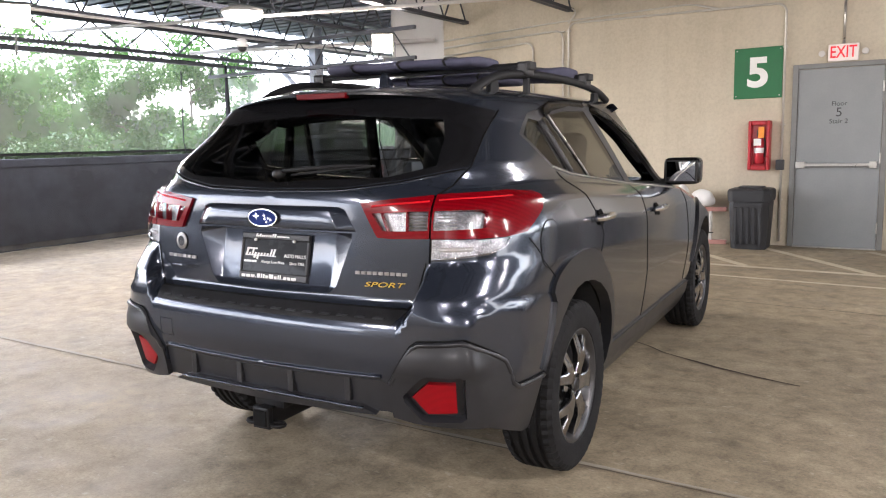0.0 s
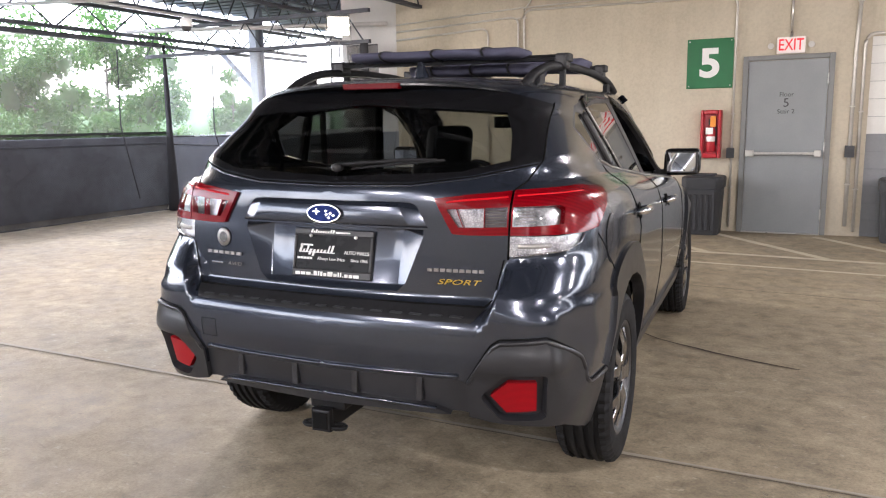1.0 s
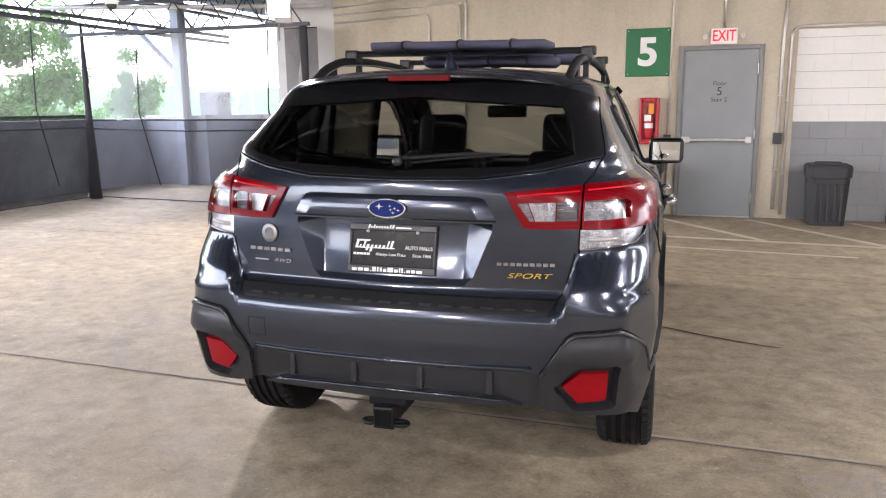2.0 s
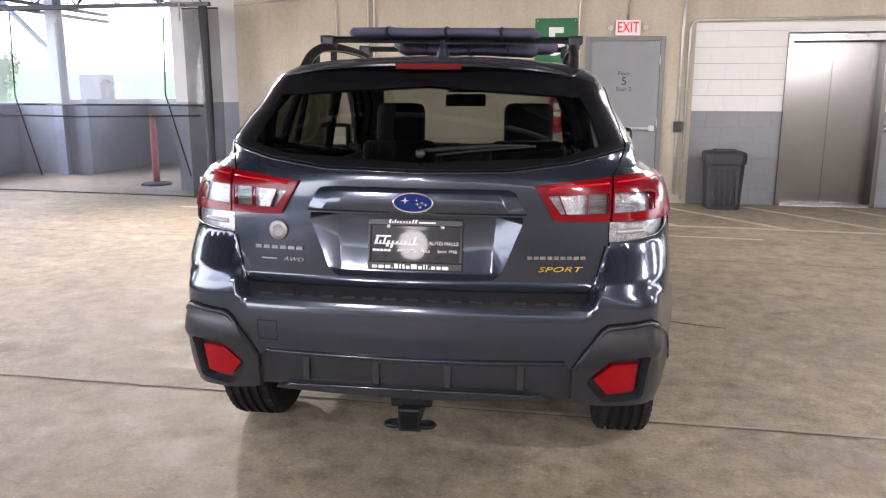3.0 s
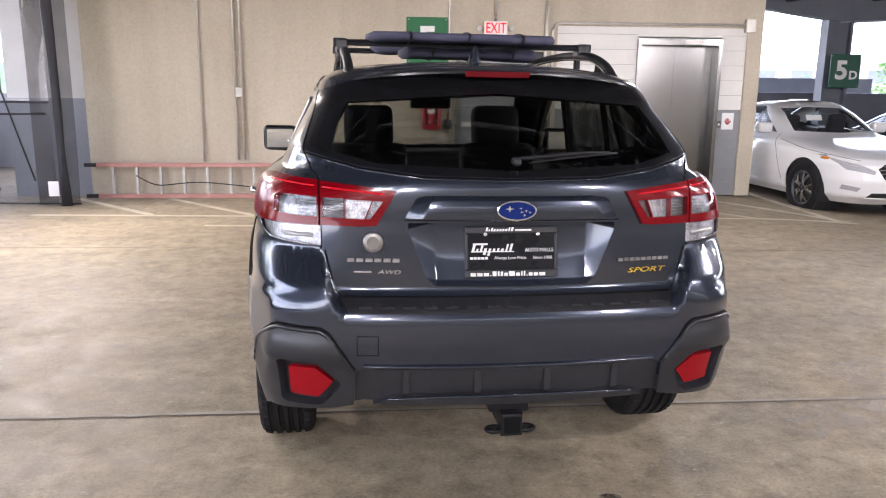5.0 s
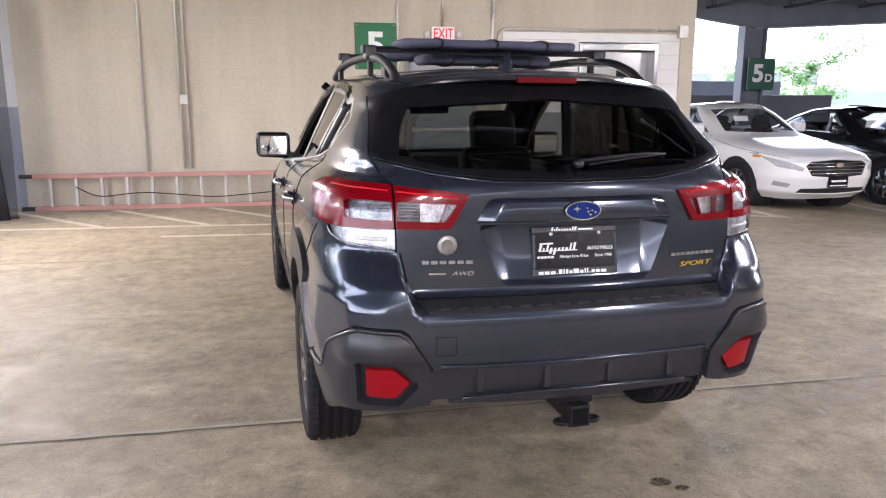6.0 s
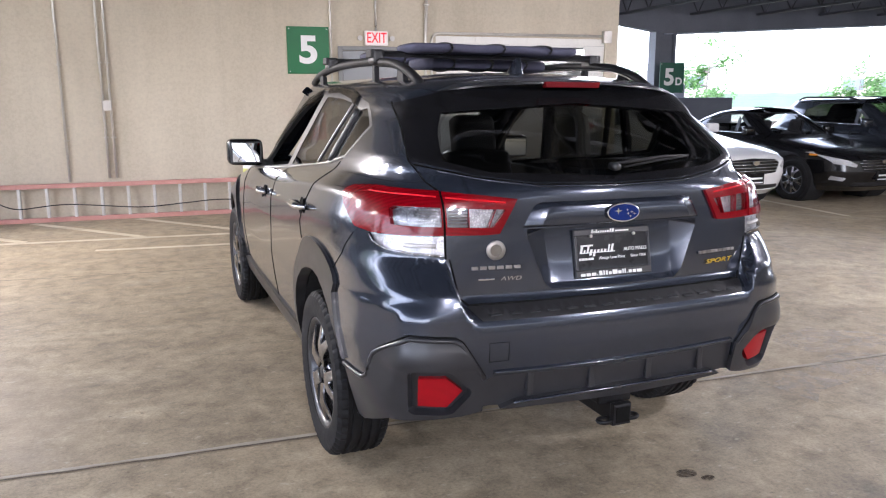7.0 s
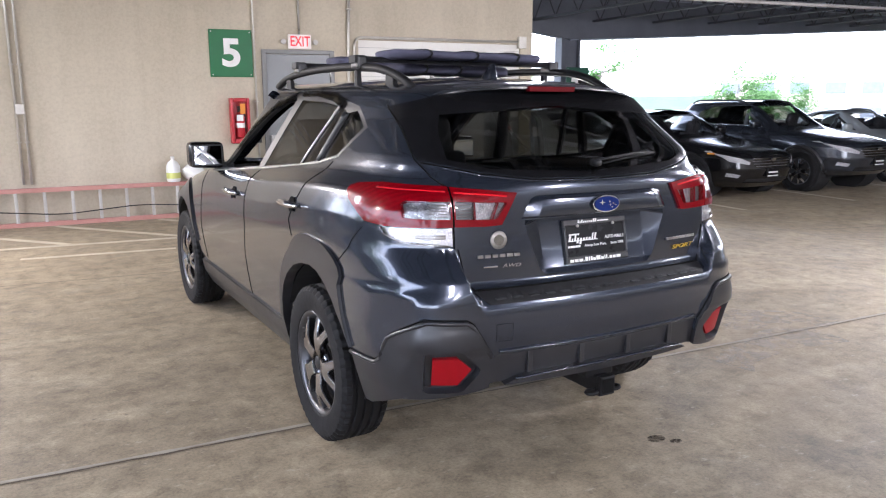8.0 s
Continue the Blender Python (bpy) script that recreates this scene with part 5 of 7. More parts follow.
# v, z, half width, rear, front, rear corner (two), front corner (two), bow of the rear
XR = [
    (0.25, 0.25, 0.80, 0.12, 4.28, 8, 12, 4, 6, 0.06), (0.34, 0.34, 0.85, 0.07, 4.38, 10, 14, 4, 6, 0.07), (0.45, 0.45, 0.876, 0.03, 4.43, 10, 14, 4, 6, 0.07),
    (0.57, 0.57, 0.893, 0.008, 4.46, 10, 14, 4, 6, 0.07), (0.66, 0.66, 0.902, -0.006, 4.45, 10, 14, 4, 6, 0.07), (0.72, 0.72, 0.902, -0.004, 4.43, 10, 13, 4, 6, 0.07), (0.752, 0.752, 0.902, 0.002, 4.42, 10, 12, 4, 6, 0.07), (0.766, 0.766, 0.902, 0.01, 4.42, 10, 12, 4, 6, 0.07),
    (0.774, 0.774, 0.902, 0.03, 4.41, 10, 12, 4, 6, 0.07), (0.79, 0.79, 0.902, 0.072, 4.40, 9, 10, 4, 6, 0.08), (0.85, 0.85, 0.902, 0.075, 4.2, 9, 10, 4, 5, 0.09),
    (0.95, 0.95, 0.896, 0.082, 3.85, 9, 9, 4, 5, 0.1), (1.00, 1.00, 0.882, 0.084, 3.55, 9, 9, 4, 5, 0.1), (1.045, 1.045, 0.868, 0.087, 3.3, 8, 9, 4, 5, 0.1),
    (1.08, 1.08, 0.828, 0.091, 3.16, 7, 9, 4, 5, 0.1), (1.105, 1.105, 0.79, 0.108, 3.08, 6.5, 10, 4, 5, 0.09), (1.14, 1.14, 0.776, 0.142, 2.98, 7, 11, 4, 5, 0.07),
    (1.18, 1.18, 0.762, 0.175, 2.9, 8, 12, 4, 5, 0.05), (1.22, 1.22, 0.748, 0.212, 2.8, 9, 13, 4, 5, 0.04), (1.39, 1.39, 0.685, 0.345, 2.44, 9, 12, 4, 5, 0.04), (1.446, 1.446, 0.664, 0.388, 2.3, 9, 12, 4, 5, 0.03),
    (1.50, 1.51, 0.634, 0.462, 2.1, 9, 11, 4, 5, 0.02), (1.53, 1.545, 0.588, 0.53, 1.96, 7, 8, 4, 4, 0), (1.57, 1.57, 0.49, 0.62, 1.82, 4, 5, 4, 4, 0),
    (1.62, 1.585, 0.33, 0.8, 1.72, 3, 4, 3, 3, 0), (1.68, 1.593, 0.12, 1.05, 1.62, 2, 3, 2, 2, 0), (1.70, 1.595, 0.02, 1.2, 1.5, 2, 2, 2, 2, 0),
]
sh = Shell(XR, 2.2, 0.10)
sh.corner = ((0.73, 0.806, 0.822, 0.889, 0.9), (-0.004, -0.001, 0.008, 0.086, 0.086), (0.74, 0.765, 0.79, 0.82, 0.889), (0.615, 0.63, 0.648, 0.665, 0.702), 0.024)
sh.crease = (0.806, 0.13, 2.5, 0.008, 0.82, 1.4, (0.36, 0.44))


def ring_poly(cy, cz, r, n=28):
    return [("s", cy + r * math.cos(2 * math.pi * k / n), max(0.2, cz + r * math.sin(2 * math.pi * k / n))) for k in range(n)]


def rounded(pts, times=2):
    """An open line with its corners cut round."""
    for _ in range(times):
        out = [pts[0]]
        for (a, b), (c, d) in zip(pts, pts[1:]):
            out += [(0.75 * a + 0.25 * c, 0.75 * b + 0.25 * d), (0.25 * a + 0.75 * c, 0.25 * b + 0.75 * d)]
        pts = out + [pts[-1]]
    return pts


def flare_poly(c):
    line = rounded([(-0.44, 0.33), (-0.43, 0.44), (-0.38, 0.6), (-0.31, 0.8), (-0.2, 0.9), (0.0, 0.925), (0.16, 0.905), (0.3, 0.82), (0.42, 0.6), (0.47, 0.44), (0.5, 0.2)])
    return [("s", c + a, b) for a, b in line]


for c in (RA, FA):
    sh.region("void", ring_poly(c, 0.355, 0.44))
sh.region("void", [("r", 0, 0.2), ("r", 0, 0.442), ("r", 0.42, 0.45), ("r", 0.5, 0.455), ("r", 0.6, 0.435), ("r", 0.72, 0.425), ("s", 0.2, 0.41), ("s", 0.3, 0.37), ("s", 0.41, 0.33), ("s", 0.55, 0.32), ("s", 0.55, 0.2)])
sh.region("flare_rear", flare_poly(RA))
sh.region("flare_front", flare_poly(FA))
# rear
sh.region("window", [("r", 0, 1.216), ("r", 0.45, 1.236), ("r", 0.6, 1.272), ("r", 0.575, 1.36), ("r", 0.535, 1.43), ("r", 0, 1.465)])
sh.region("frit", [("r", 0, 1.197), ("r", 0.3, 1.203), ("r", 0.5, 1.228), ("r", 0.685, 1.268), ("s", 0.47, 1.36), ("s", 0.64, 1.462), ("r", 0.5, 1.505), ("r", 0, 1.52)])
sh.region("lamp_outer_glass", [("r", 0.641, 1.127), ("r", 0.7, 1.128), ("s", 0.25, 1.127), ("s", 0.262, 1.118), ("s", 0.24, 1.07), ("r", 0.7, 1.067), ("r", 0.641, 1.066)])
sh.region("lamp_louvre", [("r", 0.556, 1.126), ("r", 0.624, 1.127), ("r", 0.624, 1.066), ("r", 0.556, 1.064)])
sh.region("lamp_bright", [("r", 0.466, 1.121), ("r", 0.5, 1.122), ("r", 0.553, 1.124), ("r", 0.553, 1.063), ("r", 0.49, 1.062)])
sh.region("lamp_end", [("r", 0.43, 1.119), ("r", 0.463, 1.121), ("r", 0.487, 1.062), ("r", 0.472, 1.062)])
sh.region("lamp_white", [("r", 0.6355, 1.036), ("s", 0.25, 1.034), ("s", 0.325, 1.034), ("s", 0.3, 1.005), ("s", 0.24, 0.983), ("r", 0.69, 0.972), ("r", 0.6355, 0.97)])
sh.region("lamp_inner", [("r", 0.388, 1.152), ("r", 0.5, 1.165), ("r", 0.629, 1.174), ("r", 0.629, 1.039), ("r", 0.5, 1.037), ("r", 0.452, 1.04)])
sh.region("lamp_gap", [("r", 0.629, 1.18), ("r", 0.6355, 1.18), ("r", 0.6355, 0.96), ("r", 0.629, 0.96)])
sh.region("lamp_red", [("r", 0.6355, 1.175), ("r", 0.66, 1.176), ("s", 0.4, 1.178), ("s", 0.53, 1.166), ("s", 0.565, 1.154), ("s", 0.565, 1.14), ("s", 0.53, 1.11), ("s", 0.4, 1.045), ("s", 0.3, 1.037), ("r", 0.6355, 1.039)])
GARNISH = [(0, 1.138), (0.3, 1.138), (0.325, 1.128), (0.366, 1.056), (0, 1.056)]
RECESS = [(0, 1.052), (0.35, 1.05), (0.352, 1.03), (0.29, 0.868), (0.258, 0.84), (0, 0.836)]


sh.region("garnish", [("r", x, z) for x, z in GARNISH])
sh.region("recess", [("r", x, z) for x, z in RECESS])
sh.region("tailgate", [("r", 0, 0.806), ("r", 0.56, 0.806), ("r", 0.585, 0.823), ("r", 0.618, 0.96), ("r", 0.625, 1.04), ("r", 0.633, 1.17), ("r", 0.655, 1.2), ("r", 0.69, 1.27), ("r", 0.5, 1.229), ("r", 0.3, 1.204), ("r", 0, 1.198)])
sh.region("step_pad", [("r", 0, 0.764), ("r", 0.54, 0.7655), ("r", 0.572, 0.803), ("r", 0, 0.803)])
sh.region("reflector", [("r", 0.748, 0.574), ("r", 0.658, 0.574), ("r", 0.6, 0.524), ("r", 0.648, 0.466), ("r", 0.742, 0.472)])
sh.region("reflector_bed", [("r", 0.775, 0.6), ("r", 0.762, 0.612), ("r", 0.668, 0.612), ("r", 0.645, 0.602), ("r", 0.574, 0.53), ("r", 0.576, 0.512), ("r", 0.628, 0.45), ("r", 0.648, 0.444), ("r", 0.75, 0.447), ("r", 0.765, 0.458)])
sh.region("skid", [("r", 0, 0.442), ("r", 0.5, 0.442), ("r", 0.4, 0.476), ("r", 0, 0.482)])
sh.region("valance", [("r", 0, 0.44), ("r", 0.53, 0.44), ("r", 0.523, 0.565), ("r", 0.502, 0.575), ("r", 0, 0.564)])
sh.region("clad", [("r", 0.526, 0.42), ("r", 0.526, 0.568), ("r", 0.612, 0.7), ("r", 0.636, 0.716), ("r", 0.775, 0.724), ("r", 0.795, 0.714), ("s", 0.18, 0.64), ("s", 0.26, 0.555), ("s", 0.31, 0.532), ("s", 0.58, 0.52), ("s", 0.58, 0.2), ("s", 0.3, 0.2), ("r", 0.6, 0.3)])
sh.region("bumper", [("r", 0, 0.44), ("r", 0, 0.762), ("r", 0.556, 0.7635), ("r", 0.595, 0.805), ("r", 0.622, 0.965), ("s", 0.2, 0.97), ("s", 0.3, 0.983), ("s", 0.4, 1.01), ("s", 0.52, 0.93), ("s", 0.68, 0.84), ("s", 0.6, 0.66), ("s", 0.57, 0.51), ("s", 0.3, 0.53), ("r", 0.7, 0.44)])
# sides
sh.region("front_glass", [("s", 2.0, 1.128), ("s", 2.68, 1.07), ("s", 2.42, 1.24), ("s", 2.1, 1.4), ("s", 1.88, 1.478), ("s", 1.73, 1.492)])
sh.region("rear_glass", [("s", 1.34, 1.188), ("s", 1.9, 1.135), ("s", 1.64, 1.485), ("s", 1.35, 1.478), ("s", 1.13, 1.458)])
sh.region("vent_glass", [("s", 1.13, 1.216), ("s", 1.315, 1.19), ("s", 1.105, 1.454), ("s", 1.03, 1.44)])
sh.region("quarter_glass", [("s", 0.775, 1.375), ("s", 0.92, 1.252), ("s", 1.075, 1.226), ("s", 0.985, 1.43), ("s", 0.9, 1.44)])
sh.region("dlo", [("s", 0.735, 1.375), ("s", 0.905, 1.238), ("s", 1.1, 1.203), ("s", 1.92, 1.117), ("s", 2.78, 1.045), ("s", 2.55, 1.21), ("s", 2.2, 1.395), ("s", 1.9, 1.505), ("s", 1.6, 1.517), ("s", 1.2, 1.503), ("s", 0.9, 1.46)])
sh.region("fuel_door", ring_poly(0.575, 0.985, 0.083, 20))
sh.region("rear_door", [("s", 1.34, 0.42), ("s", 1.93, 0.42), ("s", 1.905, 1.118), ("s", 0.93, 1.232), ("s", 1.02, 1.13), ("s", 1.17, 0.95), ("s", 1.13, 0.84), ("s", 1.25, 0.64)])
sh.region("front_door", [("s", 1.935, 0.42), ("s", 2.95, 0.42), ("s", 2.98, 0.7), ("s", 2.9, 1.03), ("s", 1.91, 1.116)])
sh.region("sill", [("s", 1.2, 0.2), ("s", 3.2, 0.2), ("s", 3.1, 0.42), ("s", 1.28, 0.42)])
# front
sh.region("windscreen", [("f", 0, 1.075), ("f", 0.55, 1.09), ("f", 0.6, 1.12), ("f", 0.555, 1.35), ("f", 0.5, 1.48), ("f", 0, 1.505)])
sh.region("headlamp", [("f", 0.5, 0.74), ("f", 0.8, 0.78), ("s", 3.95, 0.84), ("s", 3.95, 0.78), ("f", 0.7, 0.66), ("f", 0.5, 0.68)])
sh.region("grille", [("f", 0, 0.78), ("f", 0.42, 0.76), ("f", 0.46, 0.7), ("f", 0.36, 0.56), ("f", 0, 0.56)])


def rest_of(p, q, v):
    if v > 1.5:
        return "roof"
    if q < -0.25:
        return "tailgate" if v > 0.7 else "bumper"
    if p[1] > 3.05 and q > 2.15 and v > 0.79:
        return "hood" if v < 1.09 else "cowl"
    if q > 2.1 and v < 0.8:
        return "front_bumper"
    if p[1] > 2.85:
        return "fender"
    if (p[1] < 0.6 and v < 0.62) or (p[0] < 0.64 and p[1] < 0.21):
        return "lamp_gap" if v > 0.8 else "sliver"
    return "quarter" if p[1] < 1.5 else "pillar"


sh.build(q_samples(), rest_of, 0.018)

car = thing("crossover_car", CAR, "dark grey compact crossover with roof pads and a tow hitch", "car")


def body(name, regions, material, **kw):
    ob = sh.panel(name, regions, material, car, **kw)
    if ob:
        ob.matrix_basis = pose(0, 0, 0, 0, LEAN, 0)
    return ob


def fit_on(ob):
    """Parts of the body lean with it."""
    ob.matrix_basis = pose(0, 0, 0, 0, LEAN, 0) @ ob.matrix_basis
    return ob


def bead(pts, r, material, name="seam", side=1, **kw):
    return fit_on(sh.bead(pts, r, material, car, name, side, **kw))


def brow(p):
    """The corner cladding swells to a brow over the reflector's pocket."""
    y, z = float(p[1]), float(p[2])
    swell = pick((0.44, 0.59, 0.622, 0.7, 0.73), (0.0, 0.002, 0.016, 0.0, 0.0), z)
    return 0.008 + swell * (1 - float(smooth01((y - 0.1) / 0.12)))


tail = body("tailgate", "tailgate", M_GREY_PAINT, skirt=0.03)


def facet_panel(name, columns, material, label=""):
    """A pressed panel on the tailgate: columns of (x, z, out) from the middle to its end, mirrored."""
    half = []
    for (c0, c1) in zip(columns, columns[1:]):
        n = 5 if c1[0][0] - c0[0][0] > 0.15 else 1
        half += [[tuple(p + (q - p) * k / n for p, q in zip(u, w)) for u, w in zip(c0, c1)] for k in range(n)]
    half.append(columns[-1])
    full = [[(-x, z, o) for x, z, o in c] for c in reversed(half[1:])] + half
    bm = bmesh.new()
    grid = [[bm.verts.new(sh.spot("r", x, z, o)[0]) for x, z, o in c] for c in full]
    for A, B in zip(grid, grid[1:]):
        for k in range(len(A) - 1):
            try:
                bm.faces.new((A[k], B[k], B[k + 1], A[k + 1]))
            except ValueError:
                pass
    bmesh.ops.recalc_face_normals(bm, faces=bm.faces)
    if sum(f.normal.y * f.calc_area() for f in bm.faces) > 0:
        bmesh.ops.reverse_faces(bm, faces=bm.faces)
    sharp = [e for e in bm.edges if len(e.link_faces) == 2 and e.calc_face_angle(0) > 0.2]
    bmesh.ops.bevel(bm, geom=sharp, offset=0.004, segments=2, affect="EDGES", profile=0.5)
    ob = fit_on(part(name, bm, material, car, label, True))
    ob.data.set_sharp_from_angle(angle=radians(50))
    return ob


facet_panel("plate_recess", [
    [(0, 1.054, 0), (0, 1.05, -0.05), (0, 0.856, -0.014), (0, 0.835, 0)],
    [(0.268, 1.053, 0), (0.268, 1.048, -0.05), (0.254, 0.858, -0.014), (0.246, 0.836, 0)],
    [(0.351, 1.051, 0), (0.352, 1.03, 0), (0.288, 0.866, 0), (0.262, 0.839, 0)]], M_GREY_PAINT, "recessed grey plate panel")
facet_panel("tailgate_garnish", [
    [(0, 1.139, 0), (0, 1.126, 0.021), (0, 1.062, 0.025), (0, 1.054, -0.01)],
    [(0.27, 1.139, 0), (0.272, 1.126, 0.019), (0.305, 1.062, 0.023), (0.315, 1.054, -0.01)],
    [(0.318, 1.132, 0), (0.334, 1.112, 0), (0.363, 1.06, 0), (0.366, 1.055, -0.004)]], M_GREY_PAINT)
body("rear_window", "window", M_REARGLASS, skirt=0, label="dark tinted rear window")
body("window_border", "frit", M_GLOSSBLACK, out=0.001, skirt=0.012, label="gloss black window border")
body("bumper", "bumper", M_GREY_PAINT, skirt=0.03)
body("bumper_step", "step_pad", M_RAIL, out=0.004, skirt=0.012, label="black ribbed step pad")
body("valance", "valance", M_CLAD, out=-0.012, skirt=0.02, label="dark grey lower valance")
body("skid_plate", "skid", M_CLAD, out=0.012, skirt=0.03)
body("roof", "roof", M_GREY_PAINT, skirt=0.01)
body("hood", "hood", M_GREY_PAINT)
body("cowl", "cowl", M_TRIM)
body("windscreen", "windscreen", M_CLEARGLASS, skirt=0)
body("front_bumper", "front_bumper", M_GREY_PAINT)
body("grille", "grille", M_TRIM, out=-0.01)
for s, side in (("R", 1), ("L", -1)):
    body("quarter_panel", "quarter", M_GREY_PAINT, side=s)
    body("roof_pillar", "pillar", M_GREY_PAINT, side=s)
    body("fender", "fender", M_GREY_PAINT, side=s)
    body("front_door", "front_door", M_GREY_PAINT, side=s)
    body("rear_door", "rear_door", M_GREY_PAINT, side=s)
    body("bumper_cladding", "clad", M_CLAD, side=s, out=brow, skirt=0.04, label="dark grey bumper corner cladding")
    body("reflector_bed", "reflector_bed", M_CLAD, side=s, out=-0.028, skirt=0.0)
    body("reflector", "reflector", M_REFLECTOR, side=s, out=-0.008, skirt=0.024, label="red rear reflector")
    body("wheel_arch_trim", "flare_rear", M_CLAD, side=s, out=0.014, skirt=0.05, label="dark grey wheel arch trim")
    body("wheel_arch_trim", "flare_front", M_CLAD, side=s, out=0.014, skirt=0.05, label="dark grey wheel arch trim")
    body("sill_trim", "sill", M_CLAD, side=s, out=0.014, skirt=0.04)
    lamp = body("tail_lamp", "lamp_red", M_REDLENS, side=s, out=0.012, skirt=0.03, label="red tail lamp")
    gate_lamp = body("tailgate_lamp", "lamp_inner", M_REDLENS, side=s, out=0.012, skirt=0.03, label="red tailgate lamp")
    body("lamp_gap", "lamp_gap", M_SEAM, side=s, out=-0.012, skirt=0.0)
    for nm, rg, mt, o, lb, to in (
            ("lamp_segment", "lamp_outer_glass", M_FACET_DIM, -0.012, "smoked lamp reflector", lamp), ("reversing_lamp", "lamp_white", M_FACET, -0.008, "bright reversing lamp reflector", lamp),
            ("louvre", "lamp_louvre", M_LOUVRE, -0.012, "dark lamp louvre", gate_lamp), ("reflector", "lamp_bright", M_FACET, -0.012, "bright lamp reflector", gate_lamp),
            ("lamp_end", "lamp_end", M_FACET_DIM, -0.008, "smoked lamp end", gate_lamp)):
        sh.panel(nm, rg, mt, to, s, o, 0.0, lb)
    sh.panel("cover", "lamp_outer_glass", M_LAMPCOVER, lamp, s, 0.009, 0, "clear lamp cover")
    sh.panel("cover", "lamp_white", M_LAMPCOVER, lamp, s, 0.009, 0, "clear lamp cover")
    sh.panel("cover", ("lamp_louvre", "lamp_bright", "lamp_end"), M_LAMPCOVER, gate_lamp, s, 0.009, 0, "clear lamp cover")
    for k in range(5):
        z = 1.074 + 0.0105 * k
        sh.bead([("r", 0.558, z), ("r", 0.618, z + 0.001)], 0.0021, M_DISC, gate_lamp, "louvre_blade", side, -0.007)
        sh.bead([("r", 0.652, z + 0.001), ("r", 0.71, z + 0.002)], 0.0014, M_DISC, lamp, "lens_rib", side, -0.006)
    sh.bead([("r", 0.43, 1.142), ("r", 0.5, 1.149), ("r", 0.622, 1.156)], 0.004, M_REDGLOW, gate_lamp, "lens_glow_ridge", side, 0.0105)
    sh.bead([("r", 0.648, 1.158), ("r", 0.72, 1.16), ("s", 0.3, 1.16), ("s", 0.4, 1.16)], 0.004, M_REDGLOW, lamp, "lens_glow_ridge", side, 0.0105)
    sh.bead([("r", 0.645, 0.972), ("r", 0.69, 0.976), ("s", 0.24, 0.987), ("s", 0.3, 1.008), ("s", 0.32, 1.03)], 0.003, M_CHROME, lamp, "lamp_edge", side, 0.004)
    sh.bead([("r", 0.66, 1.004), ("r", 0.7, 1.004), ("s", 0.2, 1.005)], 0.008, M_RUNG, lamp, "bulb_shroud", side, -0.006)
    body("window_surround", "dlo", M_TRIM, side=s, out=-0.002, skirt=0.02, label="black window surround")
    body("rear_side_window", "rear_glass", M_PRIVACY, side=s, out=-0.004, skirt=0)
    body("vent_window", "vent_glass", M_PRIVACY, side=s, out=-0.004, skirt=0)
    body("quarter_window", "quarter_glass", M_PRIVACY, side=s, out=-0.004, skirt=0)
    body("headlamp", "headlamp", M_WHITELENS, side=s, out=0.004)
    body("fuel_flap", "fuel_door", M_GREY_PAINT, side=s, out=0.002 if s == "R" else 0.0, skirt=0.012)
    # panel gaps and bright edges
    bead([("s", 1.92, 0.43), ("s", 1.925, 0.8), ("s", 1.905, 1.115)], 0.0026, M_SEAM, side=side)
    bead([("s", 0.93, 1.225), ("s", 1.02, 1.13), ("s", 1.17, 0.95), ("s", 1.15, 0.88)], 0.0026, M_SEAM, side=side)
    bead([("s", 2.95, 0.45), ("s", 2.98, 0.7), ("s", 2.9, 1.04)], 0.0026, M_SEAM, side=side)
    bead([("s", 0.42, 1.02), ("s", 0.52, 0.93), ("s", 0.67, 0.845)], 0.0024, M_SEAM, side=side)
    bead([("r", 0.56, 0.803), ("r", 0.59, 0.83), ("r", 0.62, 0.96)], 0.003, M_SEAM, side=side)
    bead([("r", 0.631, 1.05), ("r", 0.636, 1.18), ("r", 0.66, 1.205), ("r", 0.69, 1.27), ("s", 0.48, 1.37), ("s", 0.66, 1.465)], 0.0035, M_SEAM, side=side)
    bead([("s", 0.91, 1.243), ("s", 1.1, 1.206), ("s", 1.92, 1.12), ("s", 2.7, 1.052)], 0.004, M_STEEL, "window_strip", side, out=0.002)
    bead([("s", 1.32, 1.187), ("s", 1.12, 1.455)], 0.0045, M_STEEL, "window_divider", side, out=0.001)
    bead([("s", 1.1, 1.216), ("s", 1.01, 1.43)], 0.016, M_TRIM, "window_pillar", side, out=-0.002)
    if side == 1:
        bead(ring_poly(0.575, 0.985, 0.084, 24), 0.0025, M_SEAM, side=1, closed=True)
    bead([("r", 0.528, 0.572), ("r", 0.61, 0.703), ("r", 0.635, 0.72), ("r", 0.775, 0.728), ("r", 0.797, 0.716), ("s", 0.178, 0.643), ("s", 0.258, 0.558), ("s", 0.31, 0.536), ("s", 0.5, 0.526)], 0.004, M_SEAM, side=side)
    bead([("r", 0.534, 0.569), ("r", 0.617, 0.696), ("r", 0.638, 0.71), ("r", 0.772, 0.718), ("r", 0.79, 0.708), ("s", 0.182, 0.634), ("s", 0.262, 0.55), ("s", 0.312, 0.526), ("s", 0.5, 0.516)], 0.009, M_CLAD, "cladding_edge", side, out=0.005)
    # rain visors
    for a in ([("s", 1.74, 1.52), ("s", 2.0, 1.475), ("s", 2.3, 1.35), ("s", 2.5, 1.22)], [("s", 1.06, 1.488), ("s", 1.2, 1.515), ("s", 1.45, 1.525), ("s", 1.68, 1.525)]):
        C = np.array(sh.line(a, 0.03))
        P, N = sh.place(C[:, 0], C[:, 1]), sh.normal(C[:, 0], C[:, 1])
        bm, rows_v = bmesh.new(), []
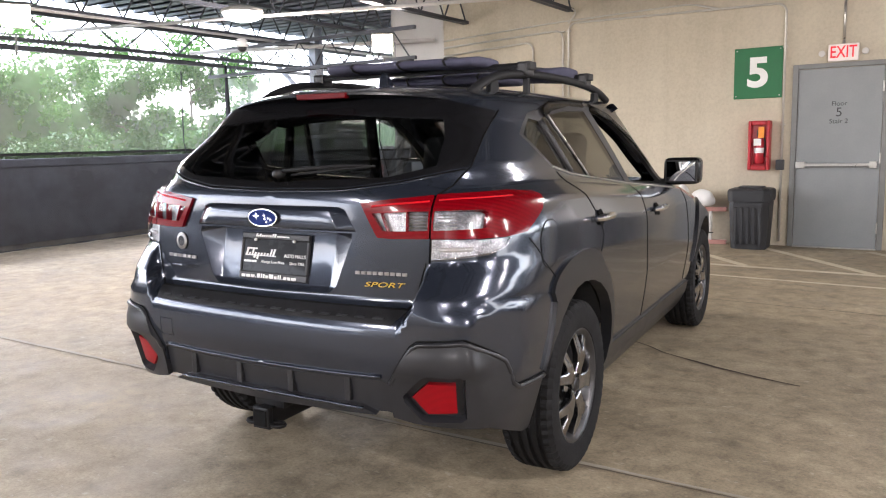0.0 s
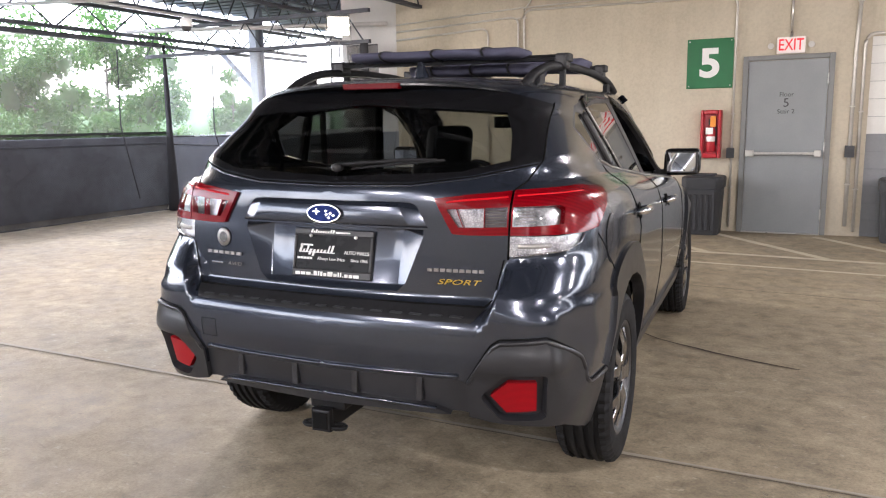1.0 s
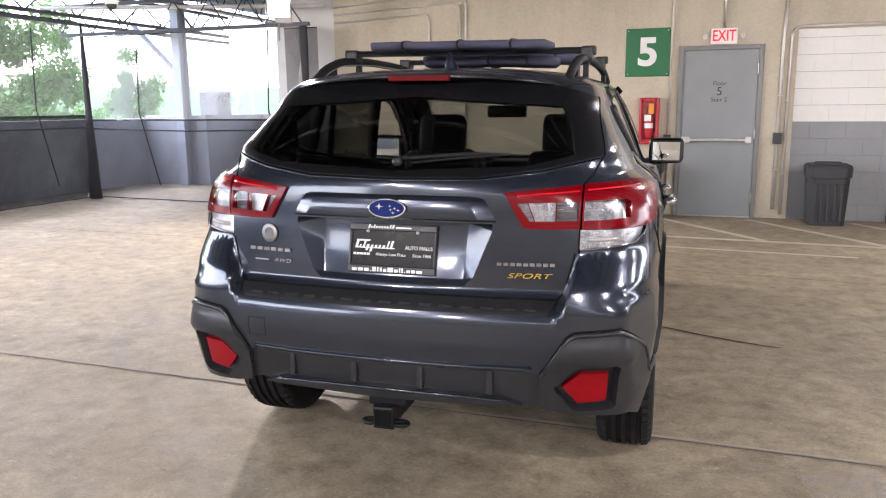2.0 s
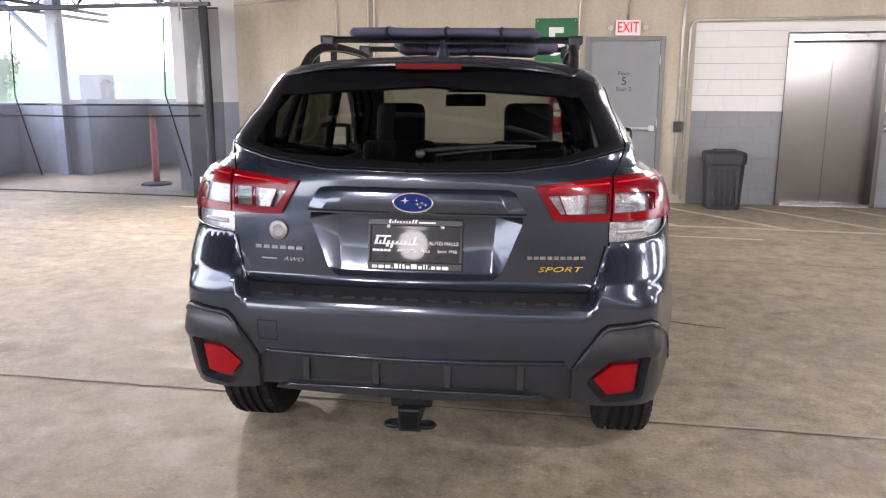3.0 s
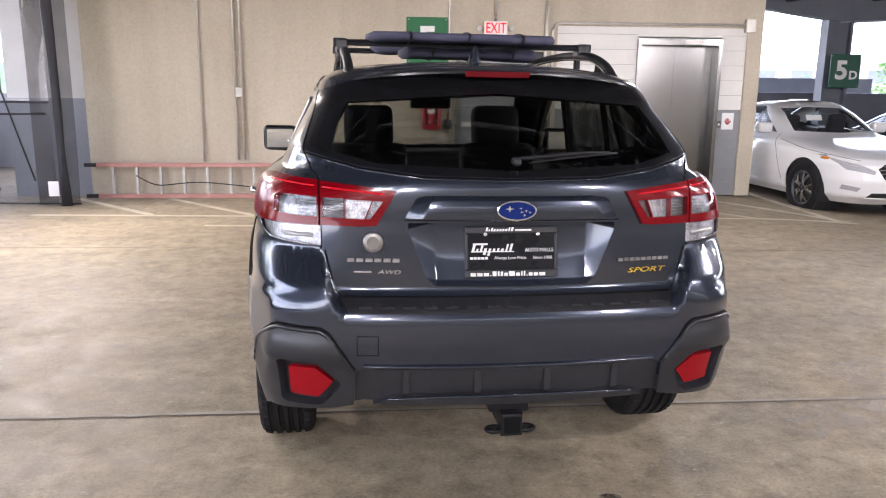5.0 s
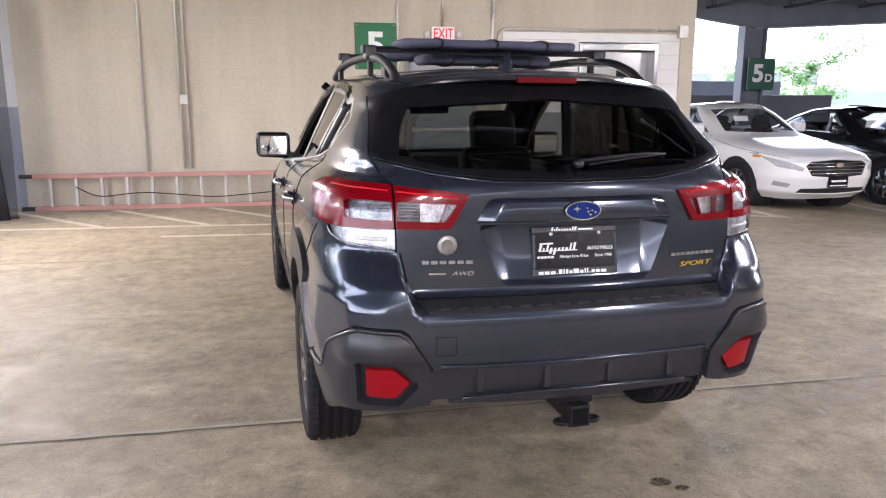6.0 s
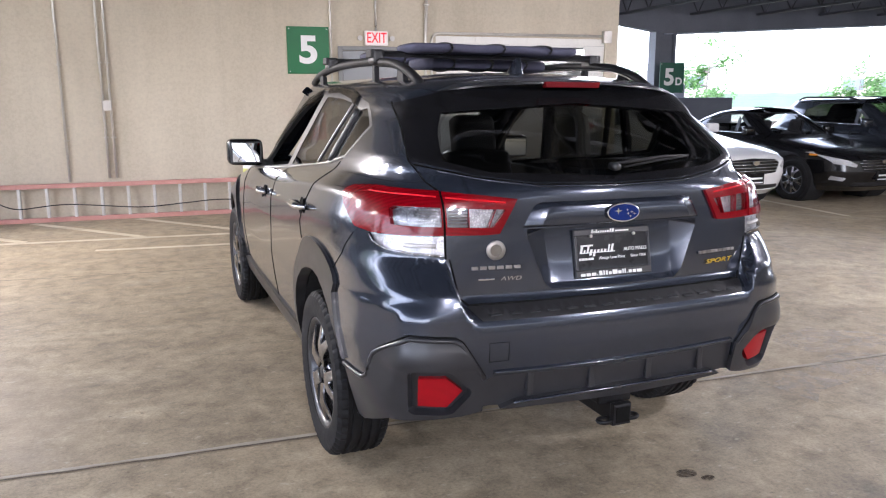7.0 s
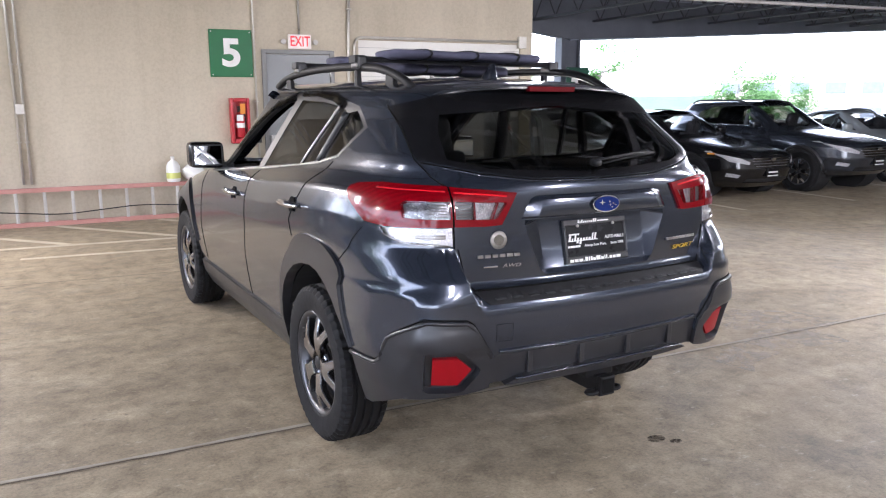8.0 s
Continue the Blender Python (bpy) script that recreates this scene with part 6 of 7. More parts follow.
        for p, n in zip(P, N):
            o = p + n * 0.008
            drop = np.array([0.016, 0, -0.045])
            rows_v.append([bm.verts.new((side * w[0], w[1], w[2])) for w in (o, o + drop * 0.5 + np.array([0.006, 0, 0]), o + drop)])
        for A, B in zip(rows_v, rows_v[1:]):
            for k in range(2):
                bm.faces.new((A[k], A[k + 1], B[k + 1], B[k]))
        bmesh.ops.solidify(bm, geom=bm.faces, thickness=0.003)
        fit_on(part("rain_visor", bm, M_SMOKE, car, "smoked plastic rain visor", True))
    # door handles
    for hy, hz in ((1.12, 1.025), (2.14, 0.972)):
        p, n = sh.spot("s", hy, hz)
        h = new("door_handle")
        h.parent = car
        ax = Vector((n.x, n.y * side, n.z * side)) * 1.0
        ay = Vector((0, 1, 0)) - ax * ax.y
        ay.normalize()
        az = ax.cross(ay)
        turn = Matrix((ax, ay, az)).transposed().to_4x4() if side > 0 else Matrix((Vector((-n.x, n.y, n.z)), Vector((0, -1, 0)), Vector((-n.x, n.y, n.z)).cross(Vector((0, -1, 0))))).transposed().to_4x4()
        h.matrix_basis = pose(0, 0, 0, 0, LEAN, 0) @ Matrix.Translation((side * (p.x + 0.002), p.y, p.z)) @ turn
        d = side
        part("cup", lathe([(0, 0.002), (0.03, 0.002), (0.036, 0.004), (0.034, 0.0), (0, -0.004)], 18, "x"), M_SEAM, h, at=pose(0, 0, 0))
        part("grip", tube(bend([(0.002, -0.085, 0), (0.035, -0.07, 0), (0.04, 0.06, 0), (0.002, 0.085, 0)], 0.03), lambda t: 0.012 + 0.004 * math.sin(t * math.pi), 10), M_CHROME, h, smooth=True)
        part("grip_strip", box(0.048, 0.056, -0.06, 0.06, -0.004, 0.004, 0.003), M_CHROME, h)
    # mirror
    mr = new("wing_mirror")
    mr.parent = car
    mr.matrix_basis = pose(0, 0, 0, 0, LEAN, 0) @ Matrix.Translation((side * 0.75, 2.68, 1.055))
    part("arm", extrude([(0.0, -0.02), (0.1, 0.02), (0.1, 0.06), (0.0, 0.04)], 0.07, "y", 0.01), M_TRIM, mr, at=pose(0, -0.035, 0) if side > 0 else pose(0, 0.035, 0, 0, 0, 180))
    bm = box(0.06, 0.27, -0.05, 0.08, 0.015, 0.175, 0.04, 4)
    for v in bm.verts:
        v.co.z += 0.1 * (v.co.x - 0.16) * (0.5 if v.co.z < 0.1 else 0.15)
        if side < 0:
            v.co.x = -v.co.x
    if side < 0:
        bmesh.ops.reverse_faces(bm, faces=bm.faces)
    part("shell", bm, M_GLOSSBLACK, mr, smooth=True)
    bm = box(0.072, 0.258, -0.056, -0.048, 0.03, 0.162, 0.003, 1)
    for v in bm.verts:
        v.co.x *= side
    bmesh.ops.recalc_face_normals(bm, faces=bm.faces)
    part("bezel", bm, M_TRIM, mr)
    bm = box(0.084, 0.246, -0.06, -0.056, 0.04, 0.152)
    for v in bm.verts:
        v.co.x *= side
    bmesh.ops.recalc_face_normals(bm, faces=bm.faces)
    part("glass", bm, M_MIRROR, mr, "mirror glass")
    # roof rail
    rl = [(0.522, 0.64, 1.525), (0.528, 0.75, 1.578), (0.535, 0.93, 1.622), (0.54, 1.3, 1.642), (0.545, 1.75, 1.638), (0.55, 2.02, 1.622), (0.555, 2.17, 1.6), (0.56, 2.29, 1.56)]
    rail = new("roof_rail")
    rail.parent = car
    rail.matrix_basis = pose(0, 0, 0, 0, LEAN, 0)
    bm = tube([(side * x, y, z) for x, y, z in bend(rl, 0.2, 4)], 0.019, 8)
    part("bar", bm, M_RAIL, rail, smooth=True)
    for fy, ln in ((0.84, 0.16), (1.18, 0.07), (2.1, 0.16)):
        zt = pick([p[1] for p in rl], [p[2] for p in rl], fy)
        part("foot", extrude([(fy - ln * 0.3, 1.49), (fy + ln * 0.3, 1.49), (fy + ln * 0.22, zt), (fy - ln * 0.22, zt - 0.02)], 0.024, "x", 0.005), M_RAIL, rail, at=pose(side * (pick([p[1] for p in rl], [p[0] for p in rl], fy)) - 0.012, 0, 0))
    part("bright_edge", tube([(side * (x - 0.014), y, z - 0.014) for x, y, z in bend(rl, 0.2, 4)], 0.0028, 6), M_STEEL, rail, "bright metal rail edge", True)
    # rear wheel wells
    for c in (RA, FA):
        bm = bmesh.new()
        ring = []
        for k in range(25):
            a = math.pi * (0.13 + 0.74 * k / 24)
            ring.append((c + 0.437 * math.cos(a), 0.355 + 0.437 * math.sin(a)))
        A = [bm.verts.new((side * 0.86, y, z)) for y, z in ring]
        B = [bm.verts.new((side * 0.52, y, z)) for y, z in ring]
        for k in range(24):
            bm.faces.new((A[k], A[k + 1], B[k + 1], B[k]))
        bm.faces.new(B)
        part("wheel_well", bm, M_WELL, car)

# side pillars stay, front side windows are open
# spoiler over the rear window
sp_b = bmesh.new()
rows_v = []
for i in range(33):
    x = -0.575 + 1.15 * i / 32
    t = abs(x) / 0.575
    y0 = 0.412 + 0.075 * t**2.5 + 0.06 * t**9
    z0 = 1.543 - 0.042 * t**2.4 - 0.012 * t**9
    y1 = y0 + 0.26 - 0.06 * t**2
    z1 = z0 + 0.032 - 0.005 * t
    k1 = 1 - 0.75 * t**5
    prof = [(y1 + 0.05, z1 - 0.006 * t), (y0 + 0.1, z0 + 0.02 * k1), (y0 + 0.03, z0 + 0.008 * k1), (y0 + 0.004, z0), (y0 + 0.003, z0 - 0.008 * k1), (y0 + 0.02, z0 - 0.014 * k1), (y0 + 0.1, z0 - 0.03 * k1)]
    rows_v.append([sp_b.verts.new((x, a, b)) for a, b in prof])
for A, B in zip(rows_v, rows_v[1:]):
    for k in range(6):
        sp_b.faces.new((A[k], B[k], B[k + 1], A[k + 1])).material_index = 1 if k > 2 else 0
sp_b.faces.new(rows_v[0])
sp_b.faces.new(list(reversed(rows_v[-1])))
bmesh.ops.recalc_face_normals(sp_b, faces=sp_b.faces)
spo = fit_on(part("spoiler", sp_b, (M_GREY_PAINT, M_GLOSSBLACK), car, "grey roof spoiler", True))
spo.data.set_sharp_from_angle(angle=radians(35))
part("brake_lamp", extrude([(-0.115, -0.011), (0.115, -0.011), (0.12, 0.01), (-0.12, 0.01)], 0.03, "y", 0.003), M_DARKRED, spo, "dark red high brake lamp", at=pose(0, 0.408, 1.533))

# aerial fin
fin = bmesh.new()
sec = [(0.0, 0.0, 0.042, 1.0), (0.004, 0.022, 0.03, 1.0), (0.012, 0.05, 0.017, 1.0), (0.02, 0.075, 0.007, 1.0)]
rings = []
for back, h, w, _ in sec:
    L = 0.16 * (1 - h / 0.1)
    rings.append([fin.verts.new((w * math.sin(a), 0.825 + back + (L / 2) * (1 - math.cos(a)), 1.556 + h * 1.28)) for a in (2 * math.pi * k / 16 for k in range(16))])
for A, B in zip(rings, rings[1:]):
    for k in range(16):
        fin.faces.new((A[k], A[(k + 1) % 16], B[(k + 1) % 16], B[k]))
fin.faces.new(rings[-1])
bmesh.ops.recalc_face_normals(fin, faces=fin.faces)
fit_on(part("aerial_fin", fin, M_GREY_PAINT, car, "grey shark fin aerial", True))

# rear wiper
wp = new("rear_wiper")
wp.parent = car
p0, n0 = sh.spot("r", 0.012, 1.232, 0.02)
wp.matrix_basis = pose(0, 0, 0, 0, LEAN, 0)
part("pivot", lathe([(0, -0.026), (0.012, -0.024), (0.016, -0.01), (0.014, 0.02), (0, 0.02)], 16, "y"), M_TRIM, wp, smooth=True, at=Matrix.Translation(p0))
arm = [sh.spot("r", x, z, o)[0] for x, z, o in ((0.012, 1.237, 0.024), (0.1, 1.246, 0.022), (0.25, 1.259, 0.018), (0.36, 1.266, 0.012))]
part("arm", tube(arm, lambda t: 0.006 + 0.003 * math.sin(t * math.pi) - 0.003 * t, 8), M_RAIL, wp, smooth=True)
blade = [sh.spot("r", x, z, 0.008)[0] for x, z in ((0.06, 1.236), (0.15, 1.2465), (0.28, 1.2585), (0.385, 1.267))]
part("blade", tube(blade, 0.0045, 6), M_RAIL, wp, smooth=True)

# number plate in its frame; its writing is plain bars
pl = new("number_plate")
pl.parent = car
pp, pn = sh.spot("r", 0.0, 0.947)
pl.matrix_basis = pose(0, 0, 0, 0, LEAN, 0) @ pose(0.0, pp.y + 0.03, 0.947, -12)
part("plate", box(-0.15, 0.15, -0.004, 0.004, -0.075, 0.075, 0.003, 1), M_PLATE, pl, "black plate with white bars")
for a in ((-0.158, 0.158, -0.01, 0.006, 0.062, 0.085), (-0.158, 0.158, -0.01, 0.006, -0.085, -0.058), (-0.158, -0.148, -0.01, 0.006, -0.058, 0.062), (0.148, 0.158, -0.01, 0.006, -0.058, 0.062)):
    part("frame_bar", box(*a, 0.003, 1), M_TRIM, pl, "black plate frame")


def slanted(x, z0, z1, w, lean, y0, y1):
    """A slanted bar on the plate."""
    return extrude([(x + lean * z0, z0), (x + w + lean * z0, z0), (x + w + lean * z1, z1), (x + lean * z1, z1)], y1 - y0, "y")


# a name in flowing script as slanted bars on a swept line, a small line of words, and an address as bars
x = -0.138
for up, down, w in ((0.03, 0, 0.009), (0.012, 0, 0.006), (0.026, 0, 0.007), (0.013, -0.008, 0.009), (0.012, -0.012, 0.008), (0.012, 0, 0.008), (0.013, 0, 0.007), (0.012, 0, 0.009), (0.027, 0, 0.006), (0.028, 0, 0.008)):
    part("writing_bar", slanted(x, down, up, w, 0.3, 0, 0.003), M_WHITE, pl, at=pose(0, -0.006, 0))
    x += w + 0.0065
part("writing_bar", box(-0.132, 0.008, -0.0058, -0.003, 0.0, 0.0035), M_WHITE, pl)
part("writing_bar", slanted(-0.14, 0.024, 0.03, 0.05, 0.3, 0, 0.003), M_WHITE, pl, at=pose(0, -0.006, 0))
for text, h, x, z, wide in (("AUTO MALLS", 0.013, 0.095, 0.006, 0.92), ("Always Low Price", 0.011, -0.005, -0.0195, 1.0), ("Since 1966", 0.011, 0.107, -0.0195, 1.0)):
    put_letters(text, h, x, -0.0052, z, M_WHITE, pl, 0.002, widen=wide)
for k in range(5):
    part("writing_bar", box(-0.142 + 0.0125 * k, -0.132 + 0.0125 * k, -0.006, -0.003, -0.024, -0.016), M_WHITE, pl)
x = -0.142
for w, h in ((0.018, 0.011), (0.018, 0.011), (0.018, 0.011), (0.004, 0.004), (0.013, 0.016), (0.006, 0.016), (0.008, 0.015), (0.012, 0.011), (0.02, 0.016), (0.013, 0.011), (0.005, 0.016), (0.005, 0.016), (0.004, 0.004), (0.013, 0.011), (0.014, 0.011), (0.021, 0.011)):
    part("writing_bar", box(x, x + w, -0.0125, -0.009, -0.08, -0.08 + h, 0.001, 1), M_WHITE, pl)
    x += w + 0.0042
x = -0.09
for up, w in ((0.013, 0.006), (0.007, 0.004), (0.012, 0.005), (0.007, 0.006), (0.007, 0.006), (0.007, 0.006), (0.007, 0.005), (0.007, 0.007), (0.013, 0.005), (0.013, 0.007)):
    part("writing_bar", slanted(x, 0, up, w, 0.3, 0, 0.003), M_WHITE, pl, at=pose(0, -0.0125, 0.07))
    x += w + 0.004
part("writing_bar", box(x + 0.004, x + 0.06, -0.0125, -0.0095, 0.071, 0.076), M_WHITE, pl)
for sx in (-0.09, 0.09):
    part("plate_screw", lathe([(0.006, 0), (0.006, -0.006), (0, -0.008)], 10, "y"), M_STEEL, pl, at=pose(sx, -0.006, 0.06))

# oval emblem as a plain shape
em = new("emblem")
em.parent = car
ep, en = sh.spot("r", 0.0, 1.096, 0.029)
em.matrix_basis = pose(0, 0, 0, 0, LEAN, 0) @ pose(0.0, ep.y - 0.002, 1.096, -5)
oval = lambda a, b, n=32: [(a * math.cos(2 * math.pi * k / n), b * math.sin(2 * math.pi * k / n)) for k in range(n)]
part("rim", extrude(oval(0.067, 0.034), 0.008, "y", 0.003), M_CHROME, em, at=pose(0, -0.004, 0))
part("field", extrude(oval(0.061, 0.0285), 0.004, "y", 0.001), M_BLUE, em, "blue enamel field", at=pose(0, -0.007, 0))
for x, z, r in ((-0.025, 0.006, 0.015), (0.015, -0.004, 0.007), (0.03, 0.0, 0.007), (0.042, -0.006, 0.007), (0.024, -0.014, 0.007), (0.012, 0.008, 0.006)):
    st = [(x + (r if k % 2 == 0 else r * 0.28) * math.cos(math.pi * k / 4) * 1.1, z + (r if k % 2 == 0 else r * 0.28) * math.sin(math.pi * k / 4) * 0.8) for k in range(8)]
    part("spark", extrude(st, 0.002, "y"), M_CHROME, em, at=pose(0, -0.0085, 0))

# badges: plain bars for names, letters for plain words
def badge_bars(x, z, w, h, n, material, label):
    b = new("badge")
    b.parent = car
    c, _ = sh.spot("r", x, z, 0.002)
    b.matrix_basis = pose(0, 0, 0, 0, LEAN, 0) @ pose(x, c.y, z, -3, 0, 8 if x > 0 else -8)
    b["label"] = label
    step = w / n
    for k in range(n):
        part("bar", box(-w / 2 + step * k, -w / 2 + step * (k + 0.78), -0.003, 0.004, -h / 2, h / 2, 0.001, 1), material, b)
    return b


badge_bars(-0.46, 0.927, 0.178, 0.012, 6, M_DISC, "row of small chrome bars")
badge_bars(-0.49, 0.888, 0.075, 0.006, 1, M_CHROME, "thin chrome bar badge")
badge_bars(0.466, 0.92, 0.195, 0.011, 9, M_DISC, "row of small chrome bars")
c, _ = sh.spot("r", 0.473, 0.882, 0.002)
o = letters("SPORT", 0.017, 0.004, M_GOLD, "badge", 1.05, 0.3, 1.95)
o.parent, o.matrix_basis = car, pose(0, 0, 0, 0, LEAN, 0) @ pose(0.473, c.y - 0.001, 0.882, -3, 0, 10)
o["label"] = "yellow raised badge"
c, _ = sh.spot("r", -0.412, 0.888, 0.002)
o = letters("AWD", 0.014, 0.003, M_CHROME, "badge", 1.05, 0.25, 1.5)
o.parent, o.matrix_basis = car, pose(0, 0, 0, 0, LEAN, 0) @ pose(-0.412, c.y - 0.001, 0.888, -3, 0, -9)
stk, _ = sh.spot("r", -0.464, 0.985, 0.003)
sk = new("sticker")
sk.parent, sk.matrix_basis = car, pose(0, 0, 0, 0, LEAN, 0) @ pose(-0.464, stk.y, 0.985, -3, 0, -9)
part("disc", lathe([(0, 0.002), (0.033, 0.002), (0.034, -0.001), (0.03, -0.003), (0, -0.003)], 28, "y"), M_DISC, sk, "silver round sticker", True)
part("disc_centre", lathe([(0.02, -0.0035), (0.02, -0.0042), (0.0, -0.0042)], 20, "y"), M_RIM, sk)

# bumper tow cover, valance ribs, edges
for a, b in (((-0.52, 0.693), (-0.452, 0.693)), ((-0.52, 0.627), (-0.452, 0.627)), ((-0.52, 0.627), (-0.52, 0.693)), ((-0.452, 0.627), (-0.452, 0.693))):
    bead([("r", -a[0], a[1]), ("r", -b[0], b[1])], 0.0012, M_SEAM, side=-1)
for x in (-0.36, -0.12, 0.12, 0.36):
    p, _ = sh.spot("r", x, 0.53)
    fit_on(part("valance_rib", box(x - 0.012, x + 0.012, p.y + 0.0, p.y + 0.02, 0.485, 0.575, 0.004, 2), M_CLAD, car))
for side in (1, -1):
    bead([("r", 0.0, 0.582), ("r", 0.3, 0.584), ("r", 0.5, 0.588)], 0.008, M_GREY_PAINT, "valance_edge", side, out=0.002)
for k in range(15):
    x = -0.49 + 0.07 * k
    p, _ = sh.spot("r", x, 0.778)
    fit_on(part("step_rib", box(x - 0.022, x + 0.022, p.y - 0.006, p.y + 0.022, p.z + 0.002, p.z + 0.007, 0.002, 1), M_BIN, car))
bead([("r", 0.0, 1.192), ("r", 0.3, 1.198), ("r", 0.5, 1.222), ("r", 0.68, 1.26)], 0.003, M_SEAM, side=1)
bead([("r", 0.0, 1.192), ("r", 0.3, 1.198), ("r", 0.5, 1.222), ("r", 0.68, 1.26)], 0.003, M_SEAM, side=-1)

for side in (1, -1):
    bead([("r", 0.0, 0.806), ("r", 0.3, 0.806), ("r", 0.56, 0.807)], 0.005, M_SEAM, side=side)
    bead([("r", 0.0, 0.476), ("r", 0.25, 0.475), ("r", 0.42, 0.47)], 0.007, M_GREY_PAINT, "skid_edge", side, out=0.012)

for side in (1, -1):
    bead([("r", 0.0, 1.186), ("r", 0.3, 1.192), ("r", 0.5, 1.216), ("r", 0.62, 1.242)], 0.0035, M_GREY_PAINT, "tailgate_edge", side)

# tow hitch
ht = new("tow_hitch")
ht.parent = car
bm = box(-0.032, 0.032, 0.0, 0.3, -0.036, 0.036, 0.006)
part("receiver", bm, M_HITCH, ht, at=pose(0, 0.0, 0.375))
part("collar", extrude([(-0.037, -0.04), (0.037, -0.04), (0.037, 0.04), (-0.037, 0.04)], 0.03, "y", 0.008), M_HITCH, ht, at=pose(0, -0.01, 0.375))
# Near-black plate on the solid collar paints the shade inside the receiver's mouth.
part("socket_shade", box(-0.028, 0.028, -0.014, -0.009, -0.028, 0.028), M_SEAM, ht, at=pose(0, 0, 0.375))
part("crossbar", tube([(-0.5, 0.32, 0.4), (0.5, 0.32, 0.4)], 0.035, 10), M_HITCH, ht, smooth=True)
for sx in (-1, 1):
    part("chain_eye", tube([(sx * (0.055 + 0.027 * math.cos(a)), 0.02 + 0.02 * math.sin(a), 0.35) for a in (2 * math.pi * k / 14 for k in range(14))], 0.008, 6, closed=True), M_HITCH, ht, smooth=True)
part("hanger", box(-0.07, 0.07, 0.04, 0.1, 0.4, 0.46, 0.01), M_HITCH, ht)
part("under_tray", box(-0.5, 0.5, 1.0, 4.1, 0.3, 0.44, 0.03), M_WELL, car)
part("rear_beam", box(-0.5, 0.5, 0.16, 1.0, 0.5, 0.74, 0.03), M_WELL, car)
part("axle", tube([(-0.7, RA, 0.34), (0.7, RA, 0.34)], 0.04, 8), M_WELL, car)
part("exhaust", tube(bend([(0.42, 0.36, 0.38), (0.42, 0.6, 0.37), (0.2, 0.8, 0.34)], 0.1), 0.032, 12), M_DISC, car, smooth=True)

# interior
part("cabin_floor", box(-0.72, 0.72, 0.3, 3.1, 0.4, 0.5, 0.02), M_SEAT, car)
part("load_cover", box(-0.6, 0.6, 0.28, 0.95, 0.86, 0.9, 0.02), M_SEAT, car)
part("headliner", box(-0.5, 0.5, 0.75, 2.0, 1.5, 1.515, 0.005), M_SEAT, car)
part("rear_bench", box(-0.62, 0.62, -0.08, 0.08, 0.0, 0.4, 0.06, 3), M_SEAT, car, smooth=True, at=pose(0, 1.05, 0.62, -14))
for sx in (-0.37, 0.37):
    seat(car, sx, 1.95, 0.6, 0.43, 0.58, -14)
part("dashboard", box(-0.7, 0.7, 2.75, 3.15, 0.75, 1.06, 0.06, 3), M_SEAT, car, smooth=True)
part("instrument_hood", box(-0.55, -0.2, 2.68, 2.85, 1.0, 1.1, 0.04, 3), M_SEAT, car, smooth=True)
part("steering_wheel", tube([(-0.37 + 0.185 * math.cos(a), 2.52 + 0.07 * math.sin(a), 0.97 + 0.172 * math.sin(a)) for a in (2 * math.pi * k / 28 for k in range(28))], 0.015, 8, closed=True), M_TRIM, car, smooth=True)
part("inside_mirror", box(-0.12, 0.12, 2.2, 2.23, 1.36, 1.43, 0.015), M_TRIM, car)
part("inside_mirror_stalk", box(-0.1, 0.1, 2.2, 2.28, 1.44, 1.49, 0.01), M_TRIM, car)
for sx in (-1, 1):
    part("door_lining", box(sx * 0.7 - 0.02, sx * 0.7 + 0.02, 1.0, 2.9, 0.5, 1.07, 0.01), M_SEAT, car)

# wheels
for sx in (-1, 1):
    wheel(car, sx * 0.787, RA)
    wheel(car, sx * 0.787, FA)

# roof bars with two folded canvas pads on them
for i, by in enumerate((1.15, 1.95)):
    rk = thing("roof_bar", CAR @ pose(0, 0, 0, 0, LEAN, 0) @ pose(0, by, 1.669), "black roof cross bar clamped to the rails", "roof rack", "roof bars on the car")
    part("bar", extrude([(-0.03, -0.012), (0.03, -0.012), (0.035, 0.0), (0.02, 0.014), (-0.02, 0.014), (-0.035, 0.0)], 1.14, "x", 0.003), M_TRIM, rk, at=pose(-0.57, 0, 0))
    for sx in (-1, 1):
        part("clamp", box(sx * 0.545 - 0.026, sx * 0.545 + 0.026, -0.042, 0.042, -0.045, 0.018, 0.012), M_TRIM, rk)
        part("end_cap", box(sx * 0.57 - 0.012, sx * 0.57 + 0.012, -0.038, 0.038, -0.018, 0.018, 0.006), M_RUBBER, rk)


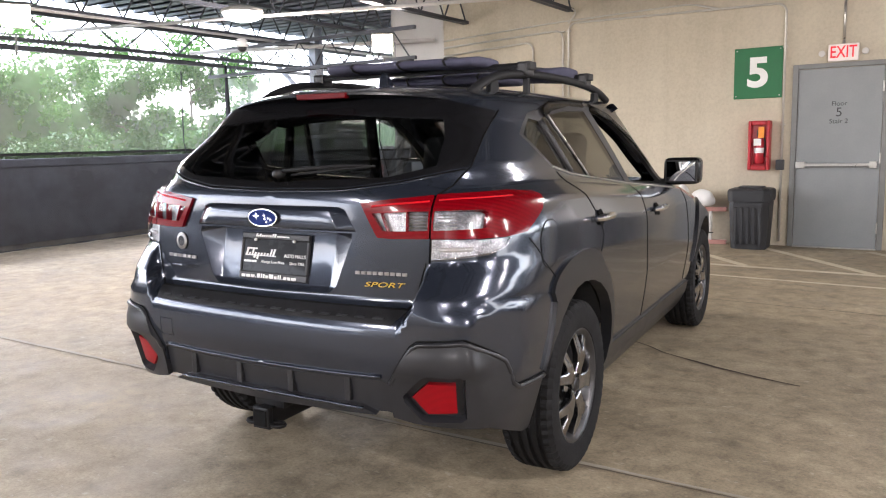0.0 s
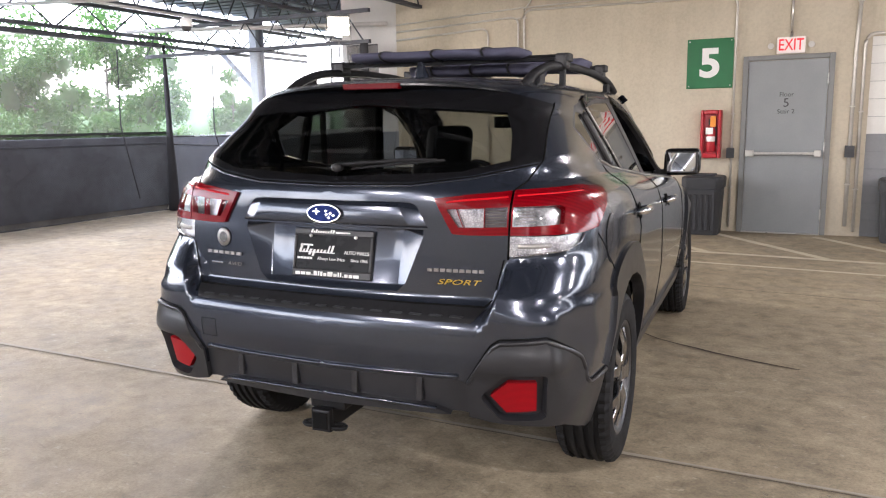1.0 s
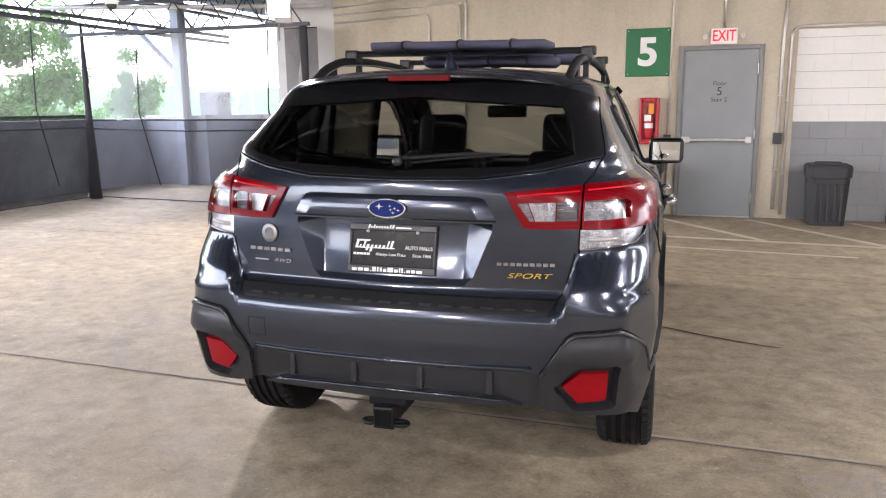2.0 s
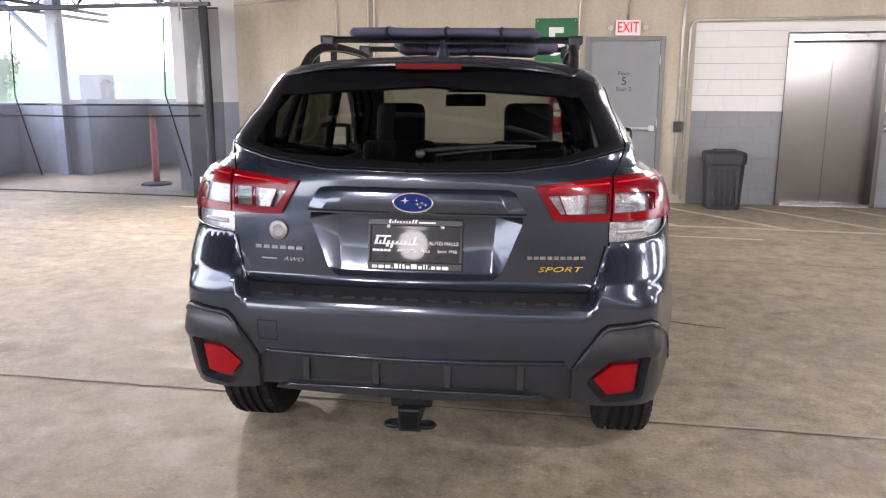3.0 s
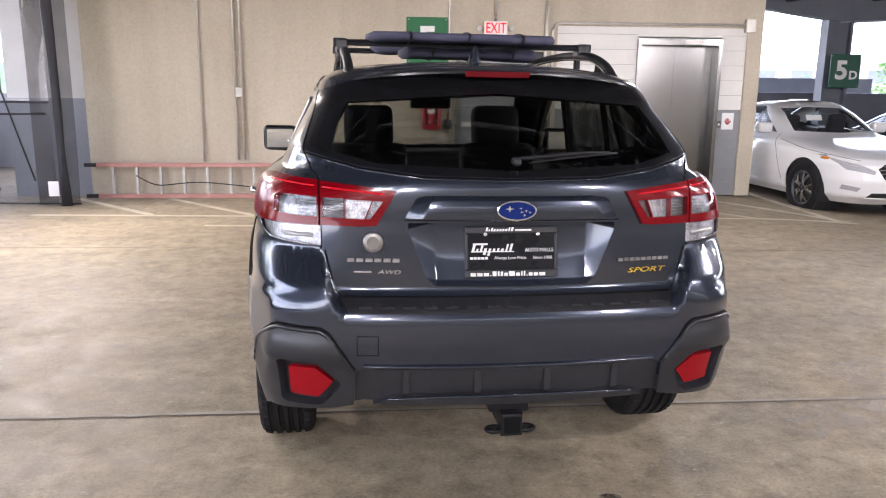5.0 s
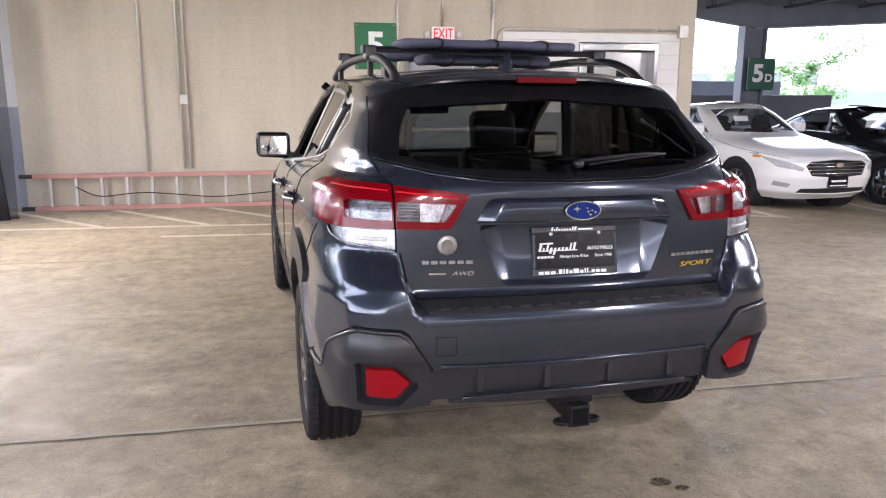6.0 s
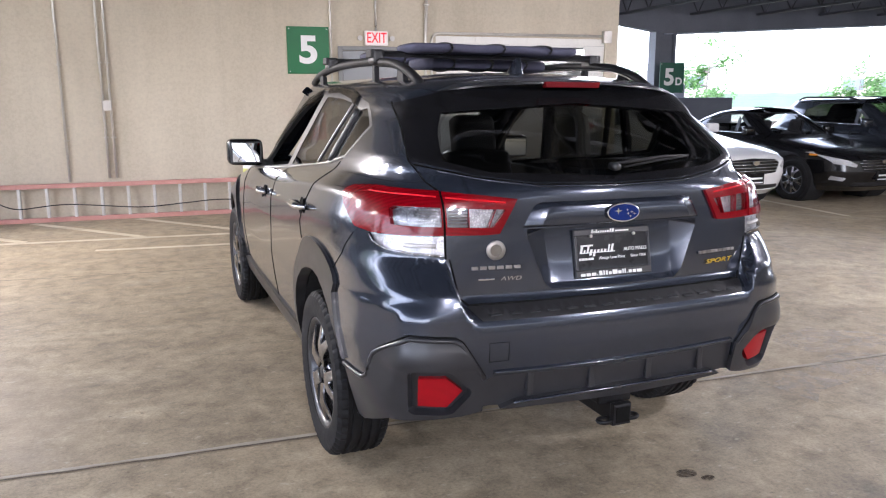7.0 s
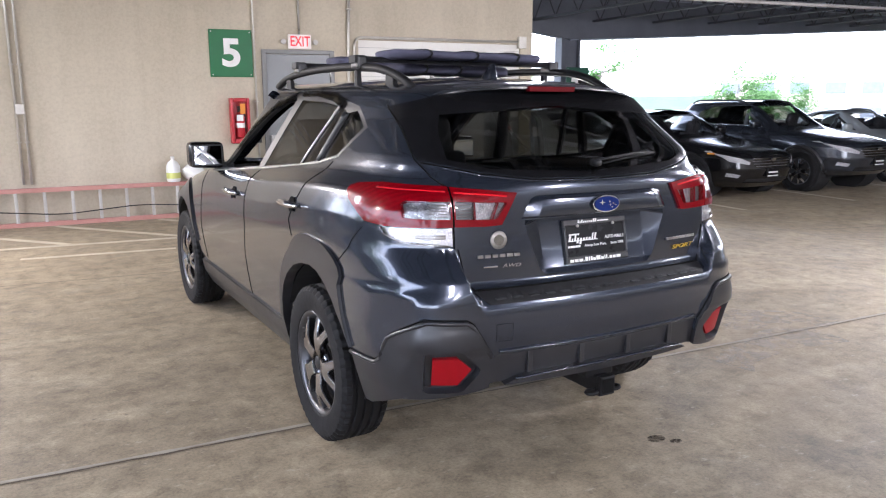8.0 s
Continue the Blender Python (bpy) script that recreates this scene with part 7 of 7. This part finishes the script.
def canvas_pad(m, w, d, h, sag, label):
    bm = bmesh.new()
    nx, na = 26, 16
    rings = []
    for i in range(nx + 1):
        x = -w / 2 + w * i / nx
        end = min(1, min(i, nx - i) / 1.5 + 0.35)
        ring = []
        for k in range(na):
            a = 2 * math.pi * k / na
            cy, cz = math.copysign(abs(math.cos(a)) ** 0.6, math.cos(a)), math.copysign(abs(math.sin(a)) ** 0.6, math.sin(a))
            q = 1 + 0.1 * noise.noise((x * 6, a, 1.3)) 
            drop = sag * max(0, -cz) * (0.6 + 0.8 * noise.noise((x * 4.5, 2.2, sag * 9)))
            ring.append(bm.verts.new((x, d / 2 * cy * end * q, h / 2 * cz * end * q - drop)))
        rings.append(ring)
    for A, B in zip(rings, rings[1:]):
        for k in range(na):
            bm.faces.new((A[k], A[(k + 1) % na], B[(k + 1) % na], B[k]))
    bm.faces.new(rings[-1])
    bm.faces.new(list(reversed(rings[0])))
    bmesh.ops.recalc_face_normals(bm, faces=bm.faces)
    th = thing("roof_pad", m, label, "pad", "pads on the roof bars")
    part("cover", bm, M_NAVY, th, smooth=True)
    for x in (-w * 0.28, w * 0.02, w * 0.3):
        part("strap", tube([(x, d * 0.55 * math.cos(a), h * 0.56 * math.sin(a) - (sag * 0.5 if math.sin(a) < 0 else 0)) for a in (2 * math.pi * k / 14 for k in range(14))], 0.007, 5, closed=True), M_TRIM, th)
    return th


TOP = CAR @ pose(0, 0, 0, 0, LEAN, 0)
canvas_pad(TOP @ pose(-0.02, 1.13, 1.697), 0.84, 0.28, 0.036, 0.012, "navy canvas roof pad strapped to a bar")
canvas_pad(TOP @ pose(0.06, 1.93, 1.699), 0.88, 0.28, 0.045, 0.04, "navy canvas roof pad strapped to a bar")
canvas_pad(TOP @ pose(0.06, 1.42, 1.646), 0.66, 0.3, 0.04, 0.02, "loose navy canvas cloth under the roof pads")

# ---------------------------------------------------------------- parked cars
def parked_car(name, m, label, paint, tall=0.0, length=4.8, width=0.915, wagon=False, amber=False, rim=None, spokes=5, wheel_r=0.33):
    """A car from a distance, facing +y; tall raises its roof."""
    L, W, T = length, width, tall
    B = 0.12 if wagon else 0.0
    rows = [
        (0.2, 0.2 + B, W - 0.12, 0.2, L - 0.2, 5, 5, 4, 5, 0), (0.32, 0.3 + B, W - 0.03, 0.08, L - 0.06, 5, 5, 4, 5, 0), (0.5, 0.5 + B, W, 0.02, L, 5, 5, 4, 5, 0),
        (0.7, 0.7 + B, W, 0.0, L - 0.02, 5, 5, 4, 5, 0), (0.8, 0.78 + B, W - 0.005, 0.02, L - 0.12, 5, 5, 4, 4.5, 0), (0.88, 0.86 + B, W - 0.02, 0.04, L - 0.5, 5, 5, 4, 4.5, 0),
        (0.95, 0.925 + B, W - 0.05, 0.06, L - 1.0, 5, 5, 4, 4.5, 0), (1.0, 0.97 + B, W - 0.1, 0.15 if not wagon else 0.1, L - 1.32, 5, 5, 4, 4.5, 0),
        (1.04, 1.01 + B, W - 0.14, 0.5 if not wagon else 0.14, L - 1.48, 5, 5, 4, 4.5, 0), (1.1, 1.07 + B, W - 0.17, 0.75 if not wagon else 0.2, L - 1.62, 5, 5, 4, 5, 0),
        (1.3, 1.27 + B + T * 0.6, W - 0.25, 1.25 if not wagon else 0.38, L - 2.02, 5, 6, 4, 5, 0), (1.4, 1.385 + B + T, W - 0.33, 1.6 if not wagon else 0.5, L - 2.35, 5, 5, 4, 4, 0),
        (1.46, 1.43 + B + T, W - 0.45, 1.9 if not wagon else 0.7, L - 2.6, 4, 4, 3, 3, 0), (1.54, 1.455 + B + T, 0.05, 2.2 if not wagon else 1.2, L - 2.8, 2, 2, 2, 2, 0),
    ]
    g = Shell(rows, L * 0.5, 0.0)
    ra, fa = 0.95, L - 0.95
    zr = wheel_r + 0.02
    for c in (ra, fa):
        g.region("void", [("s", c + (wheel_r + 0.055) * math.cos(2 * math.pi * k / 22), max(0.205 + B, zr + (wheel_r + 0.055) * math.sin(2 * math.pi * k / 22))) for k in range(22)])
    zb, zt = 1.03 + B, 1.36 + B + T
    sc = zt - zb
    g.region("windscreen", [("f", 0, zb - 0.01), ("f", W - 0.3, zb + 0.01), ("f", W - 0.36, zb + sc * 0.55), ("f", W - 0.43, zt - 0.005), ("f", 0, zt + 0.01)])
    bl = 1.05 if not wagon else 0.55
    g.region("front_glass", [("s", L * 0.5 + 0.03, zb + 0.02), ("s", L - 1.98, zb), ("s", L - 2.2, zb + sc * 0.4), ("s", L - 2.5, zt - 0.03), ("s", L * 0.5 + 0.0, zt - 0.01)])
    g.region("rear_glass", [("s", bl + 0.45, zb + 0.03), ("s", L * 0.5 - 0.05, zb + 0.02), ("s", L * 0.5 - 0.06, zt - 0.01), ("s", bl + 0.85, zt - 0.03), ("s", bl + 0.5, zt - 0.15)])
    g.region("dlo", [("s", bl + 0.3, zb + 0.02), ("s", L - 1.85, zb - 0.02), ("s", L - 2.15, zb + sc * 0.45), ("s", L - 2.45, zt + 0.01), ("s", bl + 0.8, zt + 0.01)])
    g.region("rear_window", [("r", 0, zb + 0.1), ("r", W - 0.33, zb + 0.1), ("r", W - 0.4, zt - 0.02), ("r", 0, zt)])
    h = B
    g.region("headlamp", [("f", 0.5, 0.63 + h), ("f", 0.62, 0.69 + h), ("s", L - 0.75, 0.79 + h), ("s", L - 0.62, 0.8 + h), ("s", L - 0.5, 0.74 + h), ("f", 0.75, 0.64 + h), ("f", 0.52, 0.59 + h)])
    g.region("grille", [("f", 0, 0.74 + h), ("f", 0.4, 0.72 + h), ("f", 0.48, 0.66 + h), ("f", 0.4, 0.53 + h), ("f", 0, 0.5 + h)])
    g.region("intake", [("f", 0, 0.36 + h), ("f", 0.5, 0.36 + h), ("f", 0.56, 0.29 + h), ("f", 0, 0.27 + h)])
    g.region("fog", [("f", 0.62, 0.42 + h), ("f", 0.76, 0.45 + h), ("f", 0.76, 0.39 + h), ("f", 0.64, 0.37 + h)])
    g.region("front_door", [("s", L * 0.5 - 0.01, 0.36 + h), ("s", fa - 0.48, 0.36 + h), ("s", L - 1.6, 0.8 + h), ("s", L - 1.75, 1.0 + h), ("s", L * 0.5 - 0.01, 1.01 + h)])
    g.region("rear_door", [("s", ra + 0.42, 0.36 + h), ("s", L * 0.5 - 0.02, 0.36 + h), ("s", L * 0.5 - 0.02, 1.01 + h), ("s", bl + 0.3, 1.01 + h), ("s", ra + 0.3, 0.8 + h)])
    g.region("sill", [("s", ra + 0.3, 0.21 + h), ("s", fa - 0.3, 0.21 + h), ("s", fa - 0.4, 0.34 + h), ("s", ra + 0.4, 0.34 + h)])

    def rest(p, q, v):
        if v > 1.36:
            return "roof"
        if p[1] > L * 0.62 and v > 0.84 and q > 1.8:
            return "hood"
        if q > 2.0 and v < 0.84:
            return "front_bumper"
        if q < 0.1 and v < 0.84:
            return "rear_bumper"
        if p[1] > fa - 0.5:
            return "fender"
        return "quarter"

    qs = np.concatenate([np.linspace(-1, 0, 14), np.linspace(0.05, 1.95, 36), np.linspace(2.0, 3, 26)])
    g.build(qs, rest)
    th = thing(name, m, label, "car", "parked cars")
    for nm, rg in (("roof", "roof"), ("hood", "hood"), ("front_bumper", "front_bumper"), ("rear_bumper", "rear_bumper")):
        g.panel(nm, rg, paint, th, skirt=0.015)
    g.panel("windscreen", "windscreen", M_CLEARGLASS, th, skirt=0)
    g.panel("rear_window", "rear_window", M_PRIVACY if wagon else M_CLEARGLASS, th, skirt=0)
    g.panel("grille", "grille", M_GLOSSBLACK, th, out=-0.012, skirt=0.0, label="black grille")
    g.panel("lower_intake", "intake", M_TRIM, th, out=-0.012, skirt=0.0)
    for s, sd in (("R", 1), ("L", -1)):
        for nm, rg in (("quarter_panel", "quarter"), ("fender", "fender"), ("front_door", "front_door"), ("rear_door", "rear_door")):
            g.panel(nm, rg, paint, th, s, skirt=0.015)
        g.panel("window_surround", "dlo", M_TRIM, th, s, -0.002, 0.01)
        g.panel("front_side_window", "front_glass", M_CLEARGLASS, th, s, -0.004, 0)
        g.panel("rear_side_window", "rear_glass", M_PRIVACY if wagon else M_CLEARGLASS, th, s, -0.004, 0)
        lampo = g.panel("headlamp", "headlamp", M_WHITELENS, th, s, 0.006, 0.02, "clear headlamp")
        if amber:
            a0, _ = g.spot("s", L - 0.6, 0.755 + h, 0.012)
            part("turn_lamp", box(-0.05, 0.05, -0.06, 0.06, -0.015, 0.015, 0.01), M_AMBER, lampo, "amber turn lamp", at=pose(sd * (a0.x - 0.03), a0.y, a0.z))
        g.panel("fog_lamp", "fog", M_WHITELENS, th, s, 0.003, 0.01)
        g.panel("sill", "sill", paint if not wagon else M_TRIM, th, s, 0.006, 0.02)
        for line in ([("s", L * 0.5 - 0.015, 0.38 + h), ("s", L * 0.5 - 0.015, 1.0 + h)], [("s", fa - 0.47, 0.4 + h), ("s", L - 1.6, 0.8 + h), ("s", L - 1.75, 0.99 + h)], [("f", 0.62, 0.75 + h), ("s", L - 1.0, 0.84 + h), ("s", L - 1.6, 0.93 + h)]):
            g.bead(line, 0.003, M_SEAM, th, side=sd)
        g.bead([("s", bl + 0.32, zb + 0.01), ("s", L * 0.5, zb), ("s", L - 1.9, zb - 0.015)], 0.006, M_CHROME, th, "window_strip", sd, 0.002)
        if wagon:
            for c in (ra, fa):
                g.bead([("s", c + (wheel_r + 0.08) * math.cos(math.pi * k / 14), zr + (wheel_r + 0.08) * math.sin(math.pi * k / 14)) for k in range(15)], 0.035, M_TRIM, th, "wheel_arch_trim", sd, 0.0)
        for hy in (L * 0.5 + 0.12, ra + 0.62):
            a0, _ = g.spot("s", hy, 0.88 + h, 0.018)
            part("door_handle", box(-0.015, 0.015, -0.09, 0.09, -0.012, 0.012, 0.01), paint, th, at=pose(sd * a0.x, a0.y, a0.z))
        a0, _ = g.spot("s", L - 1.95, zb - 0.03)
        bm = box(0.02, 0.24, -0.06, 0.07, 0.0, 0.15, 0.045, 3)
        for v in bm.verts:
            v.co.x *= sd
        bmesh.ops.recalc_face_normals(bm, faces=bm.faces)
        part("wing_mirror", bm, paint, th, smooth=True, at=pose(sd * a0.x, a0.y, a0.z))
        for c in (ra, fa):
            wheel(th, sd * (W - 0.125), c, wheel_r, 0.22, wheel_r * 0.67, spokes, spokes == 5, rim or M_RIM_BRIGHT)
            part("wheel_well", lathe([(wheel_r + 0.06, -0.2), (wheel_r + 0.06, 0.17)], 28, "x"), M_WELL, th, at=pose(sd * (W - 0.22), c, zr))
        if wagon:
            part("roof_rail", tube(bend([(sd * (W - 0.36), 0.75, zt + 0.03), (sd * (W - 0.34), 0.9, zt + 0.09), (sd * (W - 0.34), L - 2.6, zt + 0.09), (sd * (W - 0.35), L - 2.4, zt + 0.03)], 0.1), 0.02, 8), M_TRIM, th, smooth=True)
    # grille bars, plate, emblem
    for k in range(4):
        z = 0.56 + 0.045 * k + h
        w = 0.4 + 0.03 * k if k < 3 else 0.42
        g.bead([("f", 0.0, z), ("f", w, z)], 0.007, M_CHROME, th, "grille_bar", 1, -0.004)
        g.bead([("f", 0.0, z), ("f", w, z)], 0.007, M_CHROME, th, "grille_bar", -1, -0.004)
    e0, _ = g.spot("f", 0.0, 0.67 + h, 0.004)
    part("emblem", extrude([(0.06 * math.cos(2 * math.pi * k / 20), 0.034 * math.sin(2 * math.pi * k / 20)) for k in range(20)], 0.02, "y", 0.004), M_CHROME, th, "plain oval chrome emblem", at=pose(e0.x, e0.y, e0.z))
    e0, _ = g.spot("f", 0.0, 0.44 + h, 0.012)
    pl = part("number_plate", box(-0.155, 0.155, 0, 0.014, -0.08, 0.08, 0.004), M_PLATE, th, "black plate with white bars", at=pose(0, e0.y, 0.45 + h))
    for x0, x1, z0, z1 in ((-0.12, 0.11, -0.005, 0.02), (-0.13, 0.13, -0.06, -0.045)):
        part("writing_bar", box(x0, x1, 0.013, 0.017, z0, z1), M_WHITE, pl)
    part("paper_sign", box(0.05, 0.3, 0, 0.003, 0, 0.09), M_WHITE, th, at=pose(-0.1, L - 2.02, zb + 0.14, 30)) if name == "white_sedan" else None
    # inside
    part("cabin_floor", box(-W + 0.2, W - 0.2, 0.9, L - 1.2, 0.3 + h, 0.42 + h), M_SEAT, th)
    part("dashboard", box(-W + 0.24, W - 0.24, L - 2.0, L - 1.55, 0.7 + h, 0.98 + h, 0.05), M_SEAT, th, smooth=True)
    seat(th, 0, 1.45 if not wagon else 1.3, 0.5 + h, 1.2, 0.5, -16, True)
    for sx in (-0.38, 0.38):
        seat(th, sx, 2.45 if not wagon else 2.3, 0.48 + h, 0.5, 0.58, -16)
    part("under_tray", box(-W + 0.25, W - 0.25, 0.4, L - 0.5, 0.2 + B * 0.6, 0.4 + B), M_WELL, th)
    return th


def nose_at(x, y, length, turn=0.0):
    """The pose of a car that faces -y with its front axle at y."""
    return pose(x, y, floor_z(x), 0, 0, 180 + turn) @ pose(0, -(length - 0.95), 0)


parked_car("white_sedan", nose_at(4.1, 9.75, 4.8, 4), "white four-door sedan parked in a bay", M_WHITE_PAINT, amber=True, rim=M_RIM)
parked_car("black_sedan", nose_at(6.8, 10.0, 4.85, 3), "glossy black four-door sedan parked in a bay", M_BLACK_PAINT, amber=True, width=0.92)
parked_car("grey_utility_car", nose_at(9.1, 9.75, 4.6, 3), "dark grey utility car with roof rails parked in a bay", M_DARK_PAINT, 0.06, 4.6, 0.925, True, wheel_r=0.36, rim=M_RIM_BRIGHT)
parked_car("silver_sedan", nose_at(11.9, 9.85, 4.7, 3), "pale silver sedan parked in a bay", M_PALE_PAINT, 0.0, 4.7)
parked_car("black_sedan", nose_at(14.5, 9.6, 4.8, 3), "glossy black four-door sedan parked in a bay", M_BLACK_PAINT)

# ---------------------------------------------------------------- outside
M_GRASS = surface("far_grass", (0.09, 0.11, 0.06), (0.16, 0.17, 0.11), 0.05, 1.0, (0.8, 0.95))


def leaf_mat(name, lo, hi):
    m, nt, b = nodes_of(name)
    geo = nt.nodes.new("ShaderNodeNewGeometry")
    nt.links.new(ramp(nt, geo.outputs["Random Per Island"], [(0.0, lo), (1.0, hi)]), b.inputs["Base Color"])
    setv(b, Roughness=0.6)
    out = nt.nodes["Material Output"]
    tl, mx = nt.nodes.new("ShaderNodeBsdfTranslucent"), nt.nodes.new("ShaderNodeMixShader")
    nt.links.new(b.inputs["Base Color"].links[0].from_socket, tl.inputs[0])
    mx.inputs[0].default_value = 0.5
    nt.links.new(b.outputs[0], mx.inputs[1])
    nt.links.new(tl.outputs[0], mx.inputs[2])
    nt.links.new(mx.outputs[0], out.inputs[0])
    return m


M_LEAF = leaf_mat("spring_leaves", (0.055, 0.135, 0.03), (0.16, 0.29, 0.085))
M_LEAF_B = leaf_mat("deep_leaves", (0.045, 0.115, 0.027), (0.13, 0.24, 0.07))
M_BARK = surface("bark", (0.09, 0.075, 0.06), (0.17, 0.15, 0.12), 3, 30, (0.8, 0.95), bumps=0.4, bdist=0.02)
M_HILL = surface("far_woods", (0.035, 0.085, 0.03), (0.08, 0.16, 0.05), 0.06, 0.5, (0.85, 0.95), bumps=0.5, bdist=1.0)
M_FAR_WHITE = surface("far_white_wall", (0.62, 0.62, 0.6), (0.75, 0.75, 0.73), 0.3, 3, (0.6, 0.8))
M_FAR_TAN = surface("far_tan_wall", (0.4, 0.35, 0.29), (0.52, 0.46, 0.38), 0.3, 3, (0.6, 0.8))
GROUND = -5.0
gb = bmesh.new()
bmesh.ops.create_grid(gb, x_segments=40, y_segments=40, size=2500)
for v in gb.verts:
    v.co.z = GROUND
tagged(part("ground", gb, M_GRASS), "green ground around the parking deck", "ground", kind="structure")


def tree(x, y, height, spread, seed, leaf, n=2600, size=0.34, label="tall green leafy tree beyond the deck"):
    rnd = random.Random(seed)
    th = thing("tree", pose(x, y, GROUND), label, "tree", "trees beyond the deck")
    tb = tube([(0, 0, 0), (0.1, 0, height * 0.3), (-0.1, 0.15, height * 0.6), (0.1, 0.1, height * 0.92)], lambda t: 0.02 * height * (1.05 - t), 8)
    tips = []
    for k in range(13):
        h0 = height * rnd.uniform(0.28, 0.85)
        a = rnd.uniform(0, 2 * math.pi)
        L = spread * rnd.uniform(0.5, 1.0) * (1.15 - 0.5 * h0 / height)
        tip = Vector((math.cos(a) * L, math.sin(a) * L, h0 + L * rnd.uniform(0.15, 0.6)))
        mid = Vector((tip.x * 0.5, tip.y * 0.5, h0 + (tip.z - h0) * 0.3))
        tube([(0, 0, h0), mid, tip], lambda t: 0.006 * height * (1.1 - t), 5, tb)
        tips += [(tip, rnd.uniform(0.22, 0.42) * spread), (mid, rnd.uniform(0.15, 0.3) * spread)]
    tips.append((Vector((0, 0, height)), 0.35 * spread))
    part("trunk", tb, M_BARK, th, smooth=True)
    verts, faces = [], []
    for k in range(n):
        c, r = tips[rnd.randrange(len(tips))]
        d = Vector((rnd.gauss(0, 1), rnd.gauss(0, 1), rnd.gauss(0, 0.8))).normalized() * r * rnd.random() ** 0.45
        p = c + d
        u = Vector((rnd.gauss(0, 1), rnd.gauss(0, 1), rnd.gauss(0, 1))).normalized()
        w = u.orthogonal().normalized()
        s = size * rnd.uniform(0.5, 1.2)
        i = len(verts)
        verts += [p - u * s, p + w * s * 0.45, p + u * s, p - w * s * 0.45]
        faces.append((i, i + 1, i + 2, i + 3))
    me = bpy.data.meshes.new("crown")
    me.from_pydata(verts, [], faces)
    me.materials.append(leaf)
    ob = new("crown", me)
    ob.parent = th
    return th


for i, (x, y, h, s) in enumerate([
        (-31, 26, 11.6, 3.4), (-36, 21, 12.0, 3.8), (-31, 14, 11.6, 3.6), (-40, 8, 13.0, 4.5), (-29, 6, 11.0, 3.4), (-32.5, 31.3, 9.8, 1.9), (-40, 44.7, 10.0, 2.2),
        (-33, 28.5, 6.2, 2.4), (-35, 35, 5.9, 2.3), (-28, 25, 6.0, 2.2), (-38, 39.5, 5.8, 2.2), (-46, 54, 7.0, 3.0), (-37, 26.5, 11.6, 3.4), (-42, 27, 12.0, 3.6), (-34, 17.5, 10.5, 3.2)]):
    tree(x, y, h, s, 40 + i, M_LEAF if i % 3 else M_LEAF_B, 13000, 0.14)
for i, (x, y, h, s) in enumerate([(27, 40, 9.6, 2.9), (40, 41, 8.4, 2.3), (45, 43, 7.9, 2.2), (34, 60, 8.0, 3.0), (66, 58, 8.0, 3.5), (-26, 80, 8.0, 3.5)]):
    tree(x, y, h, s, 80 + i, M_LEAF, 7000, 0.14)

hb = bmesh.new()
rows = []
for j in range(7):
    line = []
    for i in range(161):
        a = radians(-150 + 300 * i / 160)
        r = 430 + 60 * j
        h = GROUND + ((21 if a < 0 else 8) + 5 * noise.noise((math.sin(a) * 3, math.cos(a) * 3, 2.0)) + 2.5 * noise.noise((i * 0.7, j * 0.7, 5.0))) * math.sin(min(1, j / 3.0) * math.pi / 2)
        line.append(hb.verts.new((r * math.sin(a), r * math.cos(a), h)))
    rows.append(line)
for A, B in zip(rows, rows[1:]):
    for i in range(160):
        hb.faces.new((A[i], A[i + 1], B[i + 1], B[i]))
tagged(part("backdrop", hb, M_HILL, smooth=True), "distant wooded hills along the horizon", "hills", kind="structure")


def far_building(m, w, d, h, floors, bays, wall_m, label):
    th = thing("building", m, label, "building", "distant buildings")
    part("wall", box(-w / 2, w / 2, -d / 2, d / 2, 0, h), wall_m, th)
    part("roof", box(-w / 2 - 0.3, w / 2 + 0.3, -d / 2 - 0.3, d / 2 + 0.3, h, h + 0.5), M_FAR_WHITE, th)
    fl = h / floors
    for f in range(floors):
        for k in range(bays):
            x = -w / 2 + (k + 0.5) * w / bays
            part("window", box(x - w / bays * 0.28, x + w / bays * 0.28, -d / 2 - 0.06, -d / 2 + 0.05, f * fl + fl * 0.3, f * fl + fl * 0.75), M_BEAM, th)
    return th


far_building(pose(-34, 62, GROUND, 0, 0, 20), 46, 14, 4.7, 1, 9, M_FAR_WHITE, "long low white building beyond the deck")
far_building(pose(-12, 74, GROUND, 0, 0, 8), 30, 12, 5.4, 1, 7, M_FAR_WHITE, "low white building beyond the deck")
far_building(pose(46, 96, GROUND, 0, 0, -25), 36, 14, 9.5, 3, 9, M_FAR_TAN, "pale three-storey building beyond the deck")
far_building(pose(90, 64, GROUND, 0, 0, -50), 40, 14, 9.0, 3, 10, M_FAR_TAN, "pale three-storey building beyond the deck")
for x, y, h in ((-24, 34, 7.2), (-27, 40, 7.4), (-20, 48, 7.6), (-33, 29, 8.0), (24, 50, 9.5), (35, 60, 9.0), (-15, 56, 8.4)):
    lp = thing("light_pole", pose(x, y, GROUND), "pale lamp pole in the lot beyond the deck", "lamp pole", "lamp poles beyond the deck")
    part("shaft", tube([(0, 0, 0), (0, 0, h)], lambda t: 0.11 - 0.04 * t, 8), M_PIPE, lp, smooth=True)
    part("head", box(-0.7, 0.7, -0.12, 0.12, h, h + 0.14, 0.03), M_PIPE, lp)
